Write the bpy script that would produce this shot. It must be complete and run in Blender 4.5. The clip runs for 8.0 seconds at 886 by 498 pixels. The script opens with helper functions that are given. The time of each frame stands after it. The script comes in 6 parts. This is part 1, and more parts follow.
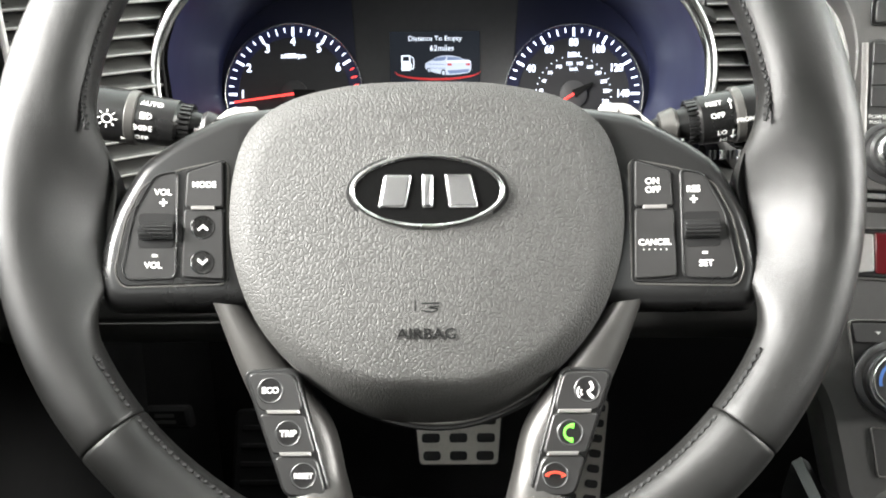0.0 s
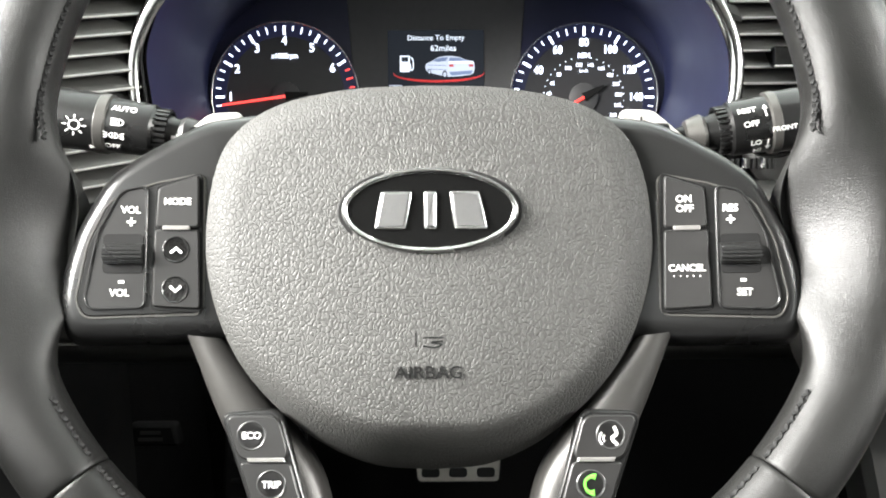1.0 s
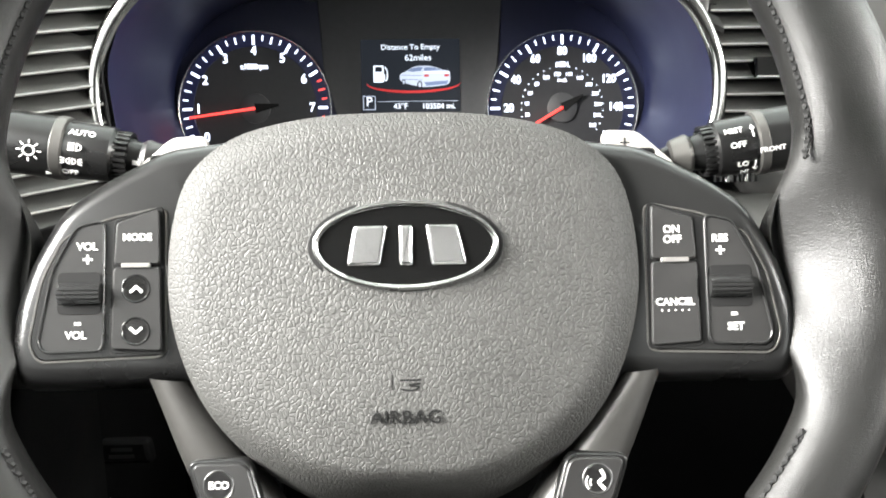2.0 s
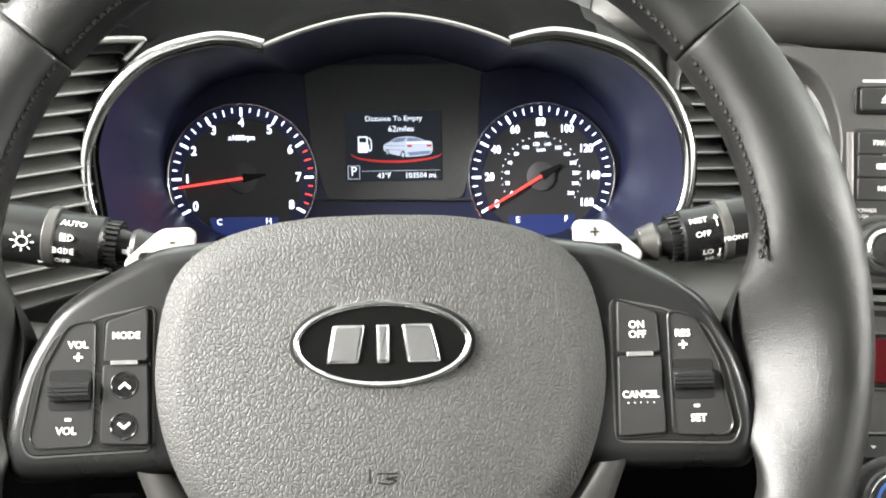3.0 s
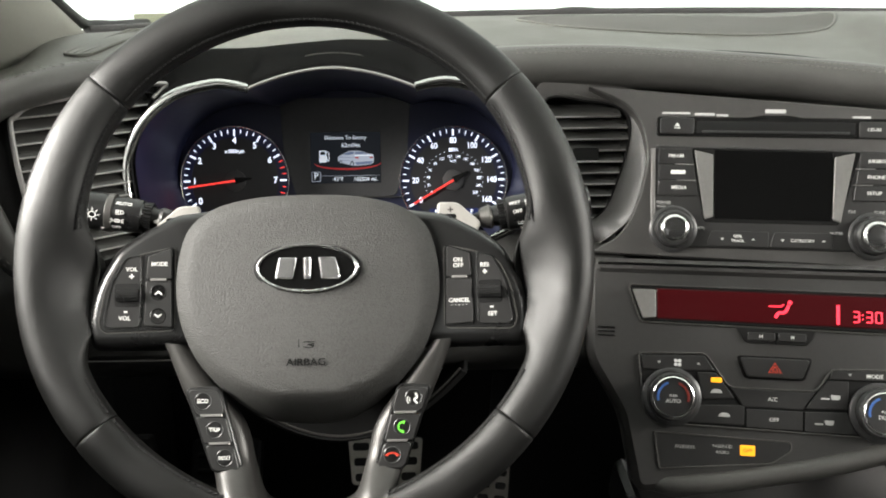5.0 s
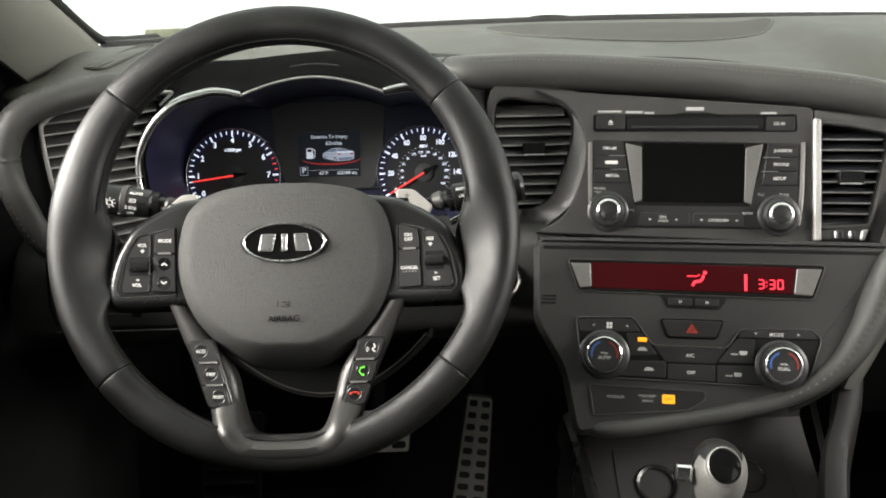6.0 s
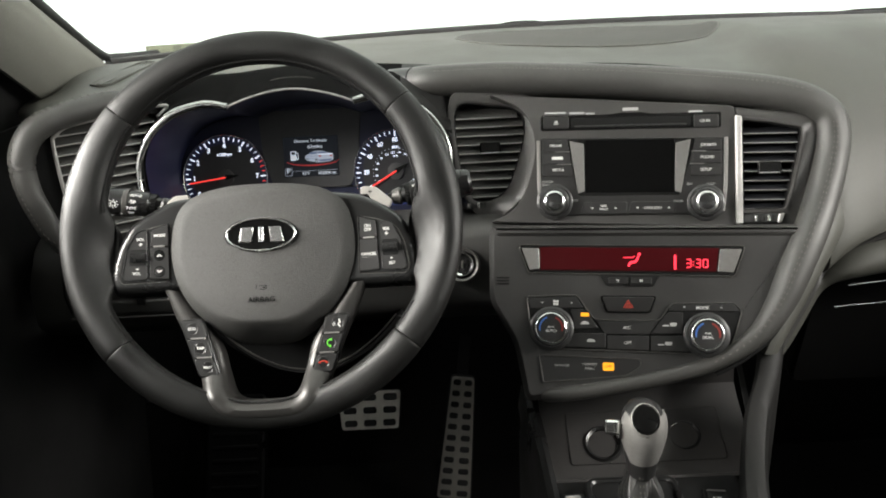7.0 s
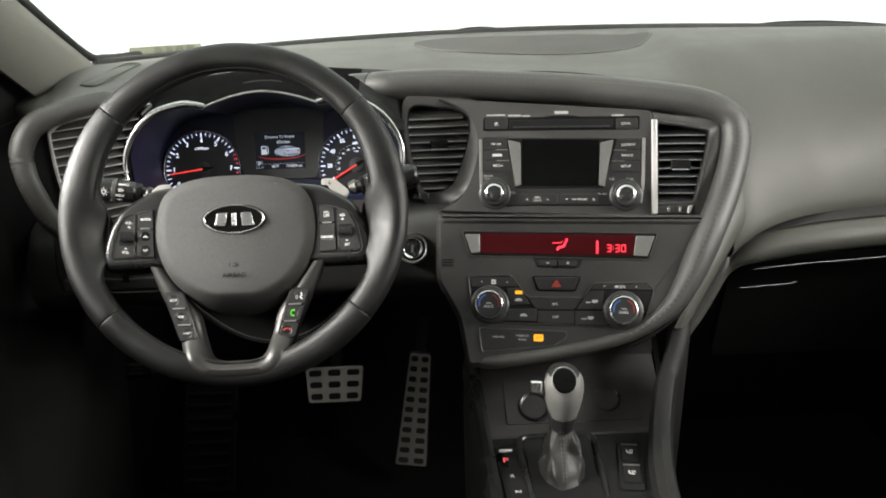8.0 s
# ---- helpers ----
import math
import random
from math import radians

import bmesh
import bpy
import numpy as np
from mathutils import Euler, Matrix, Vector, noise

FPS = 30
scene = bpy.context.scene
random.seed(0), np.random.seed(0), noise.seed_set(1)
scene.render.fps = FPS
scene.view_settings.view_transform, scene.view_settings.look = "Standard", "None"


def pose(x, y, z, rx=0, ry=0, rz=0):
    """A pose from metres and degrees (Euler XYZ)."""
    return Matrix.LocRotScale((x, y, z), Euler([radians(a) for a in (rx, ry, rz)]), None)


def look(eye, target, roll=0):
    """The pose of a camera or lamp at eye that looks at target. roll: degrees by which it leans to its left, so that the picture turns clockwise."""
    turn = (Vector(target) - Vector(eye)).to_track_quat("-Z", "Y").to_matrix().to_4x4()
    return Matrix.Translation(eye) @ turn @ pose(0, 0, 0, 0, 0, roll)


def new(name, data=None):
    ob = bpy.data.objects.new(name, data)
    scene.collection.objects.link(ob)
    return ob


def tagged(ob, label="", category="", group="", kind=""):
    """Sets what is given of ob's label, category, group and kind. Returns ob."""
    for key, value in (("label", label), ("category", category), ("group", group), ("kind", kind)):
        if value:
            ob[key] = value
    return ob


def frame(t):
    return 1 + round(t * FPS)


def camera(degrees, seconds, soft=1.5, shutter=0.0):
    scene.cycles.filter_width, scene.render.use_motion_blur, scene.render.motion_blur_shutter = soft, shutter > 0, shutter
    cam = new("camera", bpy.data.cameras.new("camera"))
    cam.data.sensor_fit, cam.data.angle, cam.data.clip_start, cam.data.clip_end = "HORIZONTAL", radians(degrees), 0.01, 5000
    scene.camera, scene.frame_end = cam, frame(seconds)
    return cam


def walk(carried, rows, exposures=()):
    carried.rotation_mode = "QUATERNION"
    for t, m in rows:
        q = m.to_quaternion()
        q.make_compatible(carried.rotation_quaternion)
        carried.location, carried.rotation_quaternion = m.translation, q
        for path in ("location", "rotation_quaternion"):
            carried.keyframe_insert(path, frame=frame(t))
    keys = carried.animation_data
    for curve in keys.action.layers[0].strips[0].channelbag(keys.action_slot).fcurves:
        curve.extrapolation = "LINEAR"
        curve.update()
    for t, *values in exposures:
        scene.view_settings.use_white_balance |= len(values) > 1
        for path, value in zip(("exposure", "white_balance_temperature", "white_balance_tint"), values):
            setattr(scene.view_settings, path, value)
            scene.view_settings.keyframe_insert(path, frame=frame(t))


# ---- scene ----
cam = camera(51.6, 8.0, soft=1.9)
PATH = [
    (0, (0.01, -0.382, 0.762), (-0.005, 1.5, 0.085), -0.7),
    (0.5, (0.009, -0.352, 0.76), (-0.004, 1.529, 0.081), -0.6),
    (1, (0.007, -0.336, 0.756), (-0.002, 1.546, 0.079), -0.5),
    (1.2, (0.005, -0.325, 0.758), (0.011, 1.544, 0.047), -0.5),
    (2.3, (0.01, -0.314, 0.771), (0.06, 1.567, 0.093), -0.6),
    (2.5, (0.012, -0.314, 0.779), (0.07, 1.569, 0.108), -0.6),
    (3, (0.013, -0.322, 0.792), (0.076, 1.578, 0.171), -0.6),
    (3.5, (0.016, -0.323, 0.792), (0.086, 1.588, 0.209), -0.7),
    (4, (0.028, -0.356, 0.792), (0.097, 1.554, 0.203), -0.6),
    (4.5, (0.047, -0.455, 0.815), (0.111, 1.456, 0.228), -0.4),
    (5, (0.072, -0.57, 0.837), (0.125, 1.341, 0.251), -0.5),
    (6.3, (0.133, -0.735, 0.868), (0.136, 1.178, 0.282), -1.9),
    (6.5, (0.144, -0.76, 0.877), (0.141, 1.151, 0.286), -2.4),
    (7, (0.174, -0.818, 0.883), (0.156, 1.091, 0.289), -3.0),
    (7.5, (0.189, -0.882, 0.901), (0.227, 1.025, 0.299), -2.6),
    (8, (0.204, -0.954, 0.915), (0.239, 0.95, 0.302), -2.1),
]
walk(cam, [(t, look(eye, target, roll)) for t, eye, target, roll in PATH], exposures=[(0, 1.42, 6350, 10), (2.5, 1.54, 6350, 10), (3.0, 1.25, 6400, 10), (3.5, 0.75, 6480, 10), (4.5, 0.72, 6500, 10), (5.2, 0.18, 6550, 10), (6.5, 0.10, 6520, 10), (8.0, 0.10, 6480, 10)])

# ---- world and added fill lamps: a bright white photo booth round the car ----
world = bpy.data.worlds.new("booth_light")
scene.world = world
world.use_nodes = True
bg = world.node_tree.nodes["Background"]
bg.inputs["Color"].default_value = (0.98, 1.0, 0.95, 1)
bg.inputs["Strength"].default_value = 1.7


def booth_lamp(name, at, target, sx, sy, watts, colour=(1, 0.97, 0.91)):
    lamp = bpy.data.lights.new(name, "AREA")
    lamp.shape, lamp.size, lamp.size_y, lamp.energy, lamp.color = "RECTANGLE", sx, sy, watts, colour
    ob = new(name, lamp)
    ob.matrix_world = look(at, target)
    return ob


# unseen area lamps, added outside the side windows to stand for their light
booth_lamp("side_fill_left", (-1.15, -0.22, 1.27), (0.0, -0.10, 0.68), 1.0, 0.50, 112)
booth_lamp("side_fill_right", (1.72, -0.42, 1.22), (0.5, 0.0, 0.70), 1.2, 0.45, 58)

# ---- building helpers ----
def basis(o, yaw, rake):
    """Local axes of a facing panel: x to the right, y up along it, z towards the driver."""
    y, r = radians(yaw), radians(rake)
    n = Vector((-math.sin(y) * math.cos(r), -math.cos(y) * math.cos(r), math.sin(r)))
    u = Vector((math.cos(y), -math.sin(y), 0))
    v = n.cross(u)
    m = Matrix.Identity(4)
    for i in range(3):
        m[i][0], m[i][1], m[i][2], m[i][3] = u[i], v[i], n[i], o[i]
    return m


def thing(name, m, label, category, group="", kind=""):
    ob = new(name)
    ob.empty_display_size = 0.02
    ob.matrix_world = m
    return tagged(ob, label, category, group, kind)


def finish(bm, angle=38):
    if bm.faces:
        bmesh.ops.recalc_face_normals(bm, faces=bm.faces[:])
    mesh = bpy.data.meshes.new("mesh")
    bm.to_mesh(mesh)
    bm.free()
    for p in mesh.polygons:
        p.use_smooth = True
    mesh.set_sharp_from_angle(angle=radians(angle))
    return mesh


def part(name, bm, material, parent, label="", kind="", angle=38):
    mesh = finish(bm, angle)
    mesh.materials.append(material)
    ob = new(name, mesh)
    ob.parent = parent
    return tagged(ob, label, kind=kind)


def solid(name, bm, material, label, category, kind="", group="", angle=38):
    mesh = finish(bm, angle)
    mesh.materials.append(material)
    return tagged(new(name, mesh), label, category, group, kind)


def spline(pts, n=6, closed=False):
    """Points along a smooth curve through pts."""
    P = [Vector(p) for p in pts]
    k = len(P)
    out = []
    for i in range(k if closed else k - 1):
        if closed:
            a, b, c, d = P[i - 1], P[i], P[(i + 1) % k], P[(i + 2) % k]
        else:
            b, c = P[i], P[i + 1]
            a = P[i - 1] if i else b * 2 - c
            d = P[i + 2] if i + 2 < k else c * 2 - b
        for j in range(n):
            t = j / n
            out.append(0.5 * ((2 * b) + (c - a) * t + (2 * a - 5 * b + 4 * c - d) * t * t + (3 * b - a - 3 * c + d) * t ** 3))
    if not closed:
        out.append(P[-1])
    return out


def rounded(pts, r, n=4):
    """A 2D outline with rounded corners."""
    P = [Vector(p[:2]) for p in pts]
    out = []
    for i, b in enumerate(P):
        a, c = P[i - 1], P[(i + 1) % len(P)]
        e, f = (a - b), (c - b)
        q = min(r, e.length * 0.45, f.length * 0.45)
        p0, p2 = b + e.normalized() * q, b + f.normalized() * q
        for j in range(n + 1):
            t = j / n
            out.append(p0 * (1 - t) ** 2 + b * 2 * t * (1 - t) + p2 * t * t)
    return out


def rect(cx, cy, w, h, r=0.001, n=3):
    return rounded([(cx - w / 2, cy - h / 2), (cx + w / 2, cy - h / 2), (cx + w / 2, cy + h / 2), (cx - w / 2, cy + h / 2)], r, n)


def disc(cx, cy, r, n=32, ry=None):
    return [Vector((cx + r * math.cos(2 * math.pi * i / n), cy + (ry or r) * math.sin(2 * math.pi * i / n))) for i in range(n)]


def both(half):
    """A closed outline from its right half, top to bottom, ends on the middle line."""
    return [Vector(p) for p in half] + [Vector((-p[0], p[1])) for p in reversed(half) if abs(p[0]) > 1e-6]


def offset(pts, d):
    """The outline moved inwards by d."""
    P = [Vector(p[:2]) for p in pts]
    area = sum(P[i - 1].x * P[i].y - P[i].x * P[i - 1].y for i in range(len(P)))
    s = 1 if area > 0 else -1
    out = []
    for i, b in enumerate(P):
        e, f = b - P[i - 1], P[(i + 1) % len(P)] - b
        if e.length < 1e-9 or f.length < 1e-9:
            e = f = P[(i + 1) % len(P)] - P[i - 1]
        n1, n2 = Vector((-e.y, e.x)).normalized(), Vector((-f.y, f.x)).normalized()
        m = n1 + n2
        m = m / max(m.length_squared / 2, 0.5)
        out.append(b + m * d * s)
    return out


def loft(bm, rings, around=False, along=False, cap=False):
    """Faces between rows of 3D points."""
    V = [[bm.verts.new(p) for p in row] for row in rings]
    k = len(V[0])
    for i in range(len(V) if along else len(V) - 1):
        A, B = V[i], V[(i + 1) % len(V)]
        for j in range(k if around else k - 1):
            bm.faces.new((A[j], A[(j + 1) % k], B[(j + 1) % k], B[j]))
    if cap:
        bm.faces.new(V[0]), bm.faces.new(V[-1])
    return bm


def at_h(pts, h):
    return [Vector((p[0], p[1], h)) for p in pts]


def slab(pts, h0, h1, bev=0.0006, bm=None):
    """A raised plate with a rounded upper edge."""
    bm = bm or bmesh.new()
    rings = [at_h(pts, h0), at_h(pts, h1 - bev), at_h(offset(pts, bev * 0.15), h1 - bev * 0.72), at_h(offset(pts, bev), h1)]
    return loft(bm, rings, around=True, cap=True)


def band(outer, d, h0, h1, bev=0.0006, bm=None):
    """A frame of width d inside the outline, with rounded edges."""
    bm = bm or bmesh.new()
    rows = [(0, h0), (0, h1 - bev), (bev, h1), (d - bev, h1), (d, h1 - bev), (d, h0)]
    return loft(bm, [at_h(offset(outer, a), h) for a, h in rows], around=True, along=True)


def lathe(profile, n=36, bm=None, m=None):
    """A turned shape about local z; profile of (radius, height)."""
    bm = bm or bmesh.new()
    rings = [[Vector((max(r, 1e-5) * math.cos(2 * math.pi * i / n), max(r, 1e-5) * math.sin(2 * math.pi * i / n), h)) for i in range(n)] for r, h in profile]
    if m is not None:
        rings = [[m @ p for p in row] for row in rings]
    return loft(bm, rings, around=True, cap=True)


def sweep(path, section, closed=False, cap=True, bm=None, up=(0, 0, 1)):
    """A 2D section, or a function of (index, share) giving one, carried along a 3D path. Section x goes along path x up, y near up."""
    bm = bm or bmesh.new()
    P = [Vector(p) for p in path]
    rings = []
    for i, p in enumerate(P):
        if closed:
            t = P[(i + 1) % len(P)] - P[i - 1]
        else:
            t = P[min(i + 1, len(P) - 1)] - P[max(i - 1, 0)]
        t.normalize()
        u = Vector(up(i) if callable(up) else up)
        s = t.cross(u).normalized()
        w = s.cross(t).normalized()
        sec = section(i, i / (len(P) - 1)) if callable(section) else section
        rings.append([p + s * q[0] + w * q[1] for q in sec])
    return loft(bm, rings, around=True, along=closed, cap=cap and not closed)


def block(bm, m, sx, sy, sz):
    """A small plain block for stitches and ticks."""
    V = [bm.verts.new(m @ Vector((x * sx / 2, y * sy / 2, z * sz / 2))) for x in (-1, 1) for y in (-1, 1) for z in (-1, 1)]
    for f in ((0, 1, 3, 2), (4, 6, 7, 5), (0, 4, 5, 1), (2, 3, 7, 6), (0, 2, 6, 4), (1, 5, 7, 3)):
        bm.faces.new([V[i] for i in f])


def write(bm, body, size, x, y, h, turn=0.0, fat=0.0, wide=1.0):
    """Adds raised lettering to bm, centred on x, y."""
    cu = bpy.data.curves.new("lettering", "FONT")
    cu.body, cu.size, cu.align_x, cu.align_y, cu.extrude, cu.resolution_u = body, size, "CENTER", "CENTER", 0.00012, 3
    cu.offset = fat
    ob = bpy.data.objects.new("lettering", cu)
    mesh = bpy.data.meshes.new_from_object(ob)
    mesh.transform(Matrix.Translation((x, y, h)) @ Matrix.Rotation(turn, 4, "Z") @ Matrix.Diagonal((wide, 1, 1, 1)))
    bm.from_mesh(mesh)
    bpy.data.meshes.remove(mesh)
    bpy.data.objects.remove(ob)
    bpy.data.curves.remove(cu)
    return bm


def letters(name, rows, material, parent, label="", size=0.004, h=0.0, fat=0.0, wide=1.0):
    """Raised lettering, one part for each row of text, x, y, size, turn."""
    for row in rows:
        body, x, y = row[:3]
        bm = bmesh.new()
        write(bm, body, row[3] if len(row) > 3 else size, x, y, h, row[4] if len(row) > 4 else 0.0, fat * (row[3] / size if len(row) > 3 else 1), wide)
        part(name, bm, material, parent, label)


def bars(name, rows, material, parent, h, label=""):
    """Plain bars in place of writing, one part each: rows of x, y, width, height."""
    for x, y, w, t in rows:
        part(name, slab(rect(x, y, w, t, t * 0.2, 2), h - 0.0004, h + 0.00015, 0.0001), material, parent, label)


def lerp(x, xs, ys):
    return float(np.interp(x, xs, ys))


# ---- materials ----
def material(name, colour, rough=0.5, metal=0.0, spec=0.5, grain=0.0, scale=900.0, kind="noise", vary=0.12, glow=None, power=0.0, coat=0.0, smudge=0.06, deep=0.0004, stretch=1.0, furrow=0.0):
    """A surface with colour variation, uneven gloss and fine relief."""
    mat = bpy.data.materials.new(name)
    mat.use_nodes = True
    nt = mat.node_tree
    b = nt.nodes["Principled BSDF"]
    b.inputs["Metallic"].default_value = metal
    b.inputs["Specular IOR Level"].default_value = spec
    b.inputs["Coat Weight"].default_value = coat
    b.inputs["Coat Roughness"].default_value = 0.08
    co = nt.nodes.new("ShaderNodeTexCoord")
    big = nt.nodes.new("ShaderNodeTexNoise")
    big.inputs["Scale"].default_value, big.inputs["Detail"].default_value = 14.0, 5.0
    fine = nt.nodes.new("ShaderNodeTexNoise")
    fine.inputs["Scale"].default_value, fine.inputs["Detail"].default_value = 260.0, 3.0
    for n in (big, fine):
        nt.links.new(co.outputs["Object"], n.inputs["Vector"])
    mix = nt.nodes.new("ShaderNodeMix")
    mix.data_type = "FLOAT"
    mix.inputs[0].default_value = 0.4
    nt.links.new(big.outputs["Fac"], mix.inputs[2])
    nt.links.new(fine.outputs["Fac"], mix.inputs[3])
    ramp = nt.nodes.new("ShaderNodeMapRange")
    ramp.inputs["From Min"].default_value, ramp.inputs["From Max"].default_value = 0.3, 0.7
    ramp.inputs["To Min"].default_value, ramp.inputs["To Max"].default_value = 1 - vary, 1 + vary
    nt.links.new(mix.outputs[0], ramp.inputs["Value"])
    tint = nt.nodes.new("ShaderNodeVectorMath")
    tint.operation = "SCALE"
    tint.inputs[0].default_value = colour[:3]
    nt.links.new(ramp.outputs[0], tint.inputs["Scale"])
    nt.links.new(tint.outputs[0], b.inputs["Base Color"])
    gloss = nt.nodes.new("ShaderNodeMapRange")
    gloss.inputs["From Min"].default_value, gloss.inputs["From Max"].default_value = 0.3, 0.7
    gloss.inputs["To Min"].default_value, gloss.inputs["To Max"].default_value = max(rough - smudge, 0.02), rough + smudge
    nt.links.new(big.outputs["Fac"], gloss.inputs["Value"])
    nt.links.new(gloss.outputs[0], b.inputs["Roughness"])
    if grain:
        bump = nt.nodes.new("ShaderNodeBump")
        bump.inputs["Strength"].default_value = grain
        bump.inputs["Distance"].default_value = deep
        if kind == "leather":
            t = nt.nodes.new("ShaderNodeTexVoronoi")
            t.feature = "DISTANCE_TO_EDGE"
            t.inputs["Scale"].default_value = scale
            warp = nt.nodes.new("ShaderNodeTexNoise")
            warp.inputs["Scale"].default_value = scale * 0.6
            nt.links.new(co.outputs["Object"], warp.inputs["Vector"])
            add = nt.nodes.new("ShaderNodeVectorMath")
            add.operation = "MULTIPLY_ADD"
            add.inputs[1].default_value = (0.9 / scale,) * 3
            nt.links.new(warp.outputs["Color"], add.inputs[0])
            squash = nt.nodes.new("ShaderNodeVectorMath")
            squash.operation = "MULTIPLY"
            squash.inputs[1].default_value = (1.0, 1.0 / stretch, 1.0)
            nt.links.new(co.outputs["Object"], squash.inputs[0])
            nt.links.new(squash.outputs[0], add.inputs[2])
            nt.links.new(add.outputs[0], t.inputs["Vector"])
            lim = nt.nodes.new("ShaderNodeMapRange")
            lim.interpolation_type = "SMOOTHSTEP"
            lim.inputs["From Max"].default_value = 0.20
            nt.links.new(t.outputs["Distance"], lim.inputs["Value"])
            nt.links.new(lim.outputs[0], bump.inputs["Height"])
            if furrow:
                # shade in the leather's grooves, put into the base colour
                groove_shade = nt.nodes.new("ShaderNodeMapRange")
                groove_shade.inputs["From Max"].default_value = 0.5
                groove_shade.inputs["To Min"].default_value = 1 - furrow
                nt.links.new(lim.outputs[0], groove_shade.inputs["Value"])
                grooved = nt.nodes.new("ShaderNodeVectorMath")
                grooved.operation = "SCALE"
                nt.links.new(tint.outputs[0], grooved.inputs[0])
                nt.links.new(groove_shade.outputs[0], grooved.inputs["Scale"])
                nt.links.new(grooved.outputs[0], b.inputs["Base Color"])
        else:
            t = nt.nodes.new("ShaderNodeTexNoise")
            t.inputs["Scale"].default_value, t.inputs["Detail"].default_value = scale, 2.0
            nt.links.new(co.outputs["Object"], t.inputs["Vector"])
            nt.links.new(t.outputs["Fac"], bump.inputs["Height"])
        nt.links.new(bump.outputs[0], b.inputs["Normal"])
    if glow:
        b.inputs["Emission Color"].default_value = (*glow, 1)
        b.inputs["Emission Strength"].default_value = power
    return mat


RIM = material("rim_leather", (0.007, 0.007, 0.0066), 0.44, spec=0.36, grain=0.20, scale=1300, kind="leather", vary=0.2, smudge=0.16)
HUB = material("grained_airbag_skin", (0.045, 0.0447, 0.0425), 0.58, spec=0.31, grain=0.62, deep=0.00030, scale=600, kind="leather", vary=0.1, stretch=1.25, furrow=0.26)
DASH = material("soft_dash_plastic", (0.055, 0.055, 0.047), 0.55, grain=0.25, scale=1100, vary=0.1)
PAD = material("stitched_dash_leather", (0.047, 0.046, 0.043), 0.43, grain=0.25, scale=900, kind="leather", vary=0.1)
PLASTIC = material("black_plastic", (0.022, 0.022, 0.022), 0.38, grain=0.1, scale=1600)
RADIOPLATE = material("graphite_radio_plastic", (0.044, 0.0425, 0.041), 0.42, grain=0.12, scale=1600)
RAIL = material("console_rail_plastic", (0.0100, 0.0097, 0.0092), 0.60, spec=0.3, grain=0.15, scale=1500)
BARSILVER = material("bright_bar_silver", (0.58, 0.57, 0.55), 0.34, metal=0.6)
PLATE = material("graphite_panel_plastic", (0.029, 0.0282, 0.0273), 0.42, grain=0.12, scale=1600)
GLOSS = material("gloss_black_plastic", (0.010, 0.010, 0.010), 0.16, spec=0.4, vary=0.05)
SATIN = material("satin_black_trim", (0.010, 0.010, 0.010), 0.3, grain=0.05)
KNEE = material("grey_lower_plastic", (0.046, 0.0455, 0.043), 0.5, grain=0.2, scale=1300)
LOWER = material("grey_knee_plastic", (0.041, 0.0406, 0.0384), 0.55, grain=0.2, scale=1300)
TRAY = material("tray_plastic", (0.031, 0.0290, 0.0280), 0.5, grain=0.15, scale=1500)
BUTTON = material("button_plastic", (0.016, 0.0157, 0.0155), 0.4, grain=0.06, scale=2000)
SILVER = material("satin_silver_trim", (0.32, 0.31, 0.30), 0.36, metal=0.75, grain=0.04, scale=2500)
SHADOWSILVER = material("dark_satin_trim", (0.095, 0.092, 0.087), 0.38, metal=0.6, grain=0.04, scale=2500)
SPOKE = material("gunmetal_spoke", (0.048, 0.0465, 0.044), 0.42, metal=0.42, grain=0.04, scale=2500)
RINGSILVER = material("satin_chrome_ring", (0.74, 0.74, 0.73), 0.24, metal=1.0, vary=0.03)
BARFACE = material("brushed_badge_face", (0.48, 0.48, 0.48), 0.22, metal=0.9, vary=0.05)
BADGEBLACK = material("black_badge_enamel", (0.004, 0.004, 0.004), 0.07, spec=0.22, vary=0.03)
KNOBCAP = material("dark_metal_cap", (0.10, 0.10, 0.10), 0.22, metal=0.8, vary=0.05)
STITCH = material("black_waxed_thread", (0.012, 0.012, 0.012), 0.7, spec=0.2)
STALKBLACK = material("black_stalk_plastic", (0.008, 0.008, 0.008), 0.30, spec=0.4, grain=0.05, scale=1600)
BROWCHROME = material("smoked_chrome", (0.46, 0.46, 0.45), 0.15, metal=1.0, vary=0.04, smudge=0.06)
FLANK = material("dark_grey_flank", (0.013, 0.013, 0.0125), 0.65, spec=0.15, grain=0.3, scale=1300)
VENTBLACK = material("blue_black_slat", (0.012, 0.0125, 0.015), 0.45)
WING = material("grey_satin_wing", (0.15, 0.147, 0.14), 0.5, metal=0.35)
KNOBSILVER = material("bright_satin_shell", (0.40, 0.39, 0.37), 0.36, metal=0.6)
REDARC = material("dull_red_print", (0.20, 0.022, 0.016), 0.45)
CHROME = material("chrome", (0.82, 0.82, 0.82), 0.09, metal=1.0, vary=0.03, smudge=0.03)
BADGE = material("satin_bright_metal", (0.86, 0.86, 0.86), 0.30, metal=0.85, vary=0.03)
WHITE = material("white_print", (0.62, 0.62, 0.60), 0.5, vary=0.05)
GREY = material("grey_print", (0.42, 0.42, 0.41), 0.5, vary=0.05)
GREEN = material("green_print", (0.12, 0.52, 0.05), 0.4, glow=(0.15, 0.75, 0.05), power=0.12)
RED = material("red_print", (0.42, 0.04, 0.022), 0.4, glow=(0.8, 0.05, 0.02), power=0.10)
BLUEPRINT = material("blue_print", (0.04, 0.11, 0.33), 0.4)
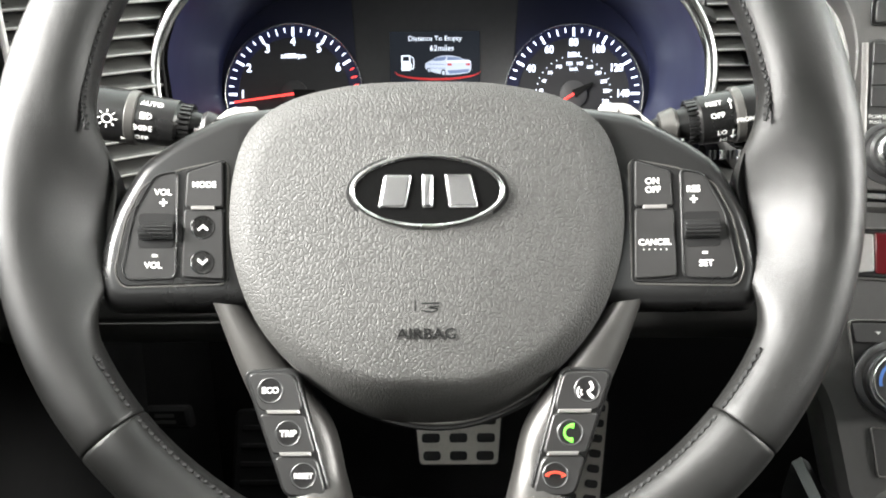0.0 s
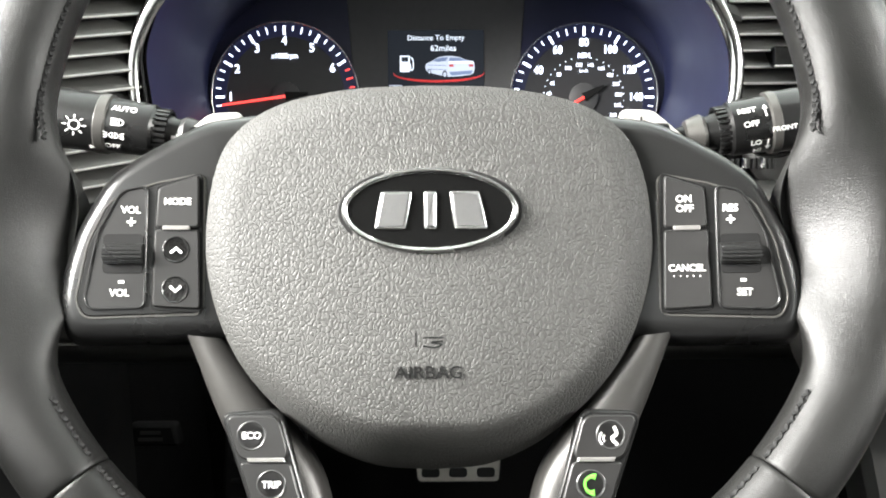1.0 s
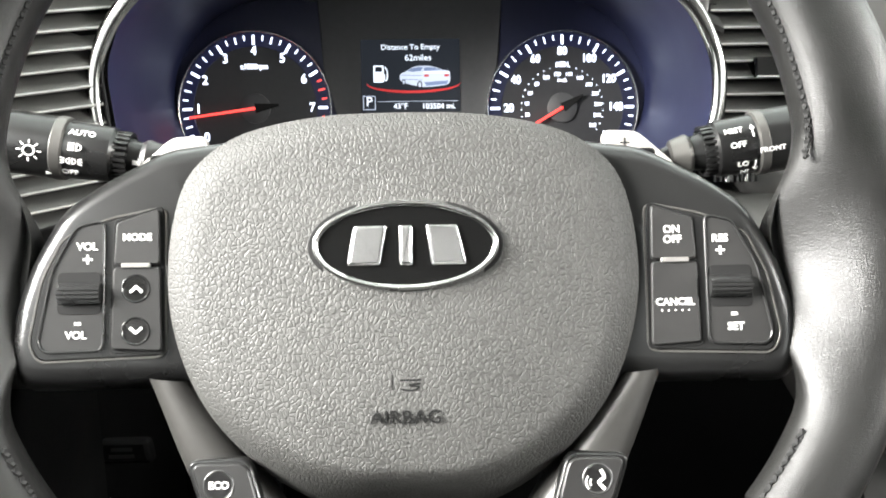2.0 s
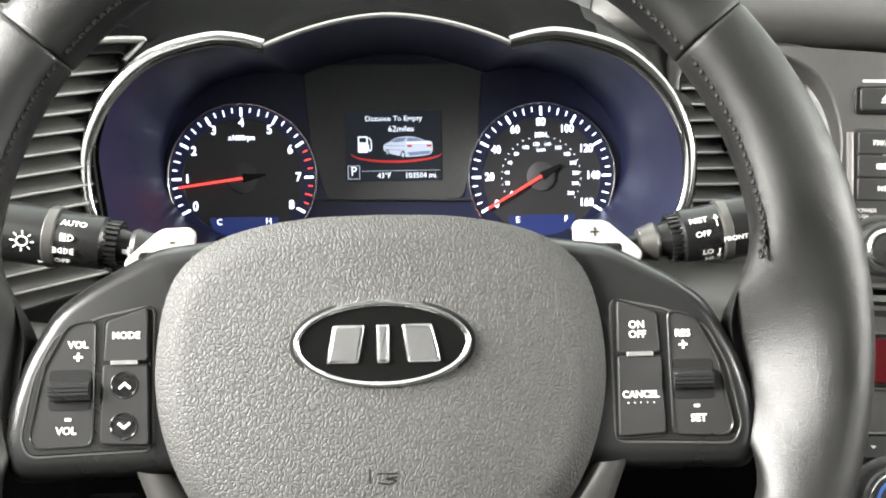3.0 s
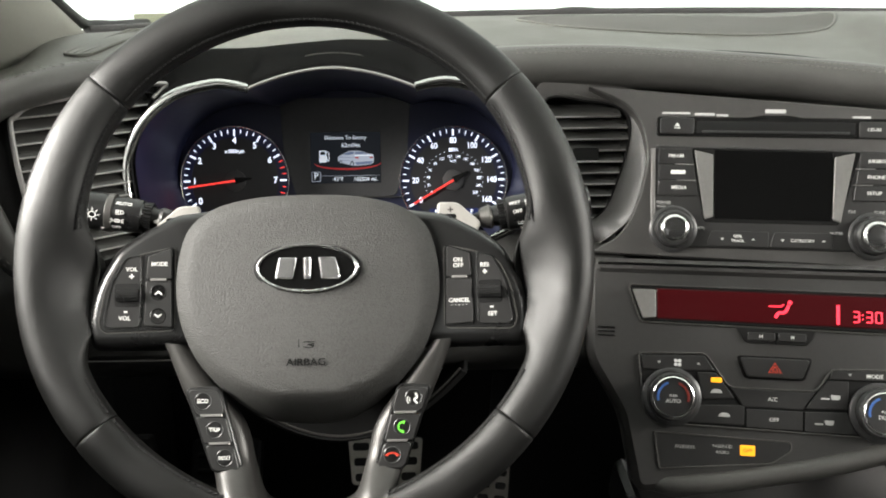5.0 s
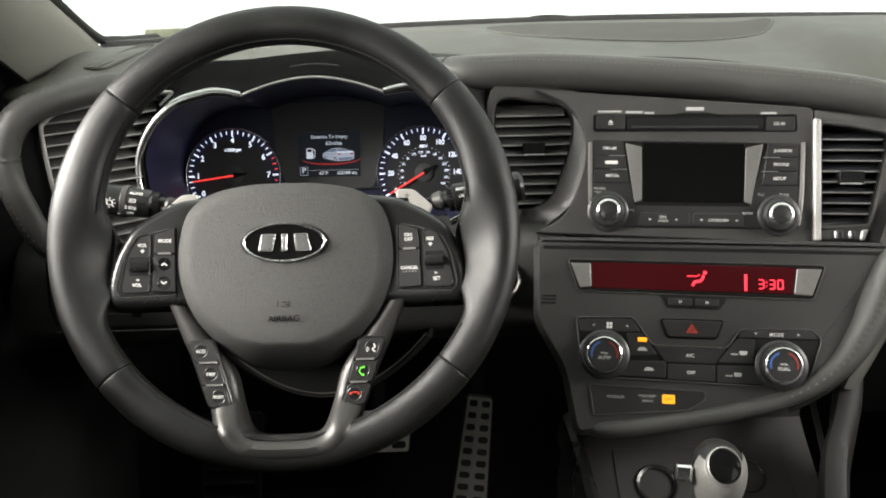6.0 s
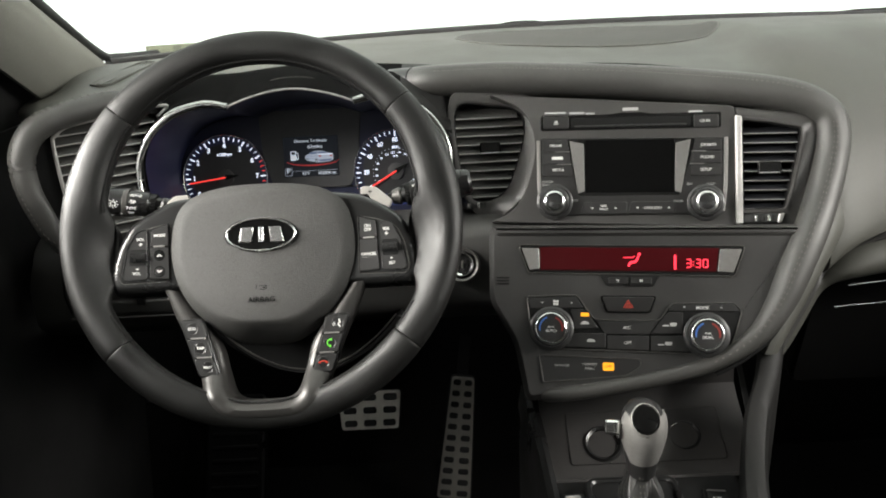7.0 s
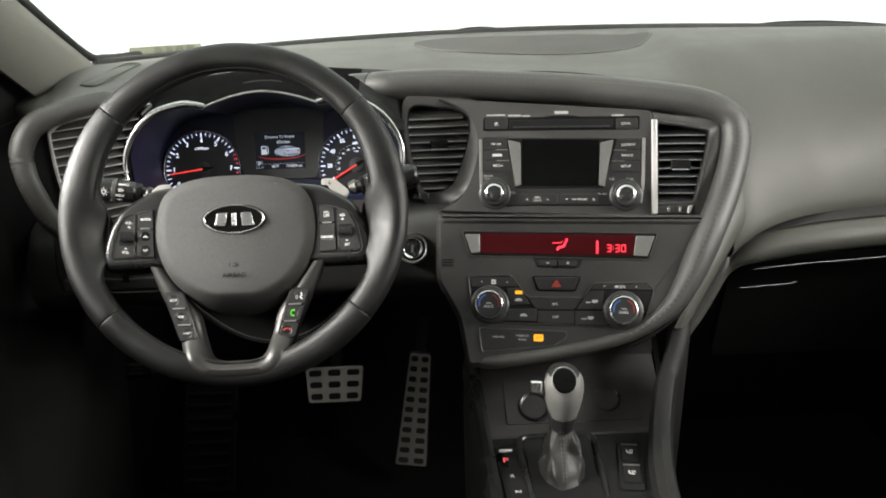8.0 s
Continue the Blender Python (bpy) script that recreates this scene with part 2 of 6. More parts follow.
# near-black for black plastic, and for cavities with their shade painted in
DARK = material("near_black_shade_plastic", (0.006, 0.006, 0.006), 0.75, spec=0.2)
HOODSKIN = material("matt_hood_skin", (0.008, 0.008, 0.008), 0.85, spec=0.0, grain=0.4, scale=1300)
CARPET = material("black_carpet", (0.005, 0.005, 0.005), 0.95, spec=0.1, grain=0.9, scale=500)
RUBBER = material("black_rubber", (0.01, 0.01, 0.01), 0.7, grain=0.1)
PADDLE = material("painted_silver_paddle", (0.40, 0.385, 0.36), 0.35, metal=0.25)
STEEL = material("brushed_steel_pedal", (0.50, 0.48, 0.44), 0.38, metal=0.8, grain=0.1, scale=1400)
TRIMGREY = material("grey_pillar_cloth", (0.13, 0.13, 0.112), 0.8, grain=0.4, scale=1300, vary=0.06)
LINER = material("light_grey_headliner", (0.4, 0.4, 0.38), 0.9, grain=0.4, scale=1200)
THREAD = material("grey_thread", (0.13, 0.127, 0.115), 0.7)
# navy is the acrylic's own colour plus the gauges' blue glow on the walls
NAVY = material("navy_gauge_surround", (0.011, 0.0135, 0.040), 0.4, vary=0.1)
NAVYRING = material("blue_lit_scale_band", (0.007, 0.008, 0.018), 0.4, glow=(0.06, 0.08, 0.35), power=0.03, vary=0.05)
# both faces, like the navy, are lightened for the unbuilt lens's haze
FACE = material("gauge_face", (0.029, 0.029, 0.031), 0.42, spec=0.4)
MIDFACE = material("cluster_centre_plastic", (0.056, 0.056, 0.058), 0.5, spec=0.4, grain=0.1)
LIT = material("lit_gauge_print", (0.8, 0.85, 1.0), 0.5, glow=(0.78, 0.85, 1.0), power=1.25, vary=0.02)
NEEDLE = material("lit_red_needle", (0.7, 0.03, 0.02), 0.4, glow=(1.0, 0.06, 0.05), power=1.0)
LCD = material("display_screen", (0.006, 0.007, 0.009), 0.5, spec=0.2, glow=(0.1, 0.12, 0.16), power=0.06)
LCDWHITE = material("display_white", (0.6, 0.65, 0.7), 0.5, glow=(0.8, 0.88, 1.0), power=0.55, vary=0.02)
LCDGREY = material("display_grey", (0.3, 0.33, 0.38), 0.5, glow=(0.5, 0.56, 0.68), power=0.45, vary=0.02)
LCDRED = material("display_red_arc", (0.3, 0.02, 0.02), 0.5, glow=(0.6, 0.03, 0.03), power=0.28)
REDGLASS = material("dark_red_display_glass", (0.018, 0.002, 0.003), 0.22, spec=0.3, glow=(0.35, 0.008, 0.012), power=0.085, vary=0.05)
REDLED = material("red_segments", (0.8, 0.02, 0.04), 0.4, glow=(1.0, 0.04, 0.07), power=1.4)
AMBER = material("amber_indicator", (0.8, 0.32, 0.02), 0.4, glow=(1.0, 0.40, 0.01), power=0.85)
SCREEN = material("unlit_screen_glass", (0.004, 0.004, 0.004), 0.2, spec=0.03, vary=0.02)

# ---- the setting: car shell, floor, booth floor ----
def sheet(xs, rows):
    """A surface over x; rows(x) gives its (y, z) points."""
    bm = bmesh.new()
    return loft(bm, [[Vector((x, y, z)) for y, z in rows(x)] for x in xs])


def thick(bm, d):
    bmesh.ops.recalc_face_normals(bm, faces=bm.faces[:])
    bmesh.ops.solidify(bm, geom=bm.faces[:], thickness=d)
    return bm


def slab_box(x0, x1, y0, y1, z0, z1, bev=0.004):
    return slab(rounded([(x0, y0), (x1, y0), (x1, y1), (x0, y1)], bev, 2), z0, z1, bev)


solid("ground", slab_box(-14, 14, -14, 14, -0.5, -0.45), material("booth_floor", (0.55, 0.55, 0.53), 0.5, vary=0.06), "pale grey painted photo booth floor under the car", "floor", "structure")
solid("floor", slab_box(-0.40, 1.18, -1.9, 0.95, -0.12, -0.06), CARPET, "black carpeted car floor in deep shade", "floor", "structure")
solid("roof", slab_box(-0.40, 1.18, -1.9, -0.06, 1.21, 1.26), LINER, "light grey cloth headliner under the car roof", "ceiling", "structure")
# added unseen wall: blocks light from behind and keeps reflections black
solid("rear_wall_block", slab_box(-0.40, 1.18, -1.96, -1.91, -0.12, 1.24), DARK, "unseen dark wall added to close the back of the cabin and block light", "wall", "structure")
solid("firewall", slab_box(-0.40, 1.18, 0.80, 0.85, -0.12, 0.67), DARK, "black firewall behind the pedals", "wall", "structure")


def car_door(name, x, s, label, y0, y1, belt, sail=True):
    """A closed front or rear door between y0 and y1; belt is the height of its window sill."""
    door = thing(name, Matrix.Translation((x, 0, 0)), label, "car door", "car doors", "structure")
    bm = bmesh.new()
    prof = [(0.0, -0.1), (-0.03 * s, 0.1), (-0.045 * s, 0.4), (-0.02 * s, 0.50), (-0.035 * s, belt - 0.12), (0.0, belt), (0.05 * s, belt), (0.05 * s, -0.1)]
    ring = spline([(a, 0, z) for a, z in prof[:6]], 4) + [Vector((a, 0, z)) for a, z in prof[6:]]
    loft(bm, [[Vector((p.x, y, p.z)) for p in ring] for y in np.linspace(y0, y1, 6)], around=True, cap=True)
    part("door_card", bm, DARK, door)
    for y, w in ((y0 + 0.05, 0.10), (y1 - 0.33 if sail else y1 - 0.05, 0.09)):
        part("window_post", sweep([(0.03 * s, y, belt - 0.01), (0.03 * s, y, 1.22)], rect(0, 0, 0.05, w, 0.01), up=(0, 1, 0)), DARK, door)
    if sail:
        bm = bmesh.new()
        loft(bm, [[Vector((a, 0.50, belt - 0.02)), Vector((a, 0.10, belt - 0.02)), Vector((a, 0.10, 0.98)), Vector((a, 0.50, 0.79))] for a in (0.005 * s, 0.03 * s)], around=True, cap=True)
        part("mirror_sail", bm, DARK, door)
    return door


# driver's sill is lowered, out of view, to let in more side light
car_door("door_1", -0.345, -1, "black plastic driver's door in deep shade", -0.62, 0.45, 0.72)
car_door("door_2", 1.125, 1, "black plastic passenger door in deep shade", -0.62, 0.45, 0.78)
car_door("door_3", -0.345, -1, "black plastic rear door behind the driver", -1.9, -0.63, 0.78, False)
car_door("door_4", 1.125, 1, "black plastic rear door behind the passenger seat", -1.9, -0.63, 0.78, False)


for name, x in (("wall_left", -0.345), ("wall_right", 1.125)):
    solid(name, slab_box(x - 0.01, x + 0.01, 0.35, 0.84, -0.12, 0.72), CARPET, "dark carpeted side wall of the footwell", "wall", "structure")


def ellipse(a, b, n=20):
    return [Vector((a * math.cos(2 * math.pi * i / n), b * math.sin(2 * math.pi * i / n))) for i in range(n)]


def pillar(name, x, s):
    """Cloth-covered windscreen pillar leaning back to the roof."""
    path = spline([(x, 0.56, 0.735), (x + 0.004 * s, 0.50, 0.772), (x + 0.012 * s, 0.30, 0.868), (x + 0.02 * s, 0.05, 0.995), (x + 0.03 * s, -0.25, 1.15), (x + 0.03 * s, -0.40, 1.22)], 5)

    def sec(i, f):
        w = 0.115 - 0.045 * f
        pts = spline([(-0.006, 0.0), (0.006, -0.006), (0.016, -0.022), (0.020, -w * 0.45), (0.012, -w * 0.8), (-0.006, -w), (-0.03, -w * 0.6), (-0.03, -0.012)], 3, True)
        return [Vector((-p.x * s, p.y)) for p in [Vector((q[0], q[1])) for q in pts]]
    return solid(name, sweep(path, sec, up=(0, 0, 1)), TRIMGREY, "grey-green cloth windscreen pillar beside the dashboard", "pillar", "structure")


pillar("pillar_1", -0.315, -1)
pillar("pillar_2", 1.095, 1)

# dark seal along the foot of the windscreen
for name, x, s in (("pillar_seal_1", -0.303, -1), ("pillar_seal_2", 1.083, 1)):
    run = spline([(x - 0.05 * s, 0.60, 0.776), (x - 0.012 * s, 0.535, 0.778), (x + 0.004 * s, 0.49, 0.790), (x + 0.010 * s, 0.30, 0.880), (x + 0.018 * s, 0.05, 1.005), (x + 0.028 * s, -0.25, 1.16)], 6)
    solid(name, sweep(run, ellipse(0.006, 0.007, 14)), RUBBER, "black rubber seal between pillar and windscreen", "trim", "structure")
seal = [(x, 0.838 - 0.33 * ((x - 0.385) / 0.685) ** 2, 0.772) for x in np.linspace(-0.30, 1.07, 40)]
solid("windscreen_seal", sweep(seal, rect(0, 0, 0.02, 0.012, 0.004)), RUBBER, "black rubber seal along the windscreen foot", "trim", "structure")

# glass of the windscreen
glass = bpy.data.materials.new("clear_glass")
glass.use_nodes = True
g = glass.node_tree.nodes["Principled BSDF"]
g.inputs["Base Color"].default_value, g.inputs["Roughness"].default_value, g.inputs["Transmission Weight"].default_value, g.inputs["IOR"].default_value = (0.95, 1, 0.97, 1), 0.0, 1.0, 1.45
bm = bmesh.new()
loft(bm, [[Vector((x, 0.845 - 0.33 * ((x - 0.385) / 0.685) ** 2 - 0.80 * t, 0.778 + 0.43 * t)) for x in np.linspace(-0.31, 1.08, 30)] for t in np.linspace(0, 1, 8)])
screen = solid("windscreen", thick(bm, 0.004), glass, "clear curved windscreen over the dashboard", "windscreen", "structure")
screen.visible_shadow = False

# ---- dashboard ----
dash = thing("dashboard", Matrix.Identity(4), "dark grey soft-touch dashboard with stitched leather edging", "dashboard")
XS = [-0.34, -0.27, -0.20, -0.15, -0.10, 0.0, 0.10, 0.15, 0.20, 0.30, 0.42, 0.52, 0.60, 0.70, 1.12]
YF = [0.30, 0.175, 0.250, 0.350, 0.350, 0.310, 0.300, 0.285, 0.290, 0.295, 0.29, 0.28, 0.30, 0.42, 0.42]
ZF = [0.738, 0.746, 0.754, 0.753, 0.752, 0.754, 0.751, 0.750, 0.750, 0.748, 0.742, 0.738, 0.740, 0.770, 0.770]


def soft(x, a, b):
    t = min(max((x - a) / (b - a), 0), 1)
    return t * t * (3 - 2 * t)


def top_row(x):
    """Section of the dash skin at x, from the passenger side's lower edge, or the tuck under the edging, back to the windscreen."""
    yb = 0.835 - 0.33 * ((x - 0.385) / 0.685) ** 2
    yf, zf = lerp(x, XS, YF), lerp(x, XS, ZF)
    w = soft(x, 0.545, 0.604)
    near = -0.085 * math.exp(-((x - 0.58) / 0.13) ** 2)
    d = 0.25 if -0.18 < x < 0.18 else 1.0
    tuck = [(yf + 0.03, zf - 0.05 * d), (yf + 0.02, zf - 0.035 * d), (yf + 0.008, zf - 0.02 * d), (yf + 0.001, zf - 0.008 * d), (yf + 0.004, zf), (yf + 0.03, zf + 0.006), (yf + 0.09, zf + 0.012)]
    fall = [(0.262, 0.560), (0.240, 0.566), (0.243, 0.594), (0.262, 0.645), (0.300, 0.700), (0.350, 0.742), (0.425, 0.772)]
    rows = []
    drop = 0.042 * math.exp(-max(x - 0.60, 0) / 0.025)
    fall = [(a, b - drop * (1 - k / 6) ** 1.5) for k, (a, b) in enumerate(fall)]
    for k, (a, b) in enumerate(zip(tuck, fall)):
        rows.append((a[0] + (b[0] + near * (1 - 0.5 * (k / 6) ** 2) - a[0]) * w, a[1] + (b[1] - a[1]) * w))
    ya, za = rows[-1]
    for s, lift in ((0.25, 0.009), (0.5, 0.010), (0.75, 0.006), (1.0, 0.0)):
        rows.append((ya + (yb - ya) * s, za + (0.770 - za) * s + lift))
    return [(p.x, p.y) for p in spline(rows, 3)]


part("skin", thick(sheet(np.linspace(-0.345, 1.13, 90), top_row), 0.003), DASH, dash)


# hollow under the skin's edge and the rounded roll over the glove box, both bending down beside the centre panel
crest = spline([(0.528, 0.118, 0.450), (0.553, 0.138, 0.490), (0.575, 0.154, 0.515), (0.597, 0.170, 0.536), (0.614, 0.180, 0.552), (0.642, 0.192, 0.564), (0.684, 0.210, 0.569), (0.779, 0.240, 0.569), (0.95, 0.250, 0.570), (1.13, 0.250, 0.572)], 5)
roll_top = spline([(0.545, 0.150, 0.436), (0.565, 0.166, 0.458), (0.585, 0.180, 0.482), (0.602, 0.190, 0.505), (0.616, 0.196, 0.525), (0.640, 0.197, 0.5425), (0.676, 0.197, 0.553), (0.770, 0.198, 0.5625), (0.95, 0.205, 0.568), (1.13, 0.210, 0.572)], 5)
roll_low = spline([(0.548, 0.160, 0.420), (0.570, 0.175, 0.440), (0.590, 0.188, 0.465), (0.606, 0.194, 0.490), (0.620, 0.192, 0.503), (0.645, 0.190, 0.509), (0.690, 0.190, 0.515), (0.770, 0.190, 0.522), (0.95, 0.197, 0.528), (1.13, 0.200, 0.532)], 5)
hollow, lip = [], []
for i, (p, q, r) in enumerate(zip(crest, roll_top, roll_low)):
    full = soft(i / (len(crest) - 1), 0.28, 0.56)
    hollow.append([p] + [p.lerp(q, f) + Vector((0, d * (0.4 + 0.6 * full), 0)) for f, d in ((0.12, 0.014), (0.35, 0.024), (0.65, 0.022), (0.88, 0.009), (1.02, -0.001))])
    lip.append([q + Vector((0, 0.012, -0.002)), q + Vector((0, 0.004, 0))] + [q.lerp(r, f) + Vector((0, -d * full, 0)) for f, d in ((0.06, 0.004), (0.2, 0.010), (0.4, 0.0145), (0.6, 0.015), (0.8, 0.011), (0.95, 0.004))] + [r + Vector((0, 0.008, -0.002)), r + Vector((0, 0.05, 0.004))])
bm = bmesh.new()
loft(bm, hollow)
# the hollow's shade is put in as a darker plastic than the skin's
part("groove", thick(bm, 0.002), PLATE, dash, "hollow above the lip, coloured darker than the skin for its shade")
bm = bmesh.new()
loft(bm, lip)
part("curved_lip", thick(bm, 0.002), DASH, dash, "curved grey lip over the glove box")


def stitched(path, off, parent, up=(0, 0, 1), step=0.0042):
    """A row of small stitches along a path."""
    bm = bmesh.new()
    P = [Vector(p) for p in path]
    for a, b in zip(P, P[1:]):
        n = max(int((b - a).length / step), 1)
        t = (b - a).normalized()
        s = t.cross(Vector(up)).normalized()
        w = s.cross(t)
        for j in range(n):
            c = a.lerp(b, (j + 0.5) / n) + s * off[0] + w * off[1]
            m = Matrix((t, s, w)).transposed().to_4x4()
            m.translation = c
            block(bm, m, step * 0.62, 0.0007, 0.0007)
    return part("stitching", bm, THREAD, parent, kind="stuff")


# padded leather edging round the centre panel
edge = spline([(0.140, 0.300, 0.7465), (0.165, 0.288, 0.7490), (0.24, 0.280, 0.7500), (0.33, 0.268, 0.7450), (0.43, 0.250, 0.738), (0.547, 0.207, 0.726), (0.591, 0.190, 0.708), (0.599, 0.178, 0.685), (0.592, 0.164, 0.651), (0.577, 0.145, 0.616), (0.557, 0.121, 0.585), (0.538, 0.105, 0.553), (0.520, 0.093, 0.521), (0.494, 0.082, 0.490), (0.453, 0.077, 0.465), (0.404, 0.078, 0.450), (0.335, 0.083, 0.436), (0.275, 0.092, 0.427), (0.258, 0.118, 0.424)], 6)


def edge_section(i, f):
    k = min(1.0, 0.4 + (1 - f) * 12)
    w = (0.0205 - 0.002 * soft(f, 0.22, 0.40) - 0.0095 * soft(f, 0.60, 0.80)) * k
    return ellipse(w, w * 0.95)


leather = part("leather_edging", sweep(edge, edge_section), PAD, dash, "grey leather edging with double stitching")
part("edging_seam", sweep([edge[0] + (edge[1] - edge[0]) * f for f in (-0.15, 0.0, 0.15)], ellipse(0.0209, 0.0199)), DARK, dash, "dark seam at the end of the leather edging")
part("edging_shoulder", sweep(spline([(0.104, 0.326, 0.742), (0.120, 0.312, 0.7445), (0.1395, 0.3003, 0.7464)], 6), lambda i, f: ellipse(0.0203, 0.0193)), PLASTIC, dash, "dark grey shoulder running behind the cluster hood")
stitched(edge[6:34], (0.0110, 0.0170), leather)
stitched(edge[6:34], (0.0150, 0.0136), leather)
for turn in (0.0, 0.18):
    seam = []
    for i in range(40, 86):
        t = (edge[i + 1] - edge[i - 1]).normalized()
        n = Vector((-0.30 + turn, -0.85, 0.45))
        n = (n - t * n.dot(t)).normalized()
        seam.append(edge[i] + n * (edge_section(i, i / (len(edge) - 1))[0].x * 0.985 + 0.0002))
    stitched(seam, (0, 0), leather, up=(-0.3, -0.85, 0.45))

# strip of dash skin running down beside the edging to the console seam
inner_side = spline([(0.604, 0.200, 0.650), (0.588, 0.158, 0.596), (0.555, 0.127, 0.545), (0.532, 0.112, 0.512), (0.504, 0.093, 0.462)], 5)
outer_side = spline([(0.640, 0.222, 0.632), (0.632, 0.184, 0.585), (0.604, 0.156, 0.553), (0.573, 0.130, 0.518), (0.530, 0.104, 0.459)], 5)
bm = bmesh.new()
loft(bm, [[a.lerp(b, f) + Vector((0, dy, 0)) for f, dy in ((0, 0.012), (0.15, 0.0), (0.4, -0.004), (0.7, -0.003), (0.9, 0.003), (1.0, 0.012), (1.02, 0.05))] for a, b in zip(inner_side, outer_side)])
part("side_strip", thick(bm, 0.002), DASH, dash)

# dark joint between the edging and the dash skin
joint = []
for p in edge[10:86]:
    d = (p - Vector((0.38, p.y, 0.62))).normalized()
    joint.append(p + d * 0.0178 + Vector((0, 0.0075, 0)))
part("joint", sweep(joint, ellipse(0.0024, 0.0024, 8)), DARK, dash, "dark joint beside the edging")

# leather edging round the outer vent
outer = spline([(-0.172, 0.235, 0.745), (-0.185, 0.219, 0.751), (-0.201, 0.203, 0.753), (-0.232, 0.172, 0.748), (-0.259, 0.148, 0.737), (-0.273, 0.137, 0.713), (-0.273, 0.135, 0.683), (-0.264, 0.136, 0.65), (-0.250, 0.140, 0.618), (-0.22, 0.15, 0.59), (-0.17, 0.165, 0.575)], 6)
leather2 = part("leather_edging", sweep(outer, lambda i, f: ellipse(0.0142 * min(1, 0.4 + f * 6), 0.0142 * min(1, 0.4 + f * 6))), PAD, dash, "grey leather edging with double stitching")
stitched(outer[8:55], (-0.0015, 0.0141), leather2, up=(-0.6, -0.5, 0.62))
stitched(outer[8:55], (-0.0055, 0.0131), leather2, up=(-0.6, -0.5, 0.62))

# lower panel under the wheel
def knee_row(x):
    return [(p.x, p.y) for p in spline([(0.26, 0.600), (0.21, 0.592), (0.19, 0.565), (0.19, 0.52), (0.20, 0.49), (0.27, 0.455), (0.36, 0.45)], 4)]


part("knee_panel", thick(sheet(np.linspace(-0.318, 0.255, 24), knee_row), 0.003), LOWER, dash, "dark grey lower panel behind the steering wheel")
coin = thing("coin_tray", Matrix.Translation((-0.180, 0.186, 0.520)), "closed grey coin tray under the outer vent", "tray")
part("lid", sweep([(-0.088, 0, 0), (0.090, 0, 0)], rounded([(-0.007, -0.0085), (0.006, -0.0085), (0.006, 0.0085), (-0.004, 0.0095)], 0.003)), KNEE, coin)
# pale strip stands for the highlight on the panel's lower edge
part("lid_edge_glint", sweep([(-0.092, -0.006, -0.0112), (0.110, -0.006, -0.0112)], ellipse(0.0012, 0.0010, 8)), SHADOWSILVER, coin, "thin pale strip for the lower edge's highlight")
part("finger_notch", sweep([(-0.012, -0.0065, 0.0075), (-0.003, -0.0065, 0.0075)], rounded([(-0.002, -0.004), (0.002, -0.004), (0.002, 0.004), (-0.002, 0.004)], 0.001)), DARK, coin)
for x in (-0.2785, -0.2665):
    part("panel_seam", sweep([(x + 0.006, 0.1845, 0.588), (x + 0.003, 0.186, 0.565), (x, 0.187, 0.535), (x + 0.004, 0.190, 0.512)], ellipse(0.0009, 0.0009, 8)), DARK, dash)

# glove box
glove = thing("glove_box", Matrix.Translation((0.86, 0.300, 0.40)), "closed glove box, near-black for the shade under the lip, with a thin chrome line", "glove box")
# shade under the lip is put into the lid's near-black colour
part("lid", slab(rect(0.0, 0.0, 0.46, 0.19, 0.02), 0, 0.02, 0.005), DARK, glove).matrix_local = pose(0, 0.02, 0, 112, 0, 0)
bm = bmesh.new()
sweep(spline([(-0.205, -0.070, 0.0845), (-0.190, -0.074, 0.0880), (-0.126, -0.075, 0.0930)], 4), rect(0, 0, 0.0016, 0.0013, 0.0003), bm=bm)
sweep([(-0.122, -0.075, 0.0930), (0.24, -0.075, 0.108)], rect(0, 0, 0.0016, 0.0013, 0.0003), bm=bm)
part("chrome_line", bm, RINGSILVER, glove, "thin chrome line")
bm = bmesh.new()
sweep(spline([(-0.232, -0.095, 0.0680), (-0.17, -0.095, 0.0712), (-0.155, -0.094, 0.0738)], 4), rect(0, 0, 0.0015, 0.0012, 0.0003), bm=bm)
part("handle_edge", bm, RINGSILVER, glove, "thin bright edge")

# speaker cover on the dash top, and the side demister slot
def top_z(x, y):
    rows = top_row(x)[15:]
    return lerp(y, [a for a, b in rows], [b for a, b in rows])


sp = thing("speaker_grille", Matrix.Identity(4), "dark woven speaker cover let into the dash top", "speaker grille")
line = rounded([(0.185, 0.575), (0.24, 0.665), (0.50, 0.685), (0.60, 0.60), (0.555, 0.50), (0.46, 0.455), (0.33, 0.455), (0.23, 0.49)], 0.05, 6)
c = Vector((0.385, 0.595))
bm = bmesh.new()
loft(bm, [[Vector((*(c + (p - c) * f), top_z(*(c + (p - c) * f)) + 0.0012 - (0.006 if f > 1 else 0))) for p in line] for f in (0.02, 0.2, 0.4, 0.6, 0.8, 0.95, 1.0, 1.004)], around=True)
part("cover", bm, material("speaker_cloth", (0.048, 0.048, 0.043), 0.85, grain=1.0, scale=900), sp)
part("cover_edge", sweep([Vector((p.x, p.y, top_z(p.x, p.y) + 0.0006)) for p in line], ellipse(0.0018, 0.0014, 8), closed=True), DASH, sp)
slope = math.degrees(math.atan2(top_z(-0.228, 0.42) - top_z(-0.228, 0.30), 0.12))
dm = thing("demister_vent", Matrix.Translation((-0.228, 0.36, top_z(-0.228, 0.36) - 0.0022)) @ pose(0, 0, 0, slope, 0, 0) @ pose(0, 0, 0, 0, 0, 76), "black slotted side demister vent in the dash top", "air vent")
part("frame", band(rect(0, 0, 0.13, 0.028, 0.012, 4), 0.003, -0.01, 0.003, 0.001), DASH, dm)
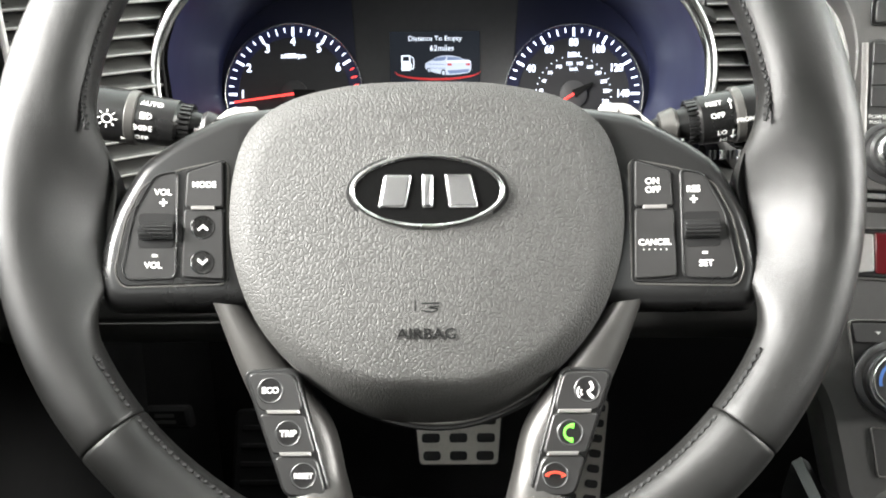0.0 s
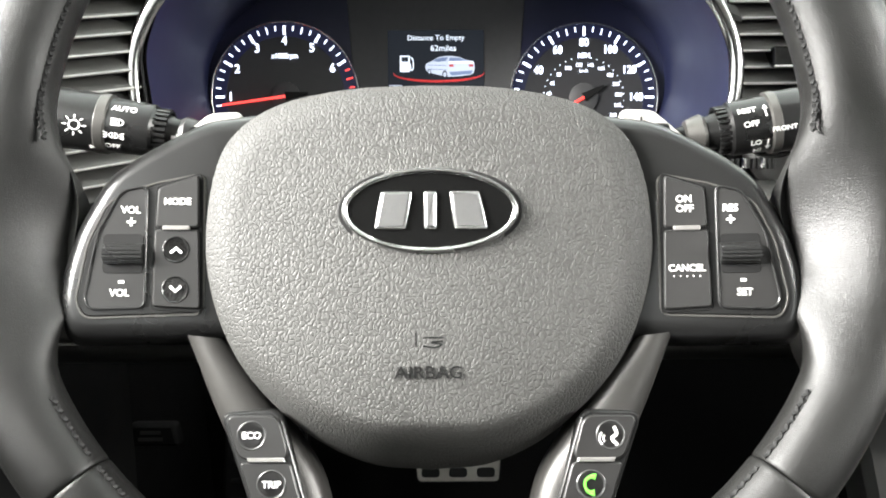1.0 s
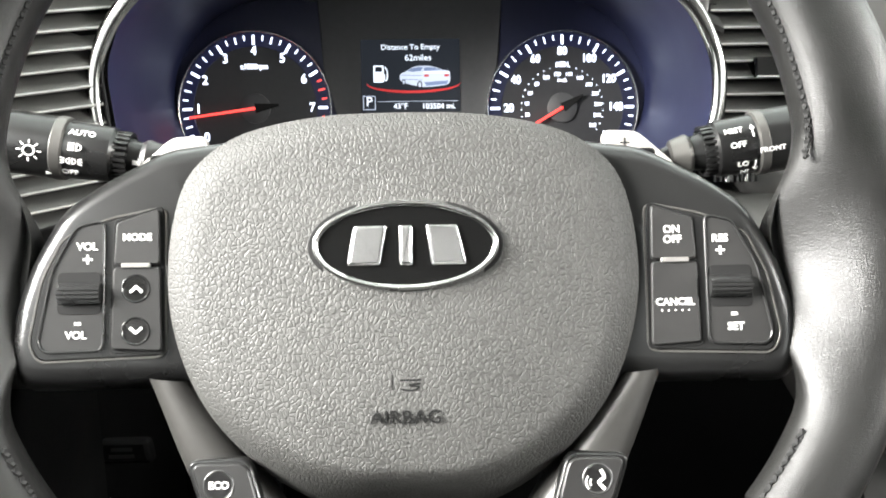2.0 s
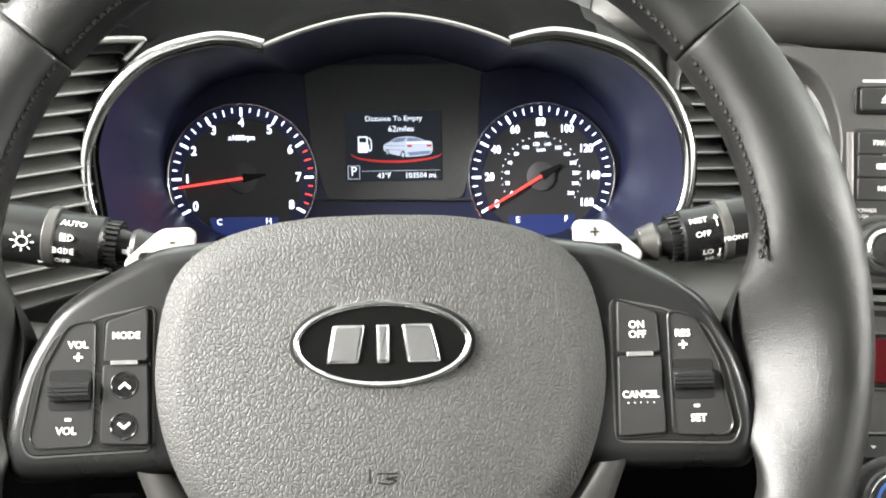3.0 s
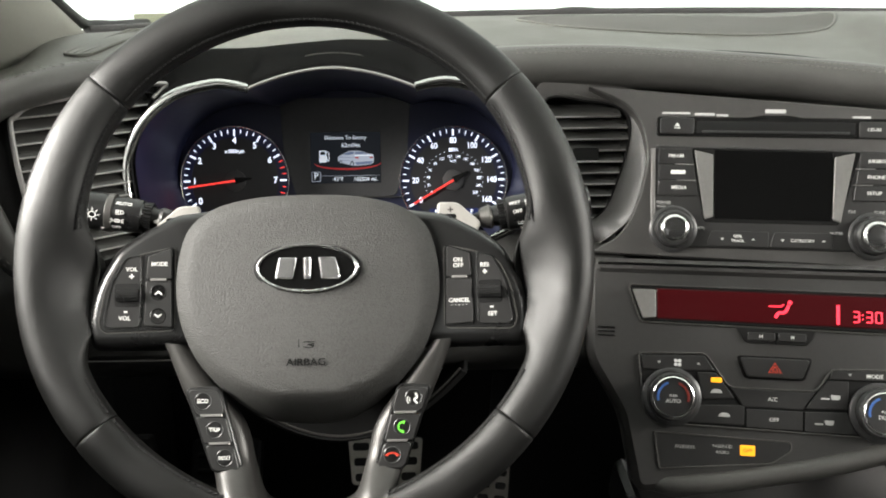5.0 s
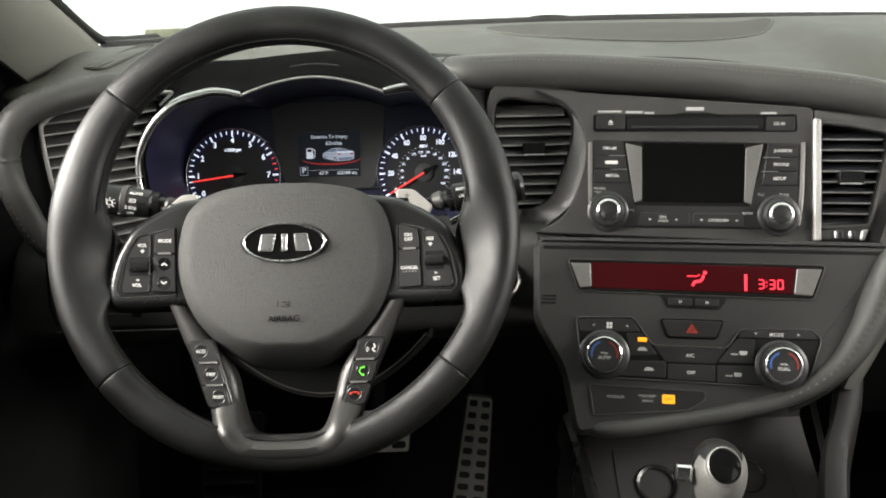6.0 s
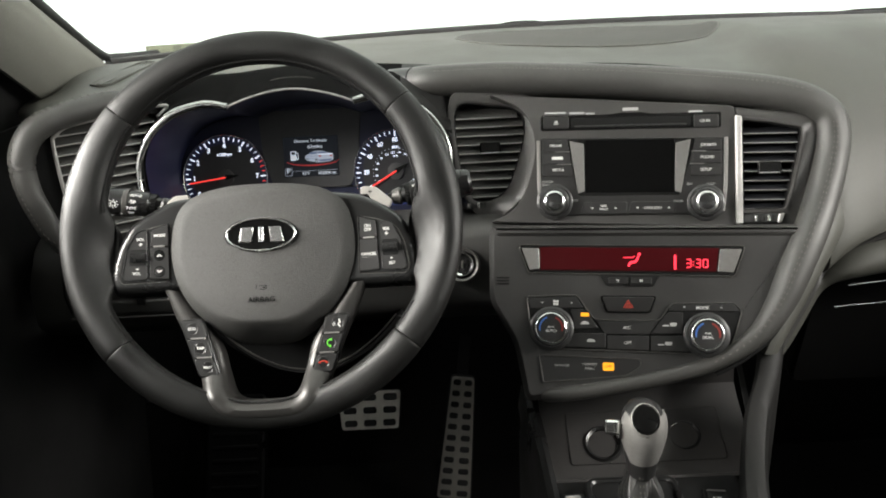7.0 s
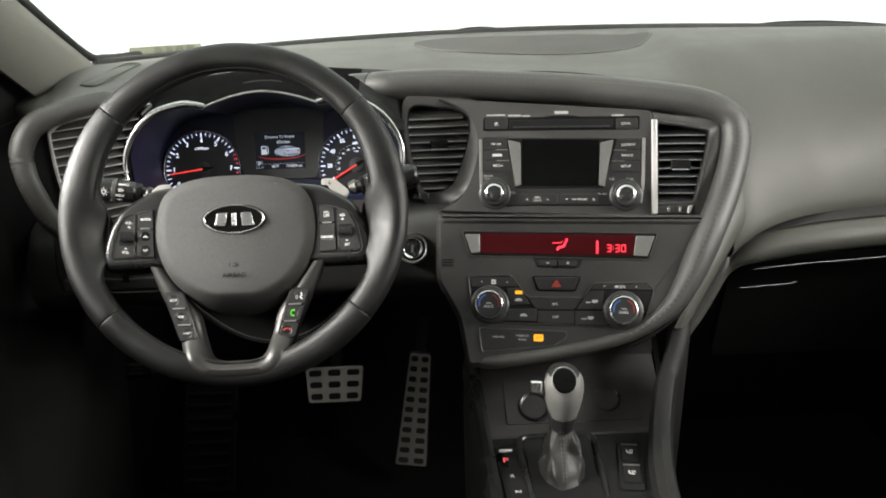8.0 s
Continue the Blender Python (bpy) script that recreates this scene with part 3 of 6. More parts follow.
part("slot_floor", slab(rect(0, 0, 0.125, 0.024, 0.01, 4), -0.012, -0.001, 0.0005), DARK, dm)
for k in range(3):
    part("slat", slab(rect(0, -0.0065 + 0.0065 * k, 0.12, 0.0030, 0.0005, 2), -0.008, 0.0018, 0.0004), DASH, dm)

# sticker strip at the foot of the windscreen, seen from behind
st = thing("windscreen_sticker", Matrix.Translation((-0.215, 0.605, 0.7810)) @ pose(0, 0, 0, 75, 0, 18), "olive paper strip at the windscreen foot, print showing through", "sticker")
part("paper", slab(rect(0, 0, 0.115, 0.016, 0.001), -0.0006, 0.0, 0.0001), material("olive_paper", (0.09, 0.093, 0.06), 0.7), st)
bars("print", [(-0.012, 0, 0.012, 0.012), (0.006, 0, 0.010, 0.012), (0.022, 0, 0.012, 0.012), (0.04, 0, 0.012, 0.012)], material("olive_ink", (0.045, 0.048, 0.03), 0.7), st, 0.0004)

# parked wipers beyond the glass
def wiper(path, label):
    w = thing("windscreen_wiper", Matrix.Identity(4), label, "wiper", "wipers")
    part("blade", sweep(path, rect(0, 0, 0.012, 0.010, 0.003)), RUBBER, w)
    part("arm", sweep([(x, y + 0.012, z + 0.004) for x, y, z in path], rect(0, 0, 0.008, 0.007, 0.002)), DARK, w)


wiper(spline([(0.27, 0.842, 0.768), (0.30, 0.846, 0.7735), (0.34, 0.848, 0.773), (0.37, 0.848, 0.768)], 5), "black parked wiper resting at the windscreen foot")
wiper(spline([(0.83, 0.752, 0.768), (0.88, 0.722, 0.7725), (0.95, 0.68, 0.7725), (1.03, 0.58, 0.769)], 5), "black parked wiper at the windscreen foot, passenger side")

# ---- steering wheel ----
WHEEL = basis((0, -0.012, 0.655), 0, 25)
wheel = thing("steering_wheel", WHEEL, "black leather steering wheel with silver lower spokes", "steering wheel")


def bell(d, w):
    return math.exp(-(d / w) ** 2)


def turn_to(a, b):
    return (a - b + 180) % 360 - 180


def spoke_share(deg):
    """1 where a side spoke joins the rim, 0 elsewhere."""
    out = 0
    for side in (0, 180):
        up = turn_to(deg, side) * (1 if side == 0 else -1)
        out = max(out, soft(up, -40, -10) * soft(-up, -17, 9))
    return out


def rim_inner(deg):
    """Inner radius of the leather rim; it swells inwards at the spokes."""
    r = 0.1555
    for side in (0, 180):
        up = turn_to(deg, side) * (1 if side == 0 else -1)
        r -= 0.0100 * bell(up - 2, 28 if up > 2 else 16) + 0.012 * soft(up, -27, -14) * soft(-up, -14, 4)
    r += 0.004 * bell(turn_to(deg, 270), 20)
    return r


def rim_ring(deg, k=1.0):
    ri, ro = rim_inner(deg), 0.1862
    c, a = (ri + ro) / 2, (ro - ri) / 2 * k
    b = 0.0150 * k * (1 - 0.30 * bell(turn_to(deg, 270), 25))
    t = radians(deg)
    out = []
    for j in range(24):
        q = 2 * math.pi * j / 24
        cq, sq = math.cos(q), math.sin(q)
        r = c + a * math.copysign(abs(cq) ** 0.86, cq)
        h = -0.006 + b * math.copysign(abs(sq) ** 0.86, sq) - 0.006 * max(0, (0.150 - r) / 0.03)
        if sq > 0:
            d = max(0, 0.176 - r)
            slope = 0.0085 - 0.30 * d - 14 * d * d
            gap = 0.004
            q2 = min(max(0.5 + 0.5 * (slope - h) / gap, 0), 1)
            low = slope + (h - slope) * q2 - gap * q2 * (1 - q2)
            h += (low - h) * spoke_share(deg)
        out.append(Vector((r * math.cos(t), 0.009 + r * math.sin(t), h)))
    return out


rims = []
for a0, a1 in ((40, 140), (140, 220), (220, 320), (320, 400)):
    n = 44
    rings = [rim_ring(a0 + 0.06, 0.95), rim_ring(a0 + 0.22, 0.988)]
    rings += [rim_ring(a0 + 0.7 + (a1 - a0 - 1.4) * i / n) for i in range(n + 1)]
    rings += [rim_ring(a1 - 0.22, 0.988), rim_ring(a1 - 0.06, 0.95)]
    bm = bmesh.new()
    loft(bm, rings, around=True, cap=True)
    rims.append(part("rim_section", bm, RIM, wheel, "worn black leather, satin sheen", angle=60))
for (a0, a1), owner in zip(((41, 139), (141, 219), (221, 319), (321, 399)), rims):
    bm = bmesh.new()
    deg = a0
    while deg < a1:
        r = rim_inner(deg) + 0.0016
        t = radians(deg)
        if spoke_share(deg) > 0.3:
            deg += 1.35
            continue
        for sgn in (1, -1):
            m = Matrix.Translation((r * math.cos(t), 0.009 + r * math.sin(t), 0.0012)) @ Matrix.Rotation(t + math.pi / 2 + sgn * 0.5, 4, "Z")
            block(bm, m @ Matrix.Rotation(-0.6, 4, "X"), 0.0036, 0.0011, 0.0016)
        deg += 1.35
    part("stitching", bm, STITCH, owner, "black cross stitching on the inner side", "stuff")

# airbag cover
half = spline([(0, 0.0485), (0.030, 0.0475), (0.058, 0.042), (0.0755, 0.031), (0.0835, 0.015), (0.0865, -0.010), (0.0835, -0.032), (0.0745, -0.054), (0.060, -0.0725), (0.042, -0.088), (0.022, -0.0975), (0, -0.100)], 4)
hub_line = both([(max(p.x, 0) * 0.985, p.y) for p in half])
mid = Vector((0, -0.022))


def dome(s, ang):
    down = bell(turn_to(ang, 270), 40)
    s0 = 0.86 - 0.14 * down
    side = abs(math.cos(radians(ang)))
    h = 0.0005 - 0.0020 * s * s - 0.0055 * (s * side) ** 2 - 0.014 * down * max(0, s - 0.40) ** 2
    if s > s0:
        q = (s - s0) / (1 - s0)
        h -= (0.0045 + 0.0265 * down) * (q ** (1.8 - 0.35 * down))
    return h


bm = bmesh.new()
rings = []
steps = [0.02, 0.15, 0.3, 0.45, 0.6, 0.67, 0.70, 0.72, 0.735, 0.75, 0.77, 0.80, 0.83, 0.86, 0.89, 0.91, 0.93, 0.95, 0.97, 0.985, 1.0]
for s in steps:
    rings.append([Vector((*(mid + (p - mid) * s), dome(s, math.degrees(math.atan2(p.y - mid.y, p.x - mid.x))))) for p in hub_line])
rings.append([Vector((*(mid + (p - mid) * 0.998), dome(1, math.degrees(math.atan2(p.y - mid.y, p.x - mid.x))) - 0.02)) for p in hub_line])
loft(bm, rings, around=True, cap=True)
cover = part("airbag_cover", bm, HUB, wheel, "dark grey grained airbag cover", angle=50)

# oval badge with three plain polished shapes
E0 = (0.0008, -0.0004)
part("badge_bed", slab(disc(*E0, 0.0345, 56, 0.0175), -0.004, -0.0003, 0.0005), DARK, cover)
part("badge_ring", band(disc(*E0, 0.0325, 56, 0.0158), 0.0019, -0.002, 0.0024, 0.0008), RINGSILVER, cover, "polished chrome oval ring")
part("badge_plate", slab(disc(*E0, 0.0309, 56, 0.0142), -0.002, 0.0010, 0.0003), BADGEBLACK, cover, "gloss black oval plate")
for shape in ([(-0.0205, -0.0070), (-0.0090, -0.0070), (-0.0065, 0.0070), (-0.0180, 0.0070)],
              [(-0.0022, -0.0070), (0.0024, -0.0070), (0.0024, 0.0070), (-0.0022, 0.0070)],
              [(0.0090, -0.0070), (0.0212, -0.0070), (0.0182, 0.0070), (0.0072, 0.0070)]):
    part("badge_bar", slab([Vector((x + E0[0], y + E0[1])) for x, y in rounded(shape, 0.0010, 3)], 0.0005, 0.0021, 0.0004), RINGSILVER, cover, "polished plain bar")
    part("badge_bar_face", slab([Vector((x + E0[0], y + E0[1])) for x, y in offset(rounded(shape, 0.0010, 3), 0.0008)], 0.0015, 0.00235, 0.0003), BARFACE, cover, "brushed grey face of a bar")
letters("airbag_lettering", [("AIRBAG", 0, -0.0600)], material("pressed_mark", (0.006, 0.006, 0.006), 0.8, spec=0.1), cover, "pressed dark lettering", size=0.0064, h=0.0002, fat=0.00002, wide=1.12)
bm = bmesh.new()
slab(rect(-0.0046, -0.0478, 0.0006, 0.0052, 0.0001, 2), -0.002, 0.0003, 0.0001, bm)
sweep([(-0.002, -0.0472, 0.0002), (0.0055, -0.0472, 0.0002)], rect(0, 0, 0.0006, 0.0004, 0.0001, 2), bm=bm)
sweep(spline([(0.0052, -0.0484, 0.0002), (0.001, -0.0490, 0.0002), (0.0048, -0.0496, 0.0002), (0.0022, -0.0508, 0.0001), (-0.002, -0.0502, 0.0001)], 5), rect(0, 0, 0.0006, 0.0004, 0.0001, 2), bm=bm)
part("airbag_symbol", bm, bpy.data.materials["pressed_mark"], cover)


def chevron(bm, x, y, h, w, up=1):
    for s in (-1, 1):
        slab(rounded([(x, y + 0.5 * w * up), (x + s * w, y - 0.35 * w * up), (x + s * w * 0.75, y - 0.7 * w * up), (x, y)], 0.0001, 2), h - 0.0003, h + 0.0001, 0.00005, bm)


def side_spoke(s):
    """Button housing between the cover and the rim; s is 1 for the right, -1 for the left."""
    def f(pts):
        return [Vector((p[0] * s, p[1])) for p in pts]
    shell = rounded([(0.058, 0.0445), (0.0875, 0.0405), (0.0983, 0.0350), (0.1124, 0.0272), (0.1262, 0.0170), (0.1370, -0.0035), (0.1420, -0.0200), (0.1432, -0.034), (0.1400, -0.0490), (0.066, -0.0490)], 0.006, 5)
    flat = rounded([(0.058, 0.0370), (0.0870, 0.0318), (0.0968, 0.0270), (0.1085, 0.0205), (0.1200, 0.0120), (0.1302, -0.0060), (0.1345, -0.0210), (0.1358, -0.0330), (0.1335, -0.0402), (0.066, -0.0402)], 0.006, 5)
    rows = []
    for q, h in ((0, -0.036), (0, -0.0270), (0.06, -0.0235), (0.2, -0.0195), (0.42, -0.0162), (0.68, -0.0143), (1.0, -0.0136)):
        rows.append(at_h([a.lerp(b, q) for a, b in zip(f(shell), f(flat))], h))
    bm = bmesh.new()
    loft(bm, rows, around=True, cap=True)
    house = part("button_housing", bm, SATIN, wheel, "satin black spoke shell", angle=60)
    inset = rounded([(0.0868, 0.0172), (0.107, 0.0130), (0.123, 0.0060), (0.1302, -0.0095), (0.1344, -0.0320), (0.1310, -0.0385), (0.0868, -0.0372)], 0.004, 5)
    # silver band stands for the highlight along the inset's edge
    part("inset_edge_glint", band(f(offset(inset, -0.0004)), 0.0009, -0.016, -0.0130, 0.0002), SHADOWSILVER, house, "thin silver band for the edge highlight")
    part("inset_panel", slab(f(offset(inset, 0.0006)), -0.016, -0.0128, 0.0005), SATIN, house)
    part("key_gap", slab(f(rounded([(0.0868, -0.0365), (0.1064, -0.0355), (0.1050, 0.0122), (0.0878, 0.0175)], 0.002, 3)), -0.015, -0.0125, 0.0002), DARK, house)
    # tall key beside the cover
    upper = rounded([(0.0885, -0.0040), (0.1048, -0.0040), (0.1040, 0.0112), (0.0890, 0.0163)], 0.0016, 3)
    lower = rounded([(0.0878, -0.0352), (0.1055, -0.0342), (0.1050, -0.0048), (0.0885, -0.0048)], 0.0016, 3)
    part("key", slab(f(upper), -0.015, -0.0112, 0.0006), BUTTON, house)
    part("key", slab(f(lower), -0.015, -0.0112, 0.0006), BUTTON, house)
    part("key_bar", slab(rect(0.0970 * s, -0.0043, 0.0100, 0.0018, 0.0004, 2), -0.013, -0.0102, 0.0003), SILVER, house, "silver divider bar")
    # hollow with the thumb roller
    hollow = rounded([(0.1085, 0.0120), (0.1180, 0.0098), (0.1262, -0.0060), (0.1310, -0.0315), (0.1285, -0.0350), (0.1085, -0.0345)], 0.003, 4)
    part("roller_hollow", slab(f(hollow), -0.0145, -0.0124, 0.0003), BUTTON, house)
    part("hollow_edge", band(f(offset(hollow, -0.0005)), 0.0009, -0.0145, -0.0118, 0.0003), SATIN, house)
    # near-black plate stands for the shade above and below the roller
    bm = bmesh.new()
    slab(rect(0.1168 * s, -0.0140, 0.0150, 0.0150, 0.0020, 3), -0.014, -0.0121, 0.0001, bm)
    part("roller_slot_shade", bm, DARK, house)
    bm = bmesh.new()
    for k in range(7):
        sweep([((0.1090 if s > 0 else -0.1235), -0.0140 + 0.0034 * math.sin((k - 3) * 0.42), -0.0125 + 0.0046 * math.cos((k - 3) * 0.42)), ((0.1235 if s > 0 else -0.1090), -0.0140 + 0.0034 * math.sin((k - 3) * 0.42), -0.0125 + 0.0046 * math.cos((k - 3) * 0.42))], rect(0, 0, 0.0013, 0.0013, 0.0003, 2), bm=bm)
    roller = part("thumb_roller", bm, SATIN, house, "ribbed black thumb roller")
    sweepbm = bmesh.new()
    slab(rect(0.1163 * s, -0.0140, 0.0146, 0.0062, 0.001, 2), -0.0135, -0.0085, 0.0008, sweepbm)
    part("roller_core", sweepbm, SATIN, roller)
    q = Vector((0.088 * s, 0, 0))
    house.matrix_local = Matrix.Translation((0.0017 if s < 0 else 0.0002, -0.0007 if s < 0 else -0.0021, 0)) @ Matrix.Translation(q) @ Matrix.Rotation(radians(-5 * s), 4, "Y") @ Matrix.Translation(-q)
    k = "key_lettering"
    if s > 0:
        letters(k, [("ON", 0.0962, 0.0068), ("OFF", 0.0964, 0.0031)], WHITE, house, size=0.0038, h=-0.0110, fat=0.00008)
        letters(k, [("CANCEL", 0.0966, -0.0196)], WHITE, house, size=0.0036, h=-0.0110, fat=0.00009)
        bm = bmesh.new()
        for j in range(5):
            slab(disc(0.0918 + 0.0024 * j, -0.0226, 0.0003, 8), -0.0114, -0.0108, 0.0001, bm)
        part("key_dots", bm, WHITE, house)
        letters(k, [("RES", 0.1136, 0.0032), ("+", 0.1136, -0.0014, 0.0062)], WHITE, house, size=0.0038, h=-0.0121, fat=0.00009)
        letters(k, [("SET", 0.1180, -0.0288), ("-", 0.1176, -0.0236, 0.0075)], WHITE, house, size=0.0038, h=-0.0121, fat=0.00009)
    else:
        letters(k, [("MODE", -0.0966, 0.0058)], WHITE, house, size=0.0036, h=-0.0110, fat=0.00009)
        letters(k, [("VOL", -0.1142, 0.0026), ("+", -0.1140, -0.0022, 0.0062)], WHITE, house, size=0.0038, h=-0.0121, fat=0.00009)
        letters(k, [("VOL", -0.1178, -0.0290), ("-", -0.1172, -0.0242, 0.0075)], WHITE, house, size=0.0038, h=-0.0121, fat=0.00009)
        for y, up in ((-0.0126, 1), (-0.0278, -1)):
            part("seek_dimple", lathe([(0.0001, -0.0122), (0.0040, -0.0116), (0.0048, -0.0108), (0.0052, -0.0112)], 24, m=Matrix.Translation((-0.0970, y, 0))), GLOSS, house, "dark dished seek key")
            bm = bmesh.new()
            chevron(bm, -0.0968, y, -0.0108, 0.0024, up)
            part("seek_arrow", bm, WHITE, house)
    return house


side_spoke(1)
side_spoke(-1)

# silver lower spokes, one bent piece
o_half = spline([(0.0935, -0.0455), (0.0830, -0.0720), (0.0705, -0.1000), (0.0600, -0.1270), (0.0525, -0.1480), (0.0440, -0.1610), (0.028, -0.1668), (0.0, -0.1680)], 5)
i_half = spline([(0.0800, -0.0470), (0.0610, -0.0720), (0.0430, -0.0980), (0.0365, -0.1220), (0.0310, -0.1400), (0.0240, -0.1470), (0.013, -0.1490), (0.0, -0.1492)], 5)
full_o = [Vector((-p.x, p.y)) for p in o_half] + [Vector((p.x, p.y)) for p in reversed(o_half[:-1])]
full_i = [Vector((-p.x, p.y)) for p in i_half] + [Vector((p.x, p.y)) for p in reversed(i_half[:-1])]
rings = []
for a, b in zip(full_o, full_i):
    row = []
    low = soft(-a.y, 0.119, 0.152)
    for q, h in ((0, -0.034), (0.0, -0.019 + 0.019 * low), (0.06, -0.0155 + 0.019 * low), (0.25, -0.0135 + 0.020 * low), (0.5, -0.0125 + 0.020 * low), (0.75, -0.0135 + 0.017 * low), (0.94, -0.0155 + 0.012 * low), (1.0, -0.019 + 0.008 * low), (1.0, -0.034)):
        p = a.lerp(b, q)
        row.append(Vector((p.x, p.y, h)))
    rings.append(row)
bm = bmesh.new()
loft(bm, rings)
spokes = part("lower_spokes", bm, SPOKE, wheel, "dark satin silver forked lower spoke", angle=50)


def key_pod(s):
    line = rounded([(0.0800 * s, -0.0735), (0.0572 * s, -0.0725), (0.0420 * s, -0.1250), (0.0615 * s, -0.1270)], 0.005, 5)
    pod = part("key_pod", slab(line, -0.016, -0.0100, 0.0008), SATIN, spokes, "black pod of three keys")
    c = [Vector((0.0676 * s, -0.0820)), Vector((0.0600 * s, -0.1000)), Vector((0.0535 * s, -0.1175))]
    L = lambda v, q: Vector((lerp(v, (-0.127, -0.073), (0.0618, 0.0795)) * (1 - q) + lerp(v, (-0.127, -0.073), (0.0425, 0.0570)) * q, v))
    for k, (v0, v1) in enumerate(((-0.0910, -0.0745), (-0.1085, -0.0918), (-0.1258, -0.1093))):
        quad = [L(v0, 0.05), L(v0, 0.95), L(v1, 0.95), L(v1, 0.05)]
        part("key", slab(rounded([(p.x * s, p.y) for p in quad], 0.002 if k == 1 else 0.004, 4), -0.0105, -0.0088, 0.0007), BUTTON, pod)
        part("key_dimple", lathe([(0.0001, -0.0094), (0.0044, -0.0089), (0.0052, -0.0085), (0.0056, -0.0088)], 24, m=Matrix.Translation((*c[k], 0))), PLASTIC, pod)
        if k:
            part("key_bar", slab([Vector((p[0] * s, p[1])) for p in ((L(v1 + 0.0001, 0.22)), (L(v1 + 0.0001, 0.86)), (L(v1 + 0.0017, 0.86)), (L(v1 + 0.0017, 0.22)))], -0.0100, -0.0080, 0.0003), SILVER, pod, "silver divider bar")
    h = -0.0086
    if s < 0:
        letters("key_lettering", [("ECO", *c[0]), ("TRIP", *c[1]), ("RESET", *c[2], 0.0030)], WHITE, pod, size=0.0036, h=h, fat=0.00008)
    else:
        bm = bmesh.new()
        sweep(spline([(c[0].x + 0.0012, c[0].y + 0.0032, h), (c[0].x + 0.0022, c[0].y + 0.0005, h), (c[0].x + 0.0004, c[0].y - 0.0012, h), (c[0].x + 0.0024, c[0].y - 0.0036, h)], 4), rect(0, 0, 0.0012, 0.0004, 0.0001, 2), bm=bm, up=(0, 0, 1))
        for r in (0.0016, 0.0030):
            sweep([(c[0].x - 0.0012 - r * math.cos(q), c[0].y - 0.0012 + r * math.sin(q), h) for q in np.linspace(-0.8, 0.8, 7)], rect(0, 0, 0.0006, 0.0004, 0.0001, 2), bm=bm)
        part("talk_symbol", bm, WHITE, pod)
        for k, mat in ((1, GREEN), (2, RED)):
            bm = bmesh.new()
            if k == 1:
                P = [(c[k].x + 0.0030 * math.cos(q) + 0.0006, c[k].y + 0.0030 * math.sin(q), h) for q in np.linspace(1.2, 4.9, 11)]
            else:
                P = [(c[k].x + 0.0036 * math.cos(q), c[k].y + 0.0020 * math.sin(q) - 0.0006, h) for q in np.linspace(0.1, 3.04, 11)]
            sweep(P, lambda i, f: rect(0, 0, 0.0010 + 0.0014 * abs(2 * f - 1) ** 3, 0.0004, 0.0001, 2), bm=bm)
            part("phone_symbol", bm, mat, pod)
    pod.matrix_local = Matrix.Translation((0.0014 if s < 0 else -0.0004, -0.0011 if s < 0 else -0.0016, 0))
    return pod


key_pod(1)
key_pod(-1)

# gearshift paddles behind the wheel
for s in (1, -1):
    line = rounded([(0.0860 * s, 0.0555), (0.1010 * s, 0.0550), (0.1180 * s, 0.0400), (0.114 * s, 0.032), (0.0860 * s, 0.034)], 0.0035, 4)
    p = part("shift_paddle", slab(line, -0.078, -0.073, 0.0012), PADDLE, wheel, "satin silver shift paddle")
    letters("paddle_mark", [("+" if s > 0 else "-", 0.0955 * s, 0.0490)], BUTTON, p, size=0.009, h=-0.0728)
    part("paddle_stem", slab(rect(0.088 * s, 0.033, 0.02, 0.012, 0.002), -0.077, -0.03, 0.001), DARK, p)
part("hub_core", lathe([(0.045, -0.10), (0.055, -0.06), (0.062, -0.022)], 32, m=Matrix.Translation((0, -0.026, 0))), DARK, wheel)

# ---- steering column and stalks ----
col = thing("steering_column", basis((0, 0.06, 0.612), 0, 22), "black plastic steering column shroud", "steering column")
bm = bmesh.new()
loft(bm, [[Vector((a * k, b * k - 0.01, h)) for a, b in [(p.x, p.y) for p in rounded([(-0.062, -0.05), (0.062, -0.05), (0.068, 0.035), (-0.068, 0.035)], 0.03, 6)]] for k, h in ((0.93, 0.012), (1, 0.004), (1.02, -0.08), (1.05, -0.22))], around=True, cap=True)
part("shroud", bm, PLASTIC, col)
part("shroud_seam", band(rounded([(-0.0635, -0.062), (0.0635, -0.062), (0.069, 0.0255), (-0.069, 0.0255)], 0.03, 6), 0.003, -0.02, -0.014, 0.0008), SATIN, col)
rows = []
for y, k, dz in ((0.170, 0.97, 0.002), (0.172, 1.0, 0.0), (0.20, 1.02, -0.001), (0.34, 1.05, -0.004)):
    rows.append([Vector((x * k, y, 0.434 + dz + 5.3 * x * x)) for x in np.linspace(-0.11, 0.11, 25)])
bm = bmesh.new()
loft(bm, rows)
low = part("lower_shroud", thick(bm, 0.004), DARK, col)
low.matrix_parent_inverse = Matrix.Identity(4)
low.matrix_local = col.matrix_world.inverted()
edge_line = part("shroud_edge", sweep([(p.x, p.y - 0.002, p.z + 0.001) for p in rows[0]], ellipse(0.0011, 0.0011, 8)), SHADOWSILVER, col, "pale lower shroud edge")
edge_line.matrix_local = col.matrix_world.inverted()


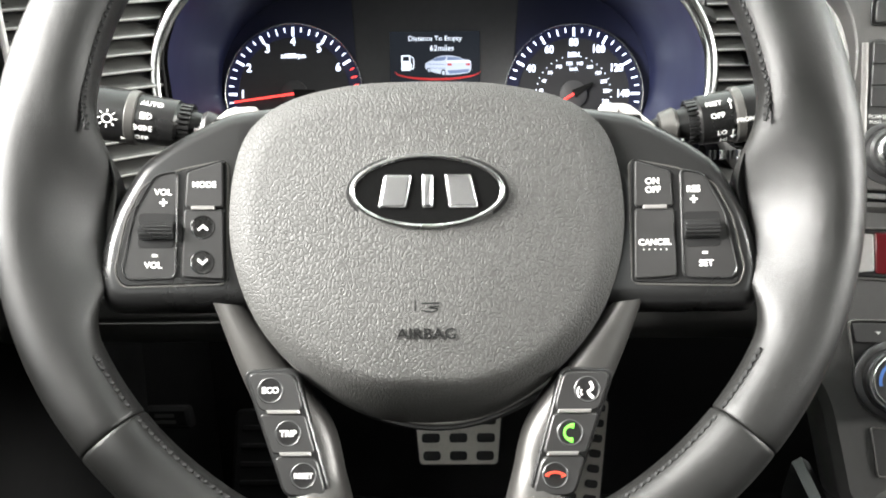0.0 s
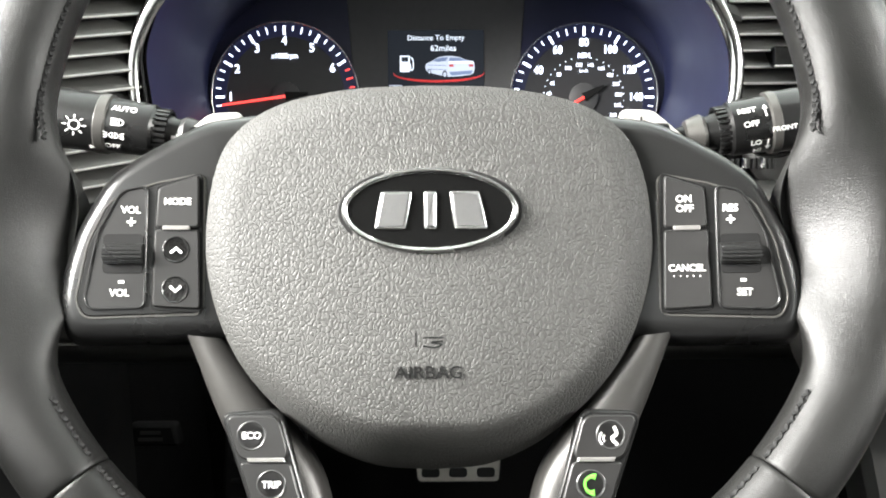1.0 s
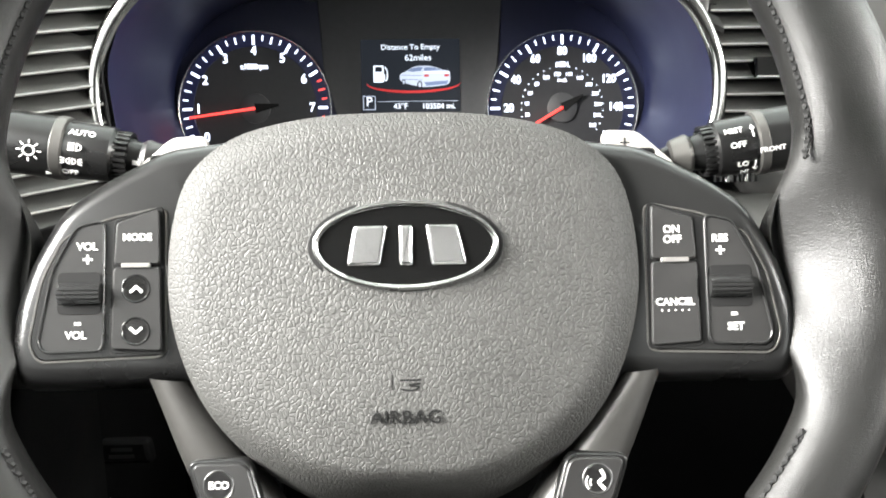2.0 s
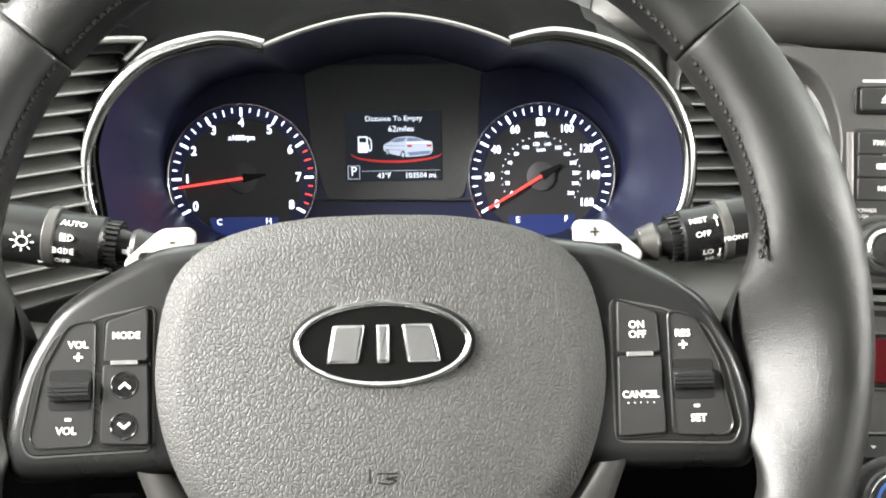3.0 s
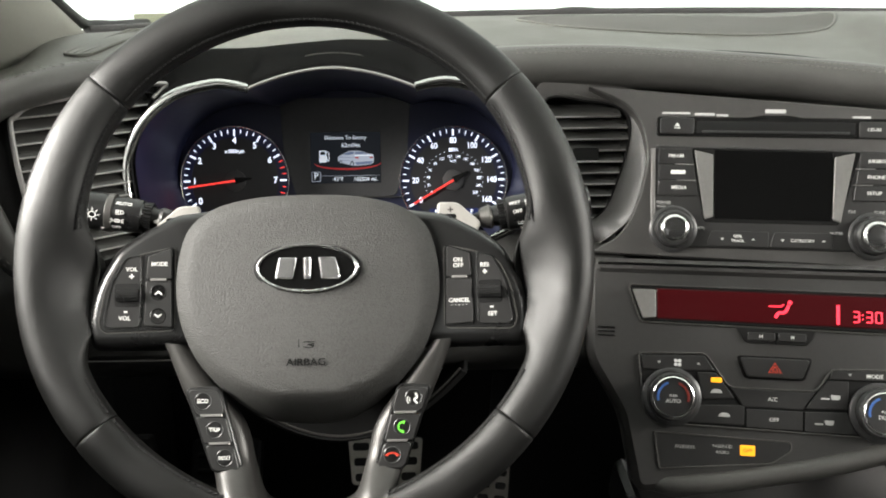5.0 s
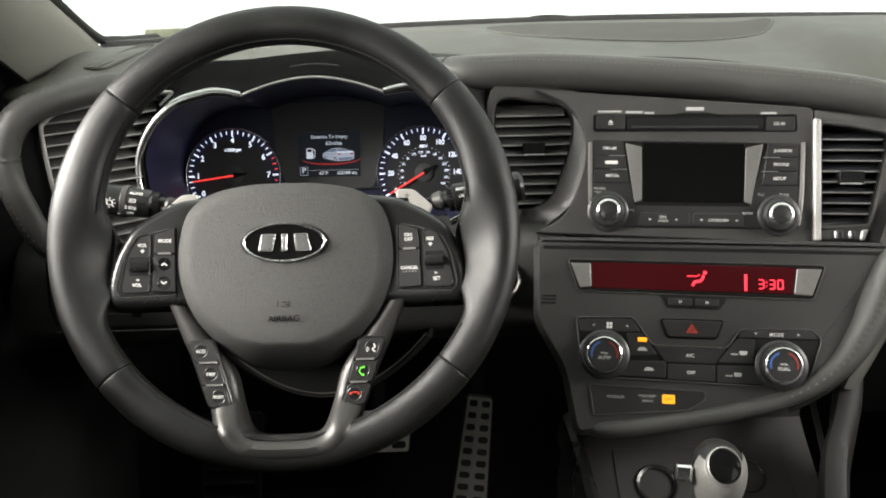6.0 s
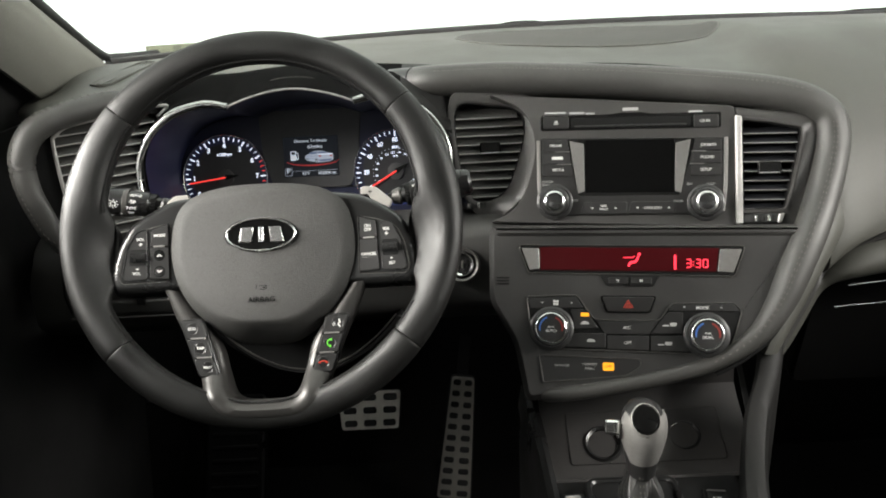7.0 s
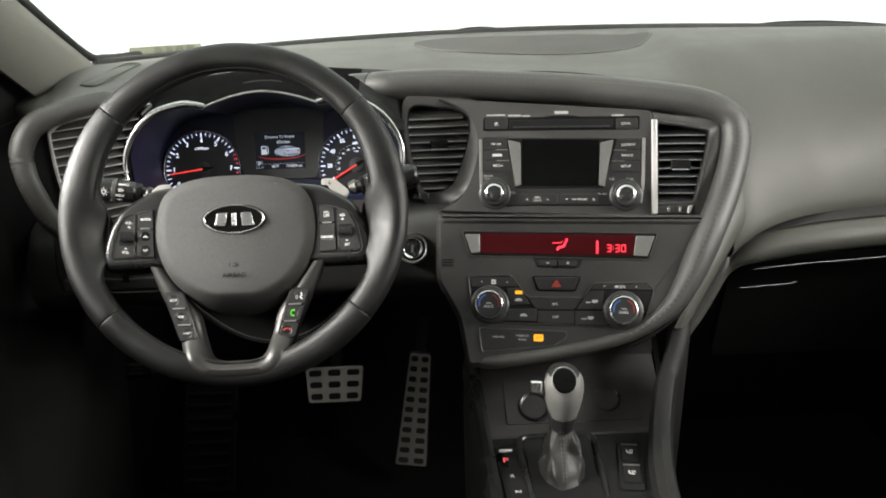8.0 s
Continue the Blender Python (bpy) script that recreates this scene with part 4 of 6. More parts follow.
def stalk(name, x0, x1, y, z, label):
    s = 1 if x1 > x0 else -1
    m = Matrix.Translation((x0, y, z)) @ Matrix.Rotation(s * math.pi / 2, 4, "Y")
    ob = thing(name, m, label, "stalk")
    L = abs(x1 - x0)
    part("arm", lathe([(0.0045, L * 0.12), (0.0060, L * 0.18), (0.0090, L * 0.30), (0.0110, L * 0.37)], 28), STALKBLACK, ob)
    bm = bmesh.new()
    inv_m = m.inverted()
    sweep([inv_m @ Vector(p) for p in spline([(x0 + s * L * 0.16, y, z), (x0 + s * L * 0.02, y + 0.004, z - 0.008), (x0 - s * 0.03, y + 0.010, z - 0.030)], 5)], ellipse(0.0042, 0.0042, 12), bm=bm, up=(0, 1, 0.2))
    part("root", bm, DARK, ob)
    part("sleeve", lathe([(0.0062, L * 0.17), (0.0082, L * 0.18), (0.0104, L * 0.25), (0.0090, L * 0.27)], 28), SHADOWSILVER if s > 0 else PLASTIC, ob)
    part("collar", lathe([(0.0118, L * 0.36), (0.0142, L * 0.38), (0.0148, L * 0.56), (0.0145, L * 0.57)], 32), STALKBLACK, ob)
    part("turning_end", lathe([(0.0142, L * 0.575), (0.0160, L * 0.59), (0.0163, L * 0.86), (0.0150, L * 0.97), (0.0120, L)], 36), STALKBLACK, ob)
    part("end_ring", lathe([(0.0148, L * 0.548), (0.0162, L * 0.556), (0.0166, L * 0.590), (0.0150, L * 0.602)], 36), SHADOWSILVER, ob, "dark silver ring")
    bm = bmesh.new()
    for k in range(26):
        block(bm, Matrix.Rotation(2 * math.pi * k / 26, 4, "Z") @ Matrix.Translation((0.0121, 0, L * 0.345)), 0.0016, 0.0016, L * 0.06)
    part("ribbed_ring", bm, STALKBLACK, ob, kind="stuff")
    return ob, L, m


lights, L1, m1 = stalk("light_stalk", -0.088, -0.205, 0.096, 0.664, "black headlamp stalk with white symbols beside the wheel")
wipes, L2, m2 = stalk("wiper_stalk", 0.100, 0.198, 0.082, 0.665, "black wiper stalk with white lettering beside the wheel")


def stalk_face(m, x, dz, r, cy, cz):
    """A printing place on the stalk's round side, dz above its axis."""
    a = math.asin(dz / r)
    return m.inverted() @ basis((x, cy - r * math.cos(a), cz + dz), 0, math.degrees(a) * 0.9)


def on_stalk(ob, m, rows, name, cy, cz, mat=WHITE):
    """Prints lettering round the stalk; rows of text, x, height over the axis, size, radius."""
    bm = bmesh.new()
    for body, x, dz, size, r in rows:
        tmp = bmesh.new()
        write(tmp, body, size, 0, 0, 0, 0, 0.00006)
        bmesh.ops.transform(tmp, matrix=stalk_face(m, x, dz, r, cy, cz), verts=tmp.verts[:])
        me = bpy.data.meshes.new("print")
        tmp.to_mesh(me)
        tmp.free()
        bm.from_mesh(me)
        bpy.data.meshes.remove(me)
    return part(name, bm, mat, ob)


on_stalk(lights, m1, [("AUTO", -0.1445, 0.0118, 0.0042, 0.0150), ("OFF", -0.1486, -0.0082, 0.0042, 0.0151)], "collar_lettering", 0.096, 0.664)
on_stalk(wipes, m2, [("MIST", 0.1435, 0.0108, 0.0040, 0.0150), ("OFF", 0.1445, 0.0045, 0.0040, 0.0150), ("LO", 0.1462, -0.0058, 0.0039, 0.0150), ("HI", 0.1472, -0.0108, 0.0039, 0.0150), ("FRONT", 0.1585, 0.0005, 0.0034, 0.0167)], "collar_lettering", 0.082, 0.665)
tmp = bmesh.new()
for up, dy in ((1, 0.0108), (-1, -0.0085)):
    t2 = bmesh.new()
    slab([Vector((-0.0013, 0)), Vector((0.0013, 0)), Vector((0, 0.0022 * up))], -0.0002, 0.0002, 0.00005, t2)
    slab(rect(0, -0.0022 * up, 0.0006, 0.0044, 0.0001, 2), -0.0002, 0.0002, 0.00005, t2)
    bmesh.ops.transform(t2, matrix=stalk_face(m2, 0.1515, dy, 0.0151, 0.082, 0.665), verts=t2.verts[:])
    me = bpy.data.meshes.new("print")
    t2.to_mesh(me)
    t2.free()
    tmp.from_mesh(me)
    bpy.data.meshes.remove(me)
part("turn_arrows", tmp, WHITE, wipes)
bm = bmesh.new()
inv = m1.inverted()
fr = inv @ basis((-0.1655, 0.0795, 0.6655), 0, 10)
tmp = band(disc(0, 0, 0.0028, 24), 0.0007, -0.0004, 0.0003, 0.0001)
for k in range(8):
    block(tmp, Matrix.Rotation(k * math.pi / 4, 4, "Z") @ Matrix.Translation((0.0045, 0, 0)), 0.0018, 0.0006, 0.0005)
bmesh.ops.transform(tmp, matrix=fr, verts=tmp.verts[:])
part("lamp_symbol", tmp, WHITE, lights)
tmp = bmesh.new()
half_lens = [Vector((0.0004, -0.0019))] + [Vector((0.0004 + 0.0026 * math.cos(q), 0.0019 * math.sin(q))) for q in np.linspace(-1.45, 1.45, 12)] + [Vector((0.0004, 0.0019))]
band(half_lens, 0.0005, -0.0003, 0.0003, 0.0001, tmp)
for j in (-1.5, -0.5, 0.5, 1.5):
    block(tmp, Matrix.Translation((-0.0017, 0.0011 * j, 0)), 0.0028, 0.0005, 0.0005)
bmesh.ops.transform(tmp, matrix=stalk_face(m1, -0.1462, 0.0056, 0.0155, 0.096, 0.664), verts=tmp.verts[:])
part("headlamp_symbol", tmp, WHITE, lights)
tmp = bmesh.new()
for k in (-1, 1):
    band([Vector(((p.x + 0.0001) * k * 0.75, p.y * 0.85)) for p in half_lens], 0.0004, -0.0003, 0.0003, 0.0001, tmp)
    for j in (-1, 0, 1):
        block(tmp, Matrix.Translation((0.0039 * k, 0.0013 * j, 0)) @ Matrix.Rotation(0.35 * j * k, 4, "Z"), 0.0020, 0.0005, 0.0005)
bmesh.ops.transform(tmp, matrix=stalk_face(m1, -0.1476, -0.0016, 0.0155, 0.096, 0.664), verts=tmp.verts[:])
part("side_lamp_symbol", tmp, WHITE, lights)
tmp = slab([Vector((-0.0012, 0.0012)), Vector((-0.0012, -0.0012)), Vector((0.0012, 0.0))], -0.0002, 0.0002, 0.00005)
bmesh.ops.transform(tmp, matrix=stalk_face(m1, -0.1578, -0.0100, 0.0166, 0.096, 0.664), verts=tmp.verts[:])
part("pointer_mark", tmp, WHITE, lights)
tmp = bmesh.new()
for k in (-1, 1):
    slab([Vector((0.0005 * k, 0)), Vector((0.004 * k, 0.003)), Vector((0.004 * k, 0.0012)), Vector((0.0065 * k, 0.0012)), Vector((0.0065 * k, -0.0012)), Vector((0.004 * k, -0.0012)), Vector((0.004 * k, -0.003))], -0.0002, 0.0002, 0.00005, tmp)
bmesh.ops.transform(tmp, matrix=inv @ basis((-0.116, 0.0868, 0.664), 0, 0), verts=tmp.verts[:])
part("turn_symbol", tmp, GREY, lights)

# both stalks lean up towards their ends
for ob, at, deg in ((lights, (-0.147, 0.085, 0.664), 9), (wipes, (0.147, 0.070, 0.665), -9)):
    ob.matrix_world = Matrix.Translation(at) @ Matrix.Rotation(radians(deg), 4, "Y") @ Matrix.Translation([-c for c in at]) @ ob.matrix_world @ Matrix.Diagonal((0.88, 0.88, 1, 1))

# ---- instrument cluster ----
CL = basis((0, 0.345, 0.657), 0, 15)
cluster = thing("instrument_cluster", CL, "lit instrument cluster with two dials and a trip display", "instrument cluster")
part("face_panel", slab(rect(0, 0.002, 0.42, 0.180, 0.03, 5), -0.012, -0.003, 0.001), NAVY, cluster, "dark blue-black gauge surround")
part("centre_panel", slab(rounded([(-0.066, 0.058), (0.066, 0.058), (0.062, 0.0), (0.050, -0.042), (-0.050, -0.042), (-0.062, 0.0)], 0.006, 4), -0.005, -0.0015, 0.0006), MIDFACE, cluster)
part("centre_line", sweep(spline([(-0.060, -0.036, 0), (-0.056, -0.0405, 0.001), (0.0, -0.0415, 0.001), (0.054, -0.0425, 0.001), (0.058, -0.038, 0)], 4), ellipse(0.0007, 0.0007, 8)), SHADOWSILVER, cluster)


def polar(r, deg):
    return Vector((r * math.cos(radians(deg)), r * math.sin(radians(deg))))


def dial(cx, cy, name):
    d = part(name, slab(disc(cx, cy, 0.0535, 64), -0.006, -0.0005, 0.0008), FACE, cluster, "black dial with white lit marks")
    part("dial_ring", band(disc(cx, cy, 0.0548, 72), 0.0013, -0.004, 0.0030, 0.0005), RINGSILVER, d, "thin bright dial ring")
    part("scale_band", band(disc(cx, cy, 0.0533, 72), 0.0095, -0.004, 0.0, 0.0002), NAVYRING, d, "dark blue scale band")
    return d


def ticks(d, cx, cy, n, sub, red=None):
    """n main steps of 30 degrees from 210 degrees, with sub marks between."""
    for k in range(n * sub + 1):
        deg = 210 - 30 * k / sub
        main, mid_mark = k % sub == 0, k % sub == sub // 2
        size = 0.0066 if main else 0.0048 if mid_mark else 0.0036
        p = polar(0.0516 - size / 2, deg)
        bm = bmesh.new()
        block(bm, Matrix.Translation((cx + p.x, cy + p.y, 0.0002)) @ Matrix.Rotation(radians(deg), 4, "Z"), size, 0.0017 if main else 0.0009, 0.0006)
        part("tick_mark", bm, NEEDLE if red and k / sub > red and not main else LIT, d)


T0, S0 = (-0.1115, -0.0240), (0.1085, -0.0265)
tacho = dial(*T0, "tachometer")
ticks(tacho, *T0, 8, 4, 6)
letters("numeral", [(str(k), T0[0] + polar(0.0405, 210 - 30 * k).x, T0[1] + polar(0.0405, 210 - 30 * k).y) for k in range(9)] + [("x1000rpm", T0[0], T0[1] + 0.0295, 0.0052)], LIT, tacho, size=0.0090, h=0.0002, fat=0.00015, wide=0.9)
speed = dial(*S0, "speedometer")
ticks(speed, *S0, 8, 4)
letters("numeral", [(str(20 * k), S0[0] + polar(0.0385, 210 - 30 * k).x, S0[1] + polar(0.0400, 210 - 30 * k).y) for k in range(9)] + [("MPH", S0[0], S0[1] + 0.0305, 0.0052)], LIT, speed, size=0.0082, h=0.0002, fat=0.00013, wide=0.86)
letters("small_numeral", [(str(20 * k), S0[0] + polar(0.0258, 210 - 18.65 * k).x, S0[1] + polar(0.0240, 210 - 18.65 * k).y) for k in range(14)] + [("km/h", S0[0], S0[1] + 0.0195, 0.0036)], LIT, speed, size=0.0038, h=0.0001, fat=0.00004, wide=0.9)
bm = bmesh.new()
for k in range(27):
    p = polar(0.0295, 210 - 18.65 * k / 2)
    slab(disc(S0[0] + p.x, S0[1] + p.y, 0.0004, 8), -0.0006, 0.0, 0.0001, bm)
part("small_dots", bm, LIT, speed, kind="stuff")
for d, (cx, cy), deg in ((tacho, T0, 187.5), (speed, S0, 210)):
    a, b, n = polar(0.047, deg), polar(0.0, deg), polar(1, deg + 90)
    c = Vector((cx, cy))
    part("needle", slab([c + b + n * 0.0009, c + a + n * 0.0007, c + a - n * 0.0007, c + b - n * 0.0009], 0.0022, 0.0034, 0.0003), NEEDLE, d, "lit red needle")
    part("needle_hub", lathe([(0.0108, -0.001), (0.0106, 0.0012), (0.0095, 0.0018), (0.0002, 0.0018)], 32, m=Matrix.Translation((cx, cy, 0))), MIDFACE, d)
    # dark slip stands for the shadow at the needle's tail
    t = polar(0.017, deg + 180)
    part("needle_tail_shade", slab([c + n * 0.0035, c + t + n * 0.0008, c + t - n * 0.0008, c - n * 0.0035], 0.0016, 0.0026, 0.0003), DARK, d)
for (cx, cy), rows in ((T0, [("C", -0.018, -0.032), ("H", 0.018, -0.032)]), (S0, [("E", -0.018, -0.032), ("F", 0.018, -0.032)])):
    owner = tacho if cx < 0 else speed
    part("gauge_window", slab(rounded([(cx - 0.026, cy - 0.0285), (cx + 0.026, cy - 0.0285), (cx + 0.020, cy - 0.045), (cx - 0.020, cy - 0.045)], 0.003), -0.001, -0.0001, 0.0001), material("blue_gauge_strip", (0.01, 0.015, 0.06), 0.4, glow=(0.05, 0.09, 0.4), power=0.13), owner)
    letters("gauge_letter", [(b, cx + x, cy + y) for b, x, y in rows], LIT, owner, size=0.0062, h=0.0003)

# trip display
disp = part("trip_display", slab(rect(-0.0003, -0.0022, 0.0708, 0.0515, 0.0008, 2), -0.004, -0.0008, 0.0003), LCD, cluster, "small lit trip display")
letters("display_lettering", [("Distance To Empty", -0.0002, 0.0178), ("62miles", 0.0052, 0.0102, 0.0060)], LCDWHITE, disp, size=0.0052, h=-0.0004, fat=0.00004, wide=1.04)
letters("display_lettering", [("P", -0.0302, -0.0206, 0.0092), ("43\u00b0F", -0.0078, -0.0240), ("103504 mi.", 0.0195, -0.0242)], LCDWHITE, disp, size=0.0055, h=-0.0004, fat=0.00004, wide=0.98)
part("gear_box_frame", band(rect(-0.0302, -0.0212, 0.0090, 0.0100, 0.0006, 2), 0.0005, -0.001, -0.0004, 0.0001), LCDGREY, disp)
bm = bmesh.new()
slab(rect(0.0045, -0.0204, 0.058, 0.0003, 0.0001, 2), -0.001, -0.0004, 0.00005, bm)
part("display_rule", bm, LCDGREY, disp)
bm = bmesh.new()
sweep([(0.0018 + 0.0335 * math.cos(q), -0.0075 + 0.0062 * math.sin(q), -0.0005) for q in np.linspace(math.pi * 1.0, math.pi * 2.0, 30)], lambda i, f: rect(0, 0, 0.0004 + 0.0014 * math.sin(math.pi * f), 0.0003, 0.0001, 2), bm=bm)
part("red_arc", bm, LCDRED, disp)
bm = bmesh.new()
slab(rounded([(-0.0268, -0.0068), (-0.0195, -0.0068), (-0.0195, 0.0052), (-0.0268, 0.0052)], 0.0008), -0.001, -0.0004, 0.0001, bm)
sweep(spline([(-0.0190, 0.0040, -0.0005), (-0.0172, 0.0020, -0.0005), (-0.0170, -0.0040, -0.0005), (-0.0185, -0.0055, -0.0005), (-0.0192, -0.0010, -0.0005)], 4), rect(0, 0, 0.0008, 0.0003, 0.0001, 2), bm=bm)
pump = part("fuel_pump_symbol", bm, LCDWHITE, disp)
part("pump_window", slab(rect(-0.0231, 0.0024, 0.0050, 0.0034, 0.0003, 2), -0.0008, -0.0002, 0.0001), LCD, pump)
carline = spline([(-0.0078, -0.0052), (-0.0076, -0.0012), (-0.0040, 0.0006), (0.0000, 0.0030), (0.0045, 0.0044), (0.0120, 0.0046), (0.0180, 0.0034), (0.0225, 0.0016), (0.0272, 0.0008), (0.0282, -0.0030), (0.0276, -0.0072), (0.0240, -0.0092), (0.0110, -0.0104), (0.0040, -0.0096), (-0.0050, -0.0072)], 3, True)
carpic = part("car_picture", slab(carline, -0.001, -0.0004, 0.0001), LCDGREY, disp, "pale blue picture of a saloon car")
LCDBLUE = material("display_blue", (0.1, 0.14, 0.25), 0.5, glow=(0.2, 0.26, 0.42), power=0.30)
part("picture_glass", slab(rounded([(-0.0030, 0.0012), (0.0006, 0.0028), (0.0048, 0.0037), (0.0088, 0.0036), (0.0072, 0.0010), (0.0010, 0.0004)], 0.0005), -0.0006, -0.0002, 0.0001), LCDBLUE, carpic)
part("picture_glass", slab(rounded([(0.0098, 0.0036), (0.0168, 0.0032), (0.0222, 0.0014), (0.0092, 0.0010)], 0.0005), -0.0006, -0.0002, 0.0001), LCDBLUE, carpic)
for x, y, rx, ry in ((-0.0052, -0.0068, 0.0013, 0.0022), (0.0062, -0.0088, 0.0019, 0.0029)):
    part("picture_wheel", slab(disc(x, y, rx, 16, ry), -0.0006, -0.0002, 0.0001), LCD, carpic)
    part("picture_wheel_disc", slab(disc(x, y, rx * 0.6, 14, ry * 0.6), -0.0004, 0.0, 0.0001), LCDGREY, carpic)
part("picture_band", slab(rounded([(0.0090, 0.0004), (0.0272, 0.0003), (0.0276, -0.0008), (0.0090, -0.0006)], 0.0003), -0.0006, -0.0001, 0.00005), LCDWHITE, carpic)
part("picture_bumper", slab(rounded([(0.0092, -0.0070), (0.0268, -0.0060), (0.0258, -0.0084), (0.0110, -0.0096)], 0.0005), -0.0006, -0.0001, 0.00005), LCDBLUE, carpic)
for x in (0.0112, 0.0256):
    part("picture_lamp", slab(rect(x, -0.0024, 0.0034, 0.0016, 0.0004, 2), -0.0006, -0.0001, 0.00005), LCDRED, carpic)
for y in (-0.0016, -0.0046):
    part("picture_line", slab(rounded([(-0.0068, y), (0.0080, y - 0.0006), (0.0080, y - 0.0010), (-0.0068, y - 0.0004)], 0.0001, 2), -0.0006, -0.0001, 0.00005), LCDBLUE, carpic)

# hood: bright brow and tunnel walls
BROW = basis((0, 0.215, 0.70), 0, 12)
brow = thing("cluster_hood", BROW, "black cluster hood with a chrome brow", "cluster hood")
wing = spline([(0.0715, 0.0405), (0.088, 0.0440), (0.105, 0.0440), (0.1360, 0.0350), (0.1600, 0.0150), (0.1740, -0.010), (0.1775, -0.033), (0.1740, -0.056), (0.160, -0.077), (0.135, -0.090)], 5)
crown = [Vector((0.0715 - 0.143 * k / 24, 0.0405 + 0.0167 * (1 - abs(2 * k / 24 - 1) ** 1.8), 0)) for k in range(25)]
rim_line = [Vector((p.x, p.y)) for p in reversed(wing)] + [Vector((p.x, p.y)) for p in crown[1:-1]] + [Vector((-p.x, p.y)) for p in wing]
back = BROW.inverted() @ CL
bm = bmesh.new()
deep = []
for p in rim_line:
    q = back @ Vector((p.x * 0.955, p.y * 0.9 + 0.015, -0.002))
    deep.append(q)
rows = []
for f in (0, 0.15, 0.4, 0.7, 1.0):
    rows.append([Vector((p.x, p.y, 0)).lerp(q, f) for p, q in zip(rim_line, deep)])
loft(bm, rows)
# the gauges' blue glow on the walls is put into their colour
part("tunnel", thick(bm, 0.001), NAVY, brow, "tunnel round the dials, tinted navy for the gauges' blue glow")
bm = bmesh.new()
outline = [Vector((p.x, p.y)) for p in rim_line]
loft(bm, [at_h(outline, -0.004), at_h(outline, 0.0015), at_h(offset(outline, -0.002), 0.003), at_h(offset(outline, -0.0050), 0.0015), at_h(offset(outline, -0.0055), -0.012)])
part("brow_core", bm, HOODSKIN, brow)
for s in (1, -1):
    path = [Vector((p.x * s, p.y, 0.0026)) for p in wing]

    def sec(i, f):
        k = 0.55 + 0.45 * math.sin(math.pi * min(1, 0.15 + f)) ** 0.5
        return ellipse(0.0046 * k, 0.0030, 12)
    part("chrome_brow", sweep(path, sec, up=(0, 0, 1)), BROWCHROME, brow, "bright chrome edge")
part("crown_trim", sweep([Vector((p.x, p.y, 0.0026)) for p in crown], ellipse(0.0015, 0.0020, 12)), SILVER, brow, "satin silver crown edge")
# black upper skin of the hood, running back over the dash top
bm = bmesh.new()
rows = []
for p in [Vector((q.x, q.y + 0.005)) for q in rim_line]:
    w = BROW @ Vector((p.x, p.y, 0.0005))
    if w.z < 0.705:
        continue
    k = 1 - (abs(w.x) / 0.19) ** 2
    pts = [w + Vector((0, 0, -0.003)), w, w + Vector((0, 0.012, 0.005)), w + Vector((0, 0.045, 0.006))]
    for y in (0.29 + 0.02 * k, 0.31 + 0.04 * k, 0.325 + 0.06 * k):
        pts.append(Vector((w.x, y, max(top_z(w.x, y) + 0.0045, w.z + 0.003 if y < 0.34 else 0))))
    pts.append(Vector((w.x, 0.335 + 0.07 * k, top_z(w.x, 0.335 + 0.07 * k) - 0.006)))
    rows.append([BROW.inverted() @ q for q in pts])
rows.append([q + Vector((-0.022, -0.002, 0.000)) for q in rows[-1]])
rows.append([q + Vector((-0.022, -0.012, -0.002)) for q in rows[-1]])
rows.insert(0, [q + Vector((0.012, -0.004, -0.004)) for q in rows[0]])
turn_row = sum((BROW @ r[1]).x > 0.12 for r in rows)
loft(bm, rows[turn_row - 1:])
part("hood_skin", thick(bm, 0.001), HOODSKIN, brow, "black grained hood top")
bm = bmesh.new()
loft(bm, rows[:turn_row])
part("hood_flank", thick(bm, 0.001), FLANK, brow, "black grained flank of the hood")
bm = bmesh.new()
sweep([(0.026 * math.cos(q), 0.0690 + 0.004 * math.sin(q), -0.024) for q in np.linspace(0.1, math.pi - 0.1, 16)], rect(0, 0, 0.0012, 0.001, 0.0003, 2), bm=bm)
part("hood_line", bm, SHADOWSILVER, brow)

# ---- air vents ----
def span(line, v):
    """Left and right ends of a closed outline at height v."""
    xs = []
    for a, b in zip(line, line[1:] + line[:1]):
        if (a[1] - v) * (b[1] - v) < 0:
            xs.append(a[0] + (b[0] - a[0]) * (v - a[1]) / (b[1] - a[1]))
    return (min(xs), max(xs)) if xs else (0, 0)


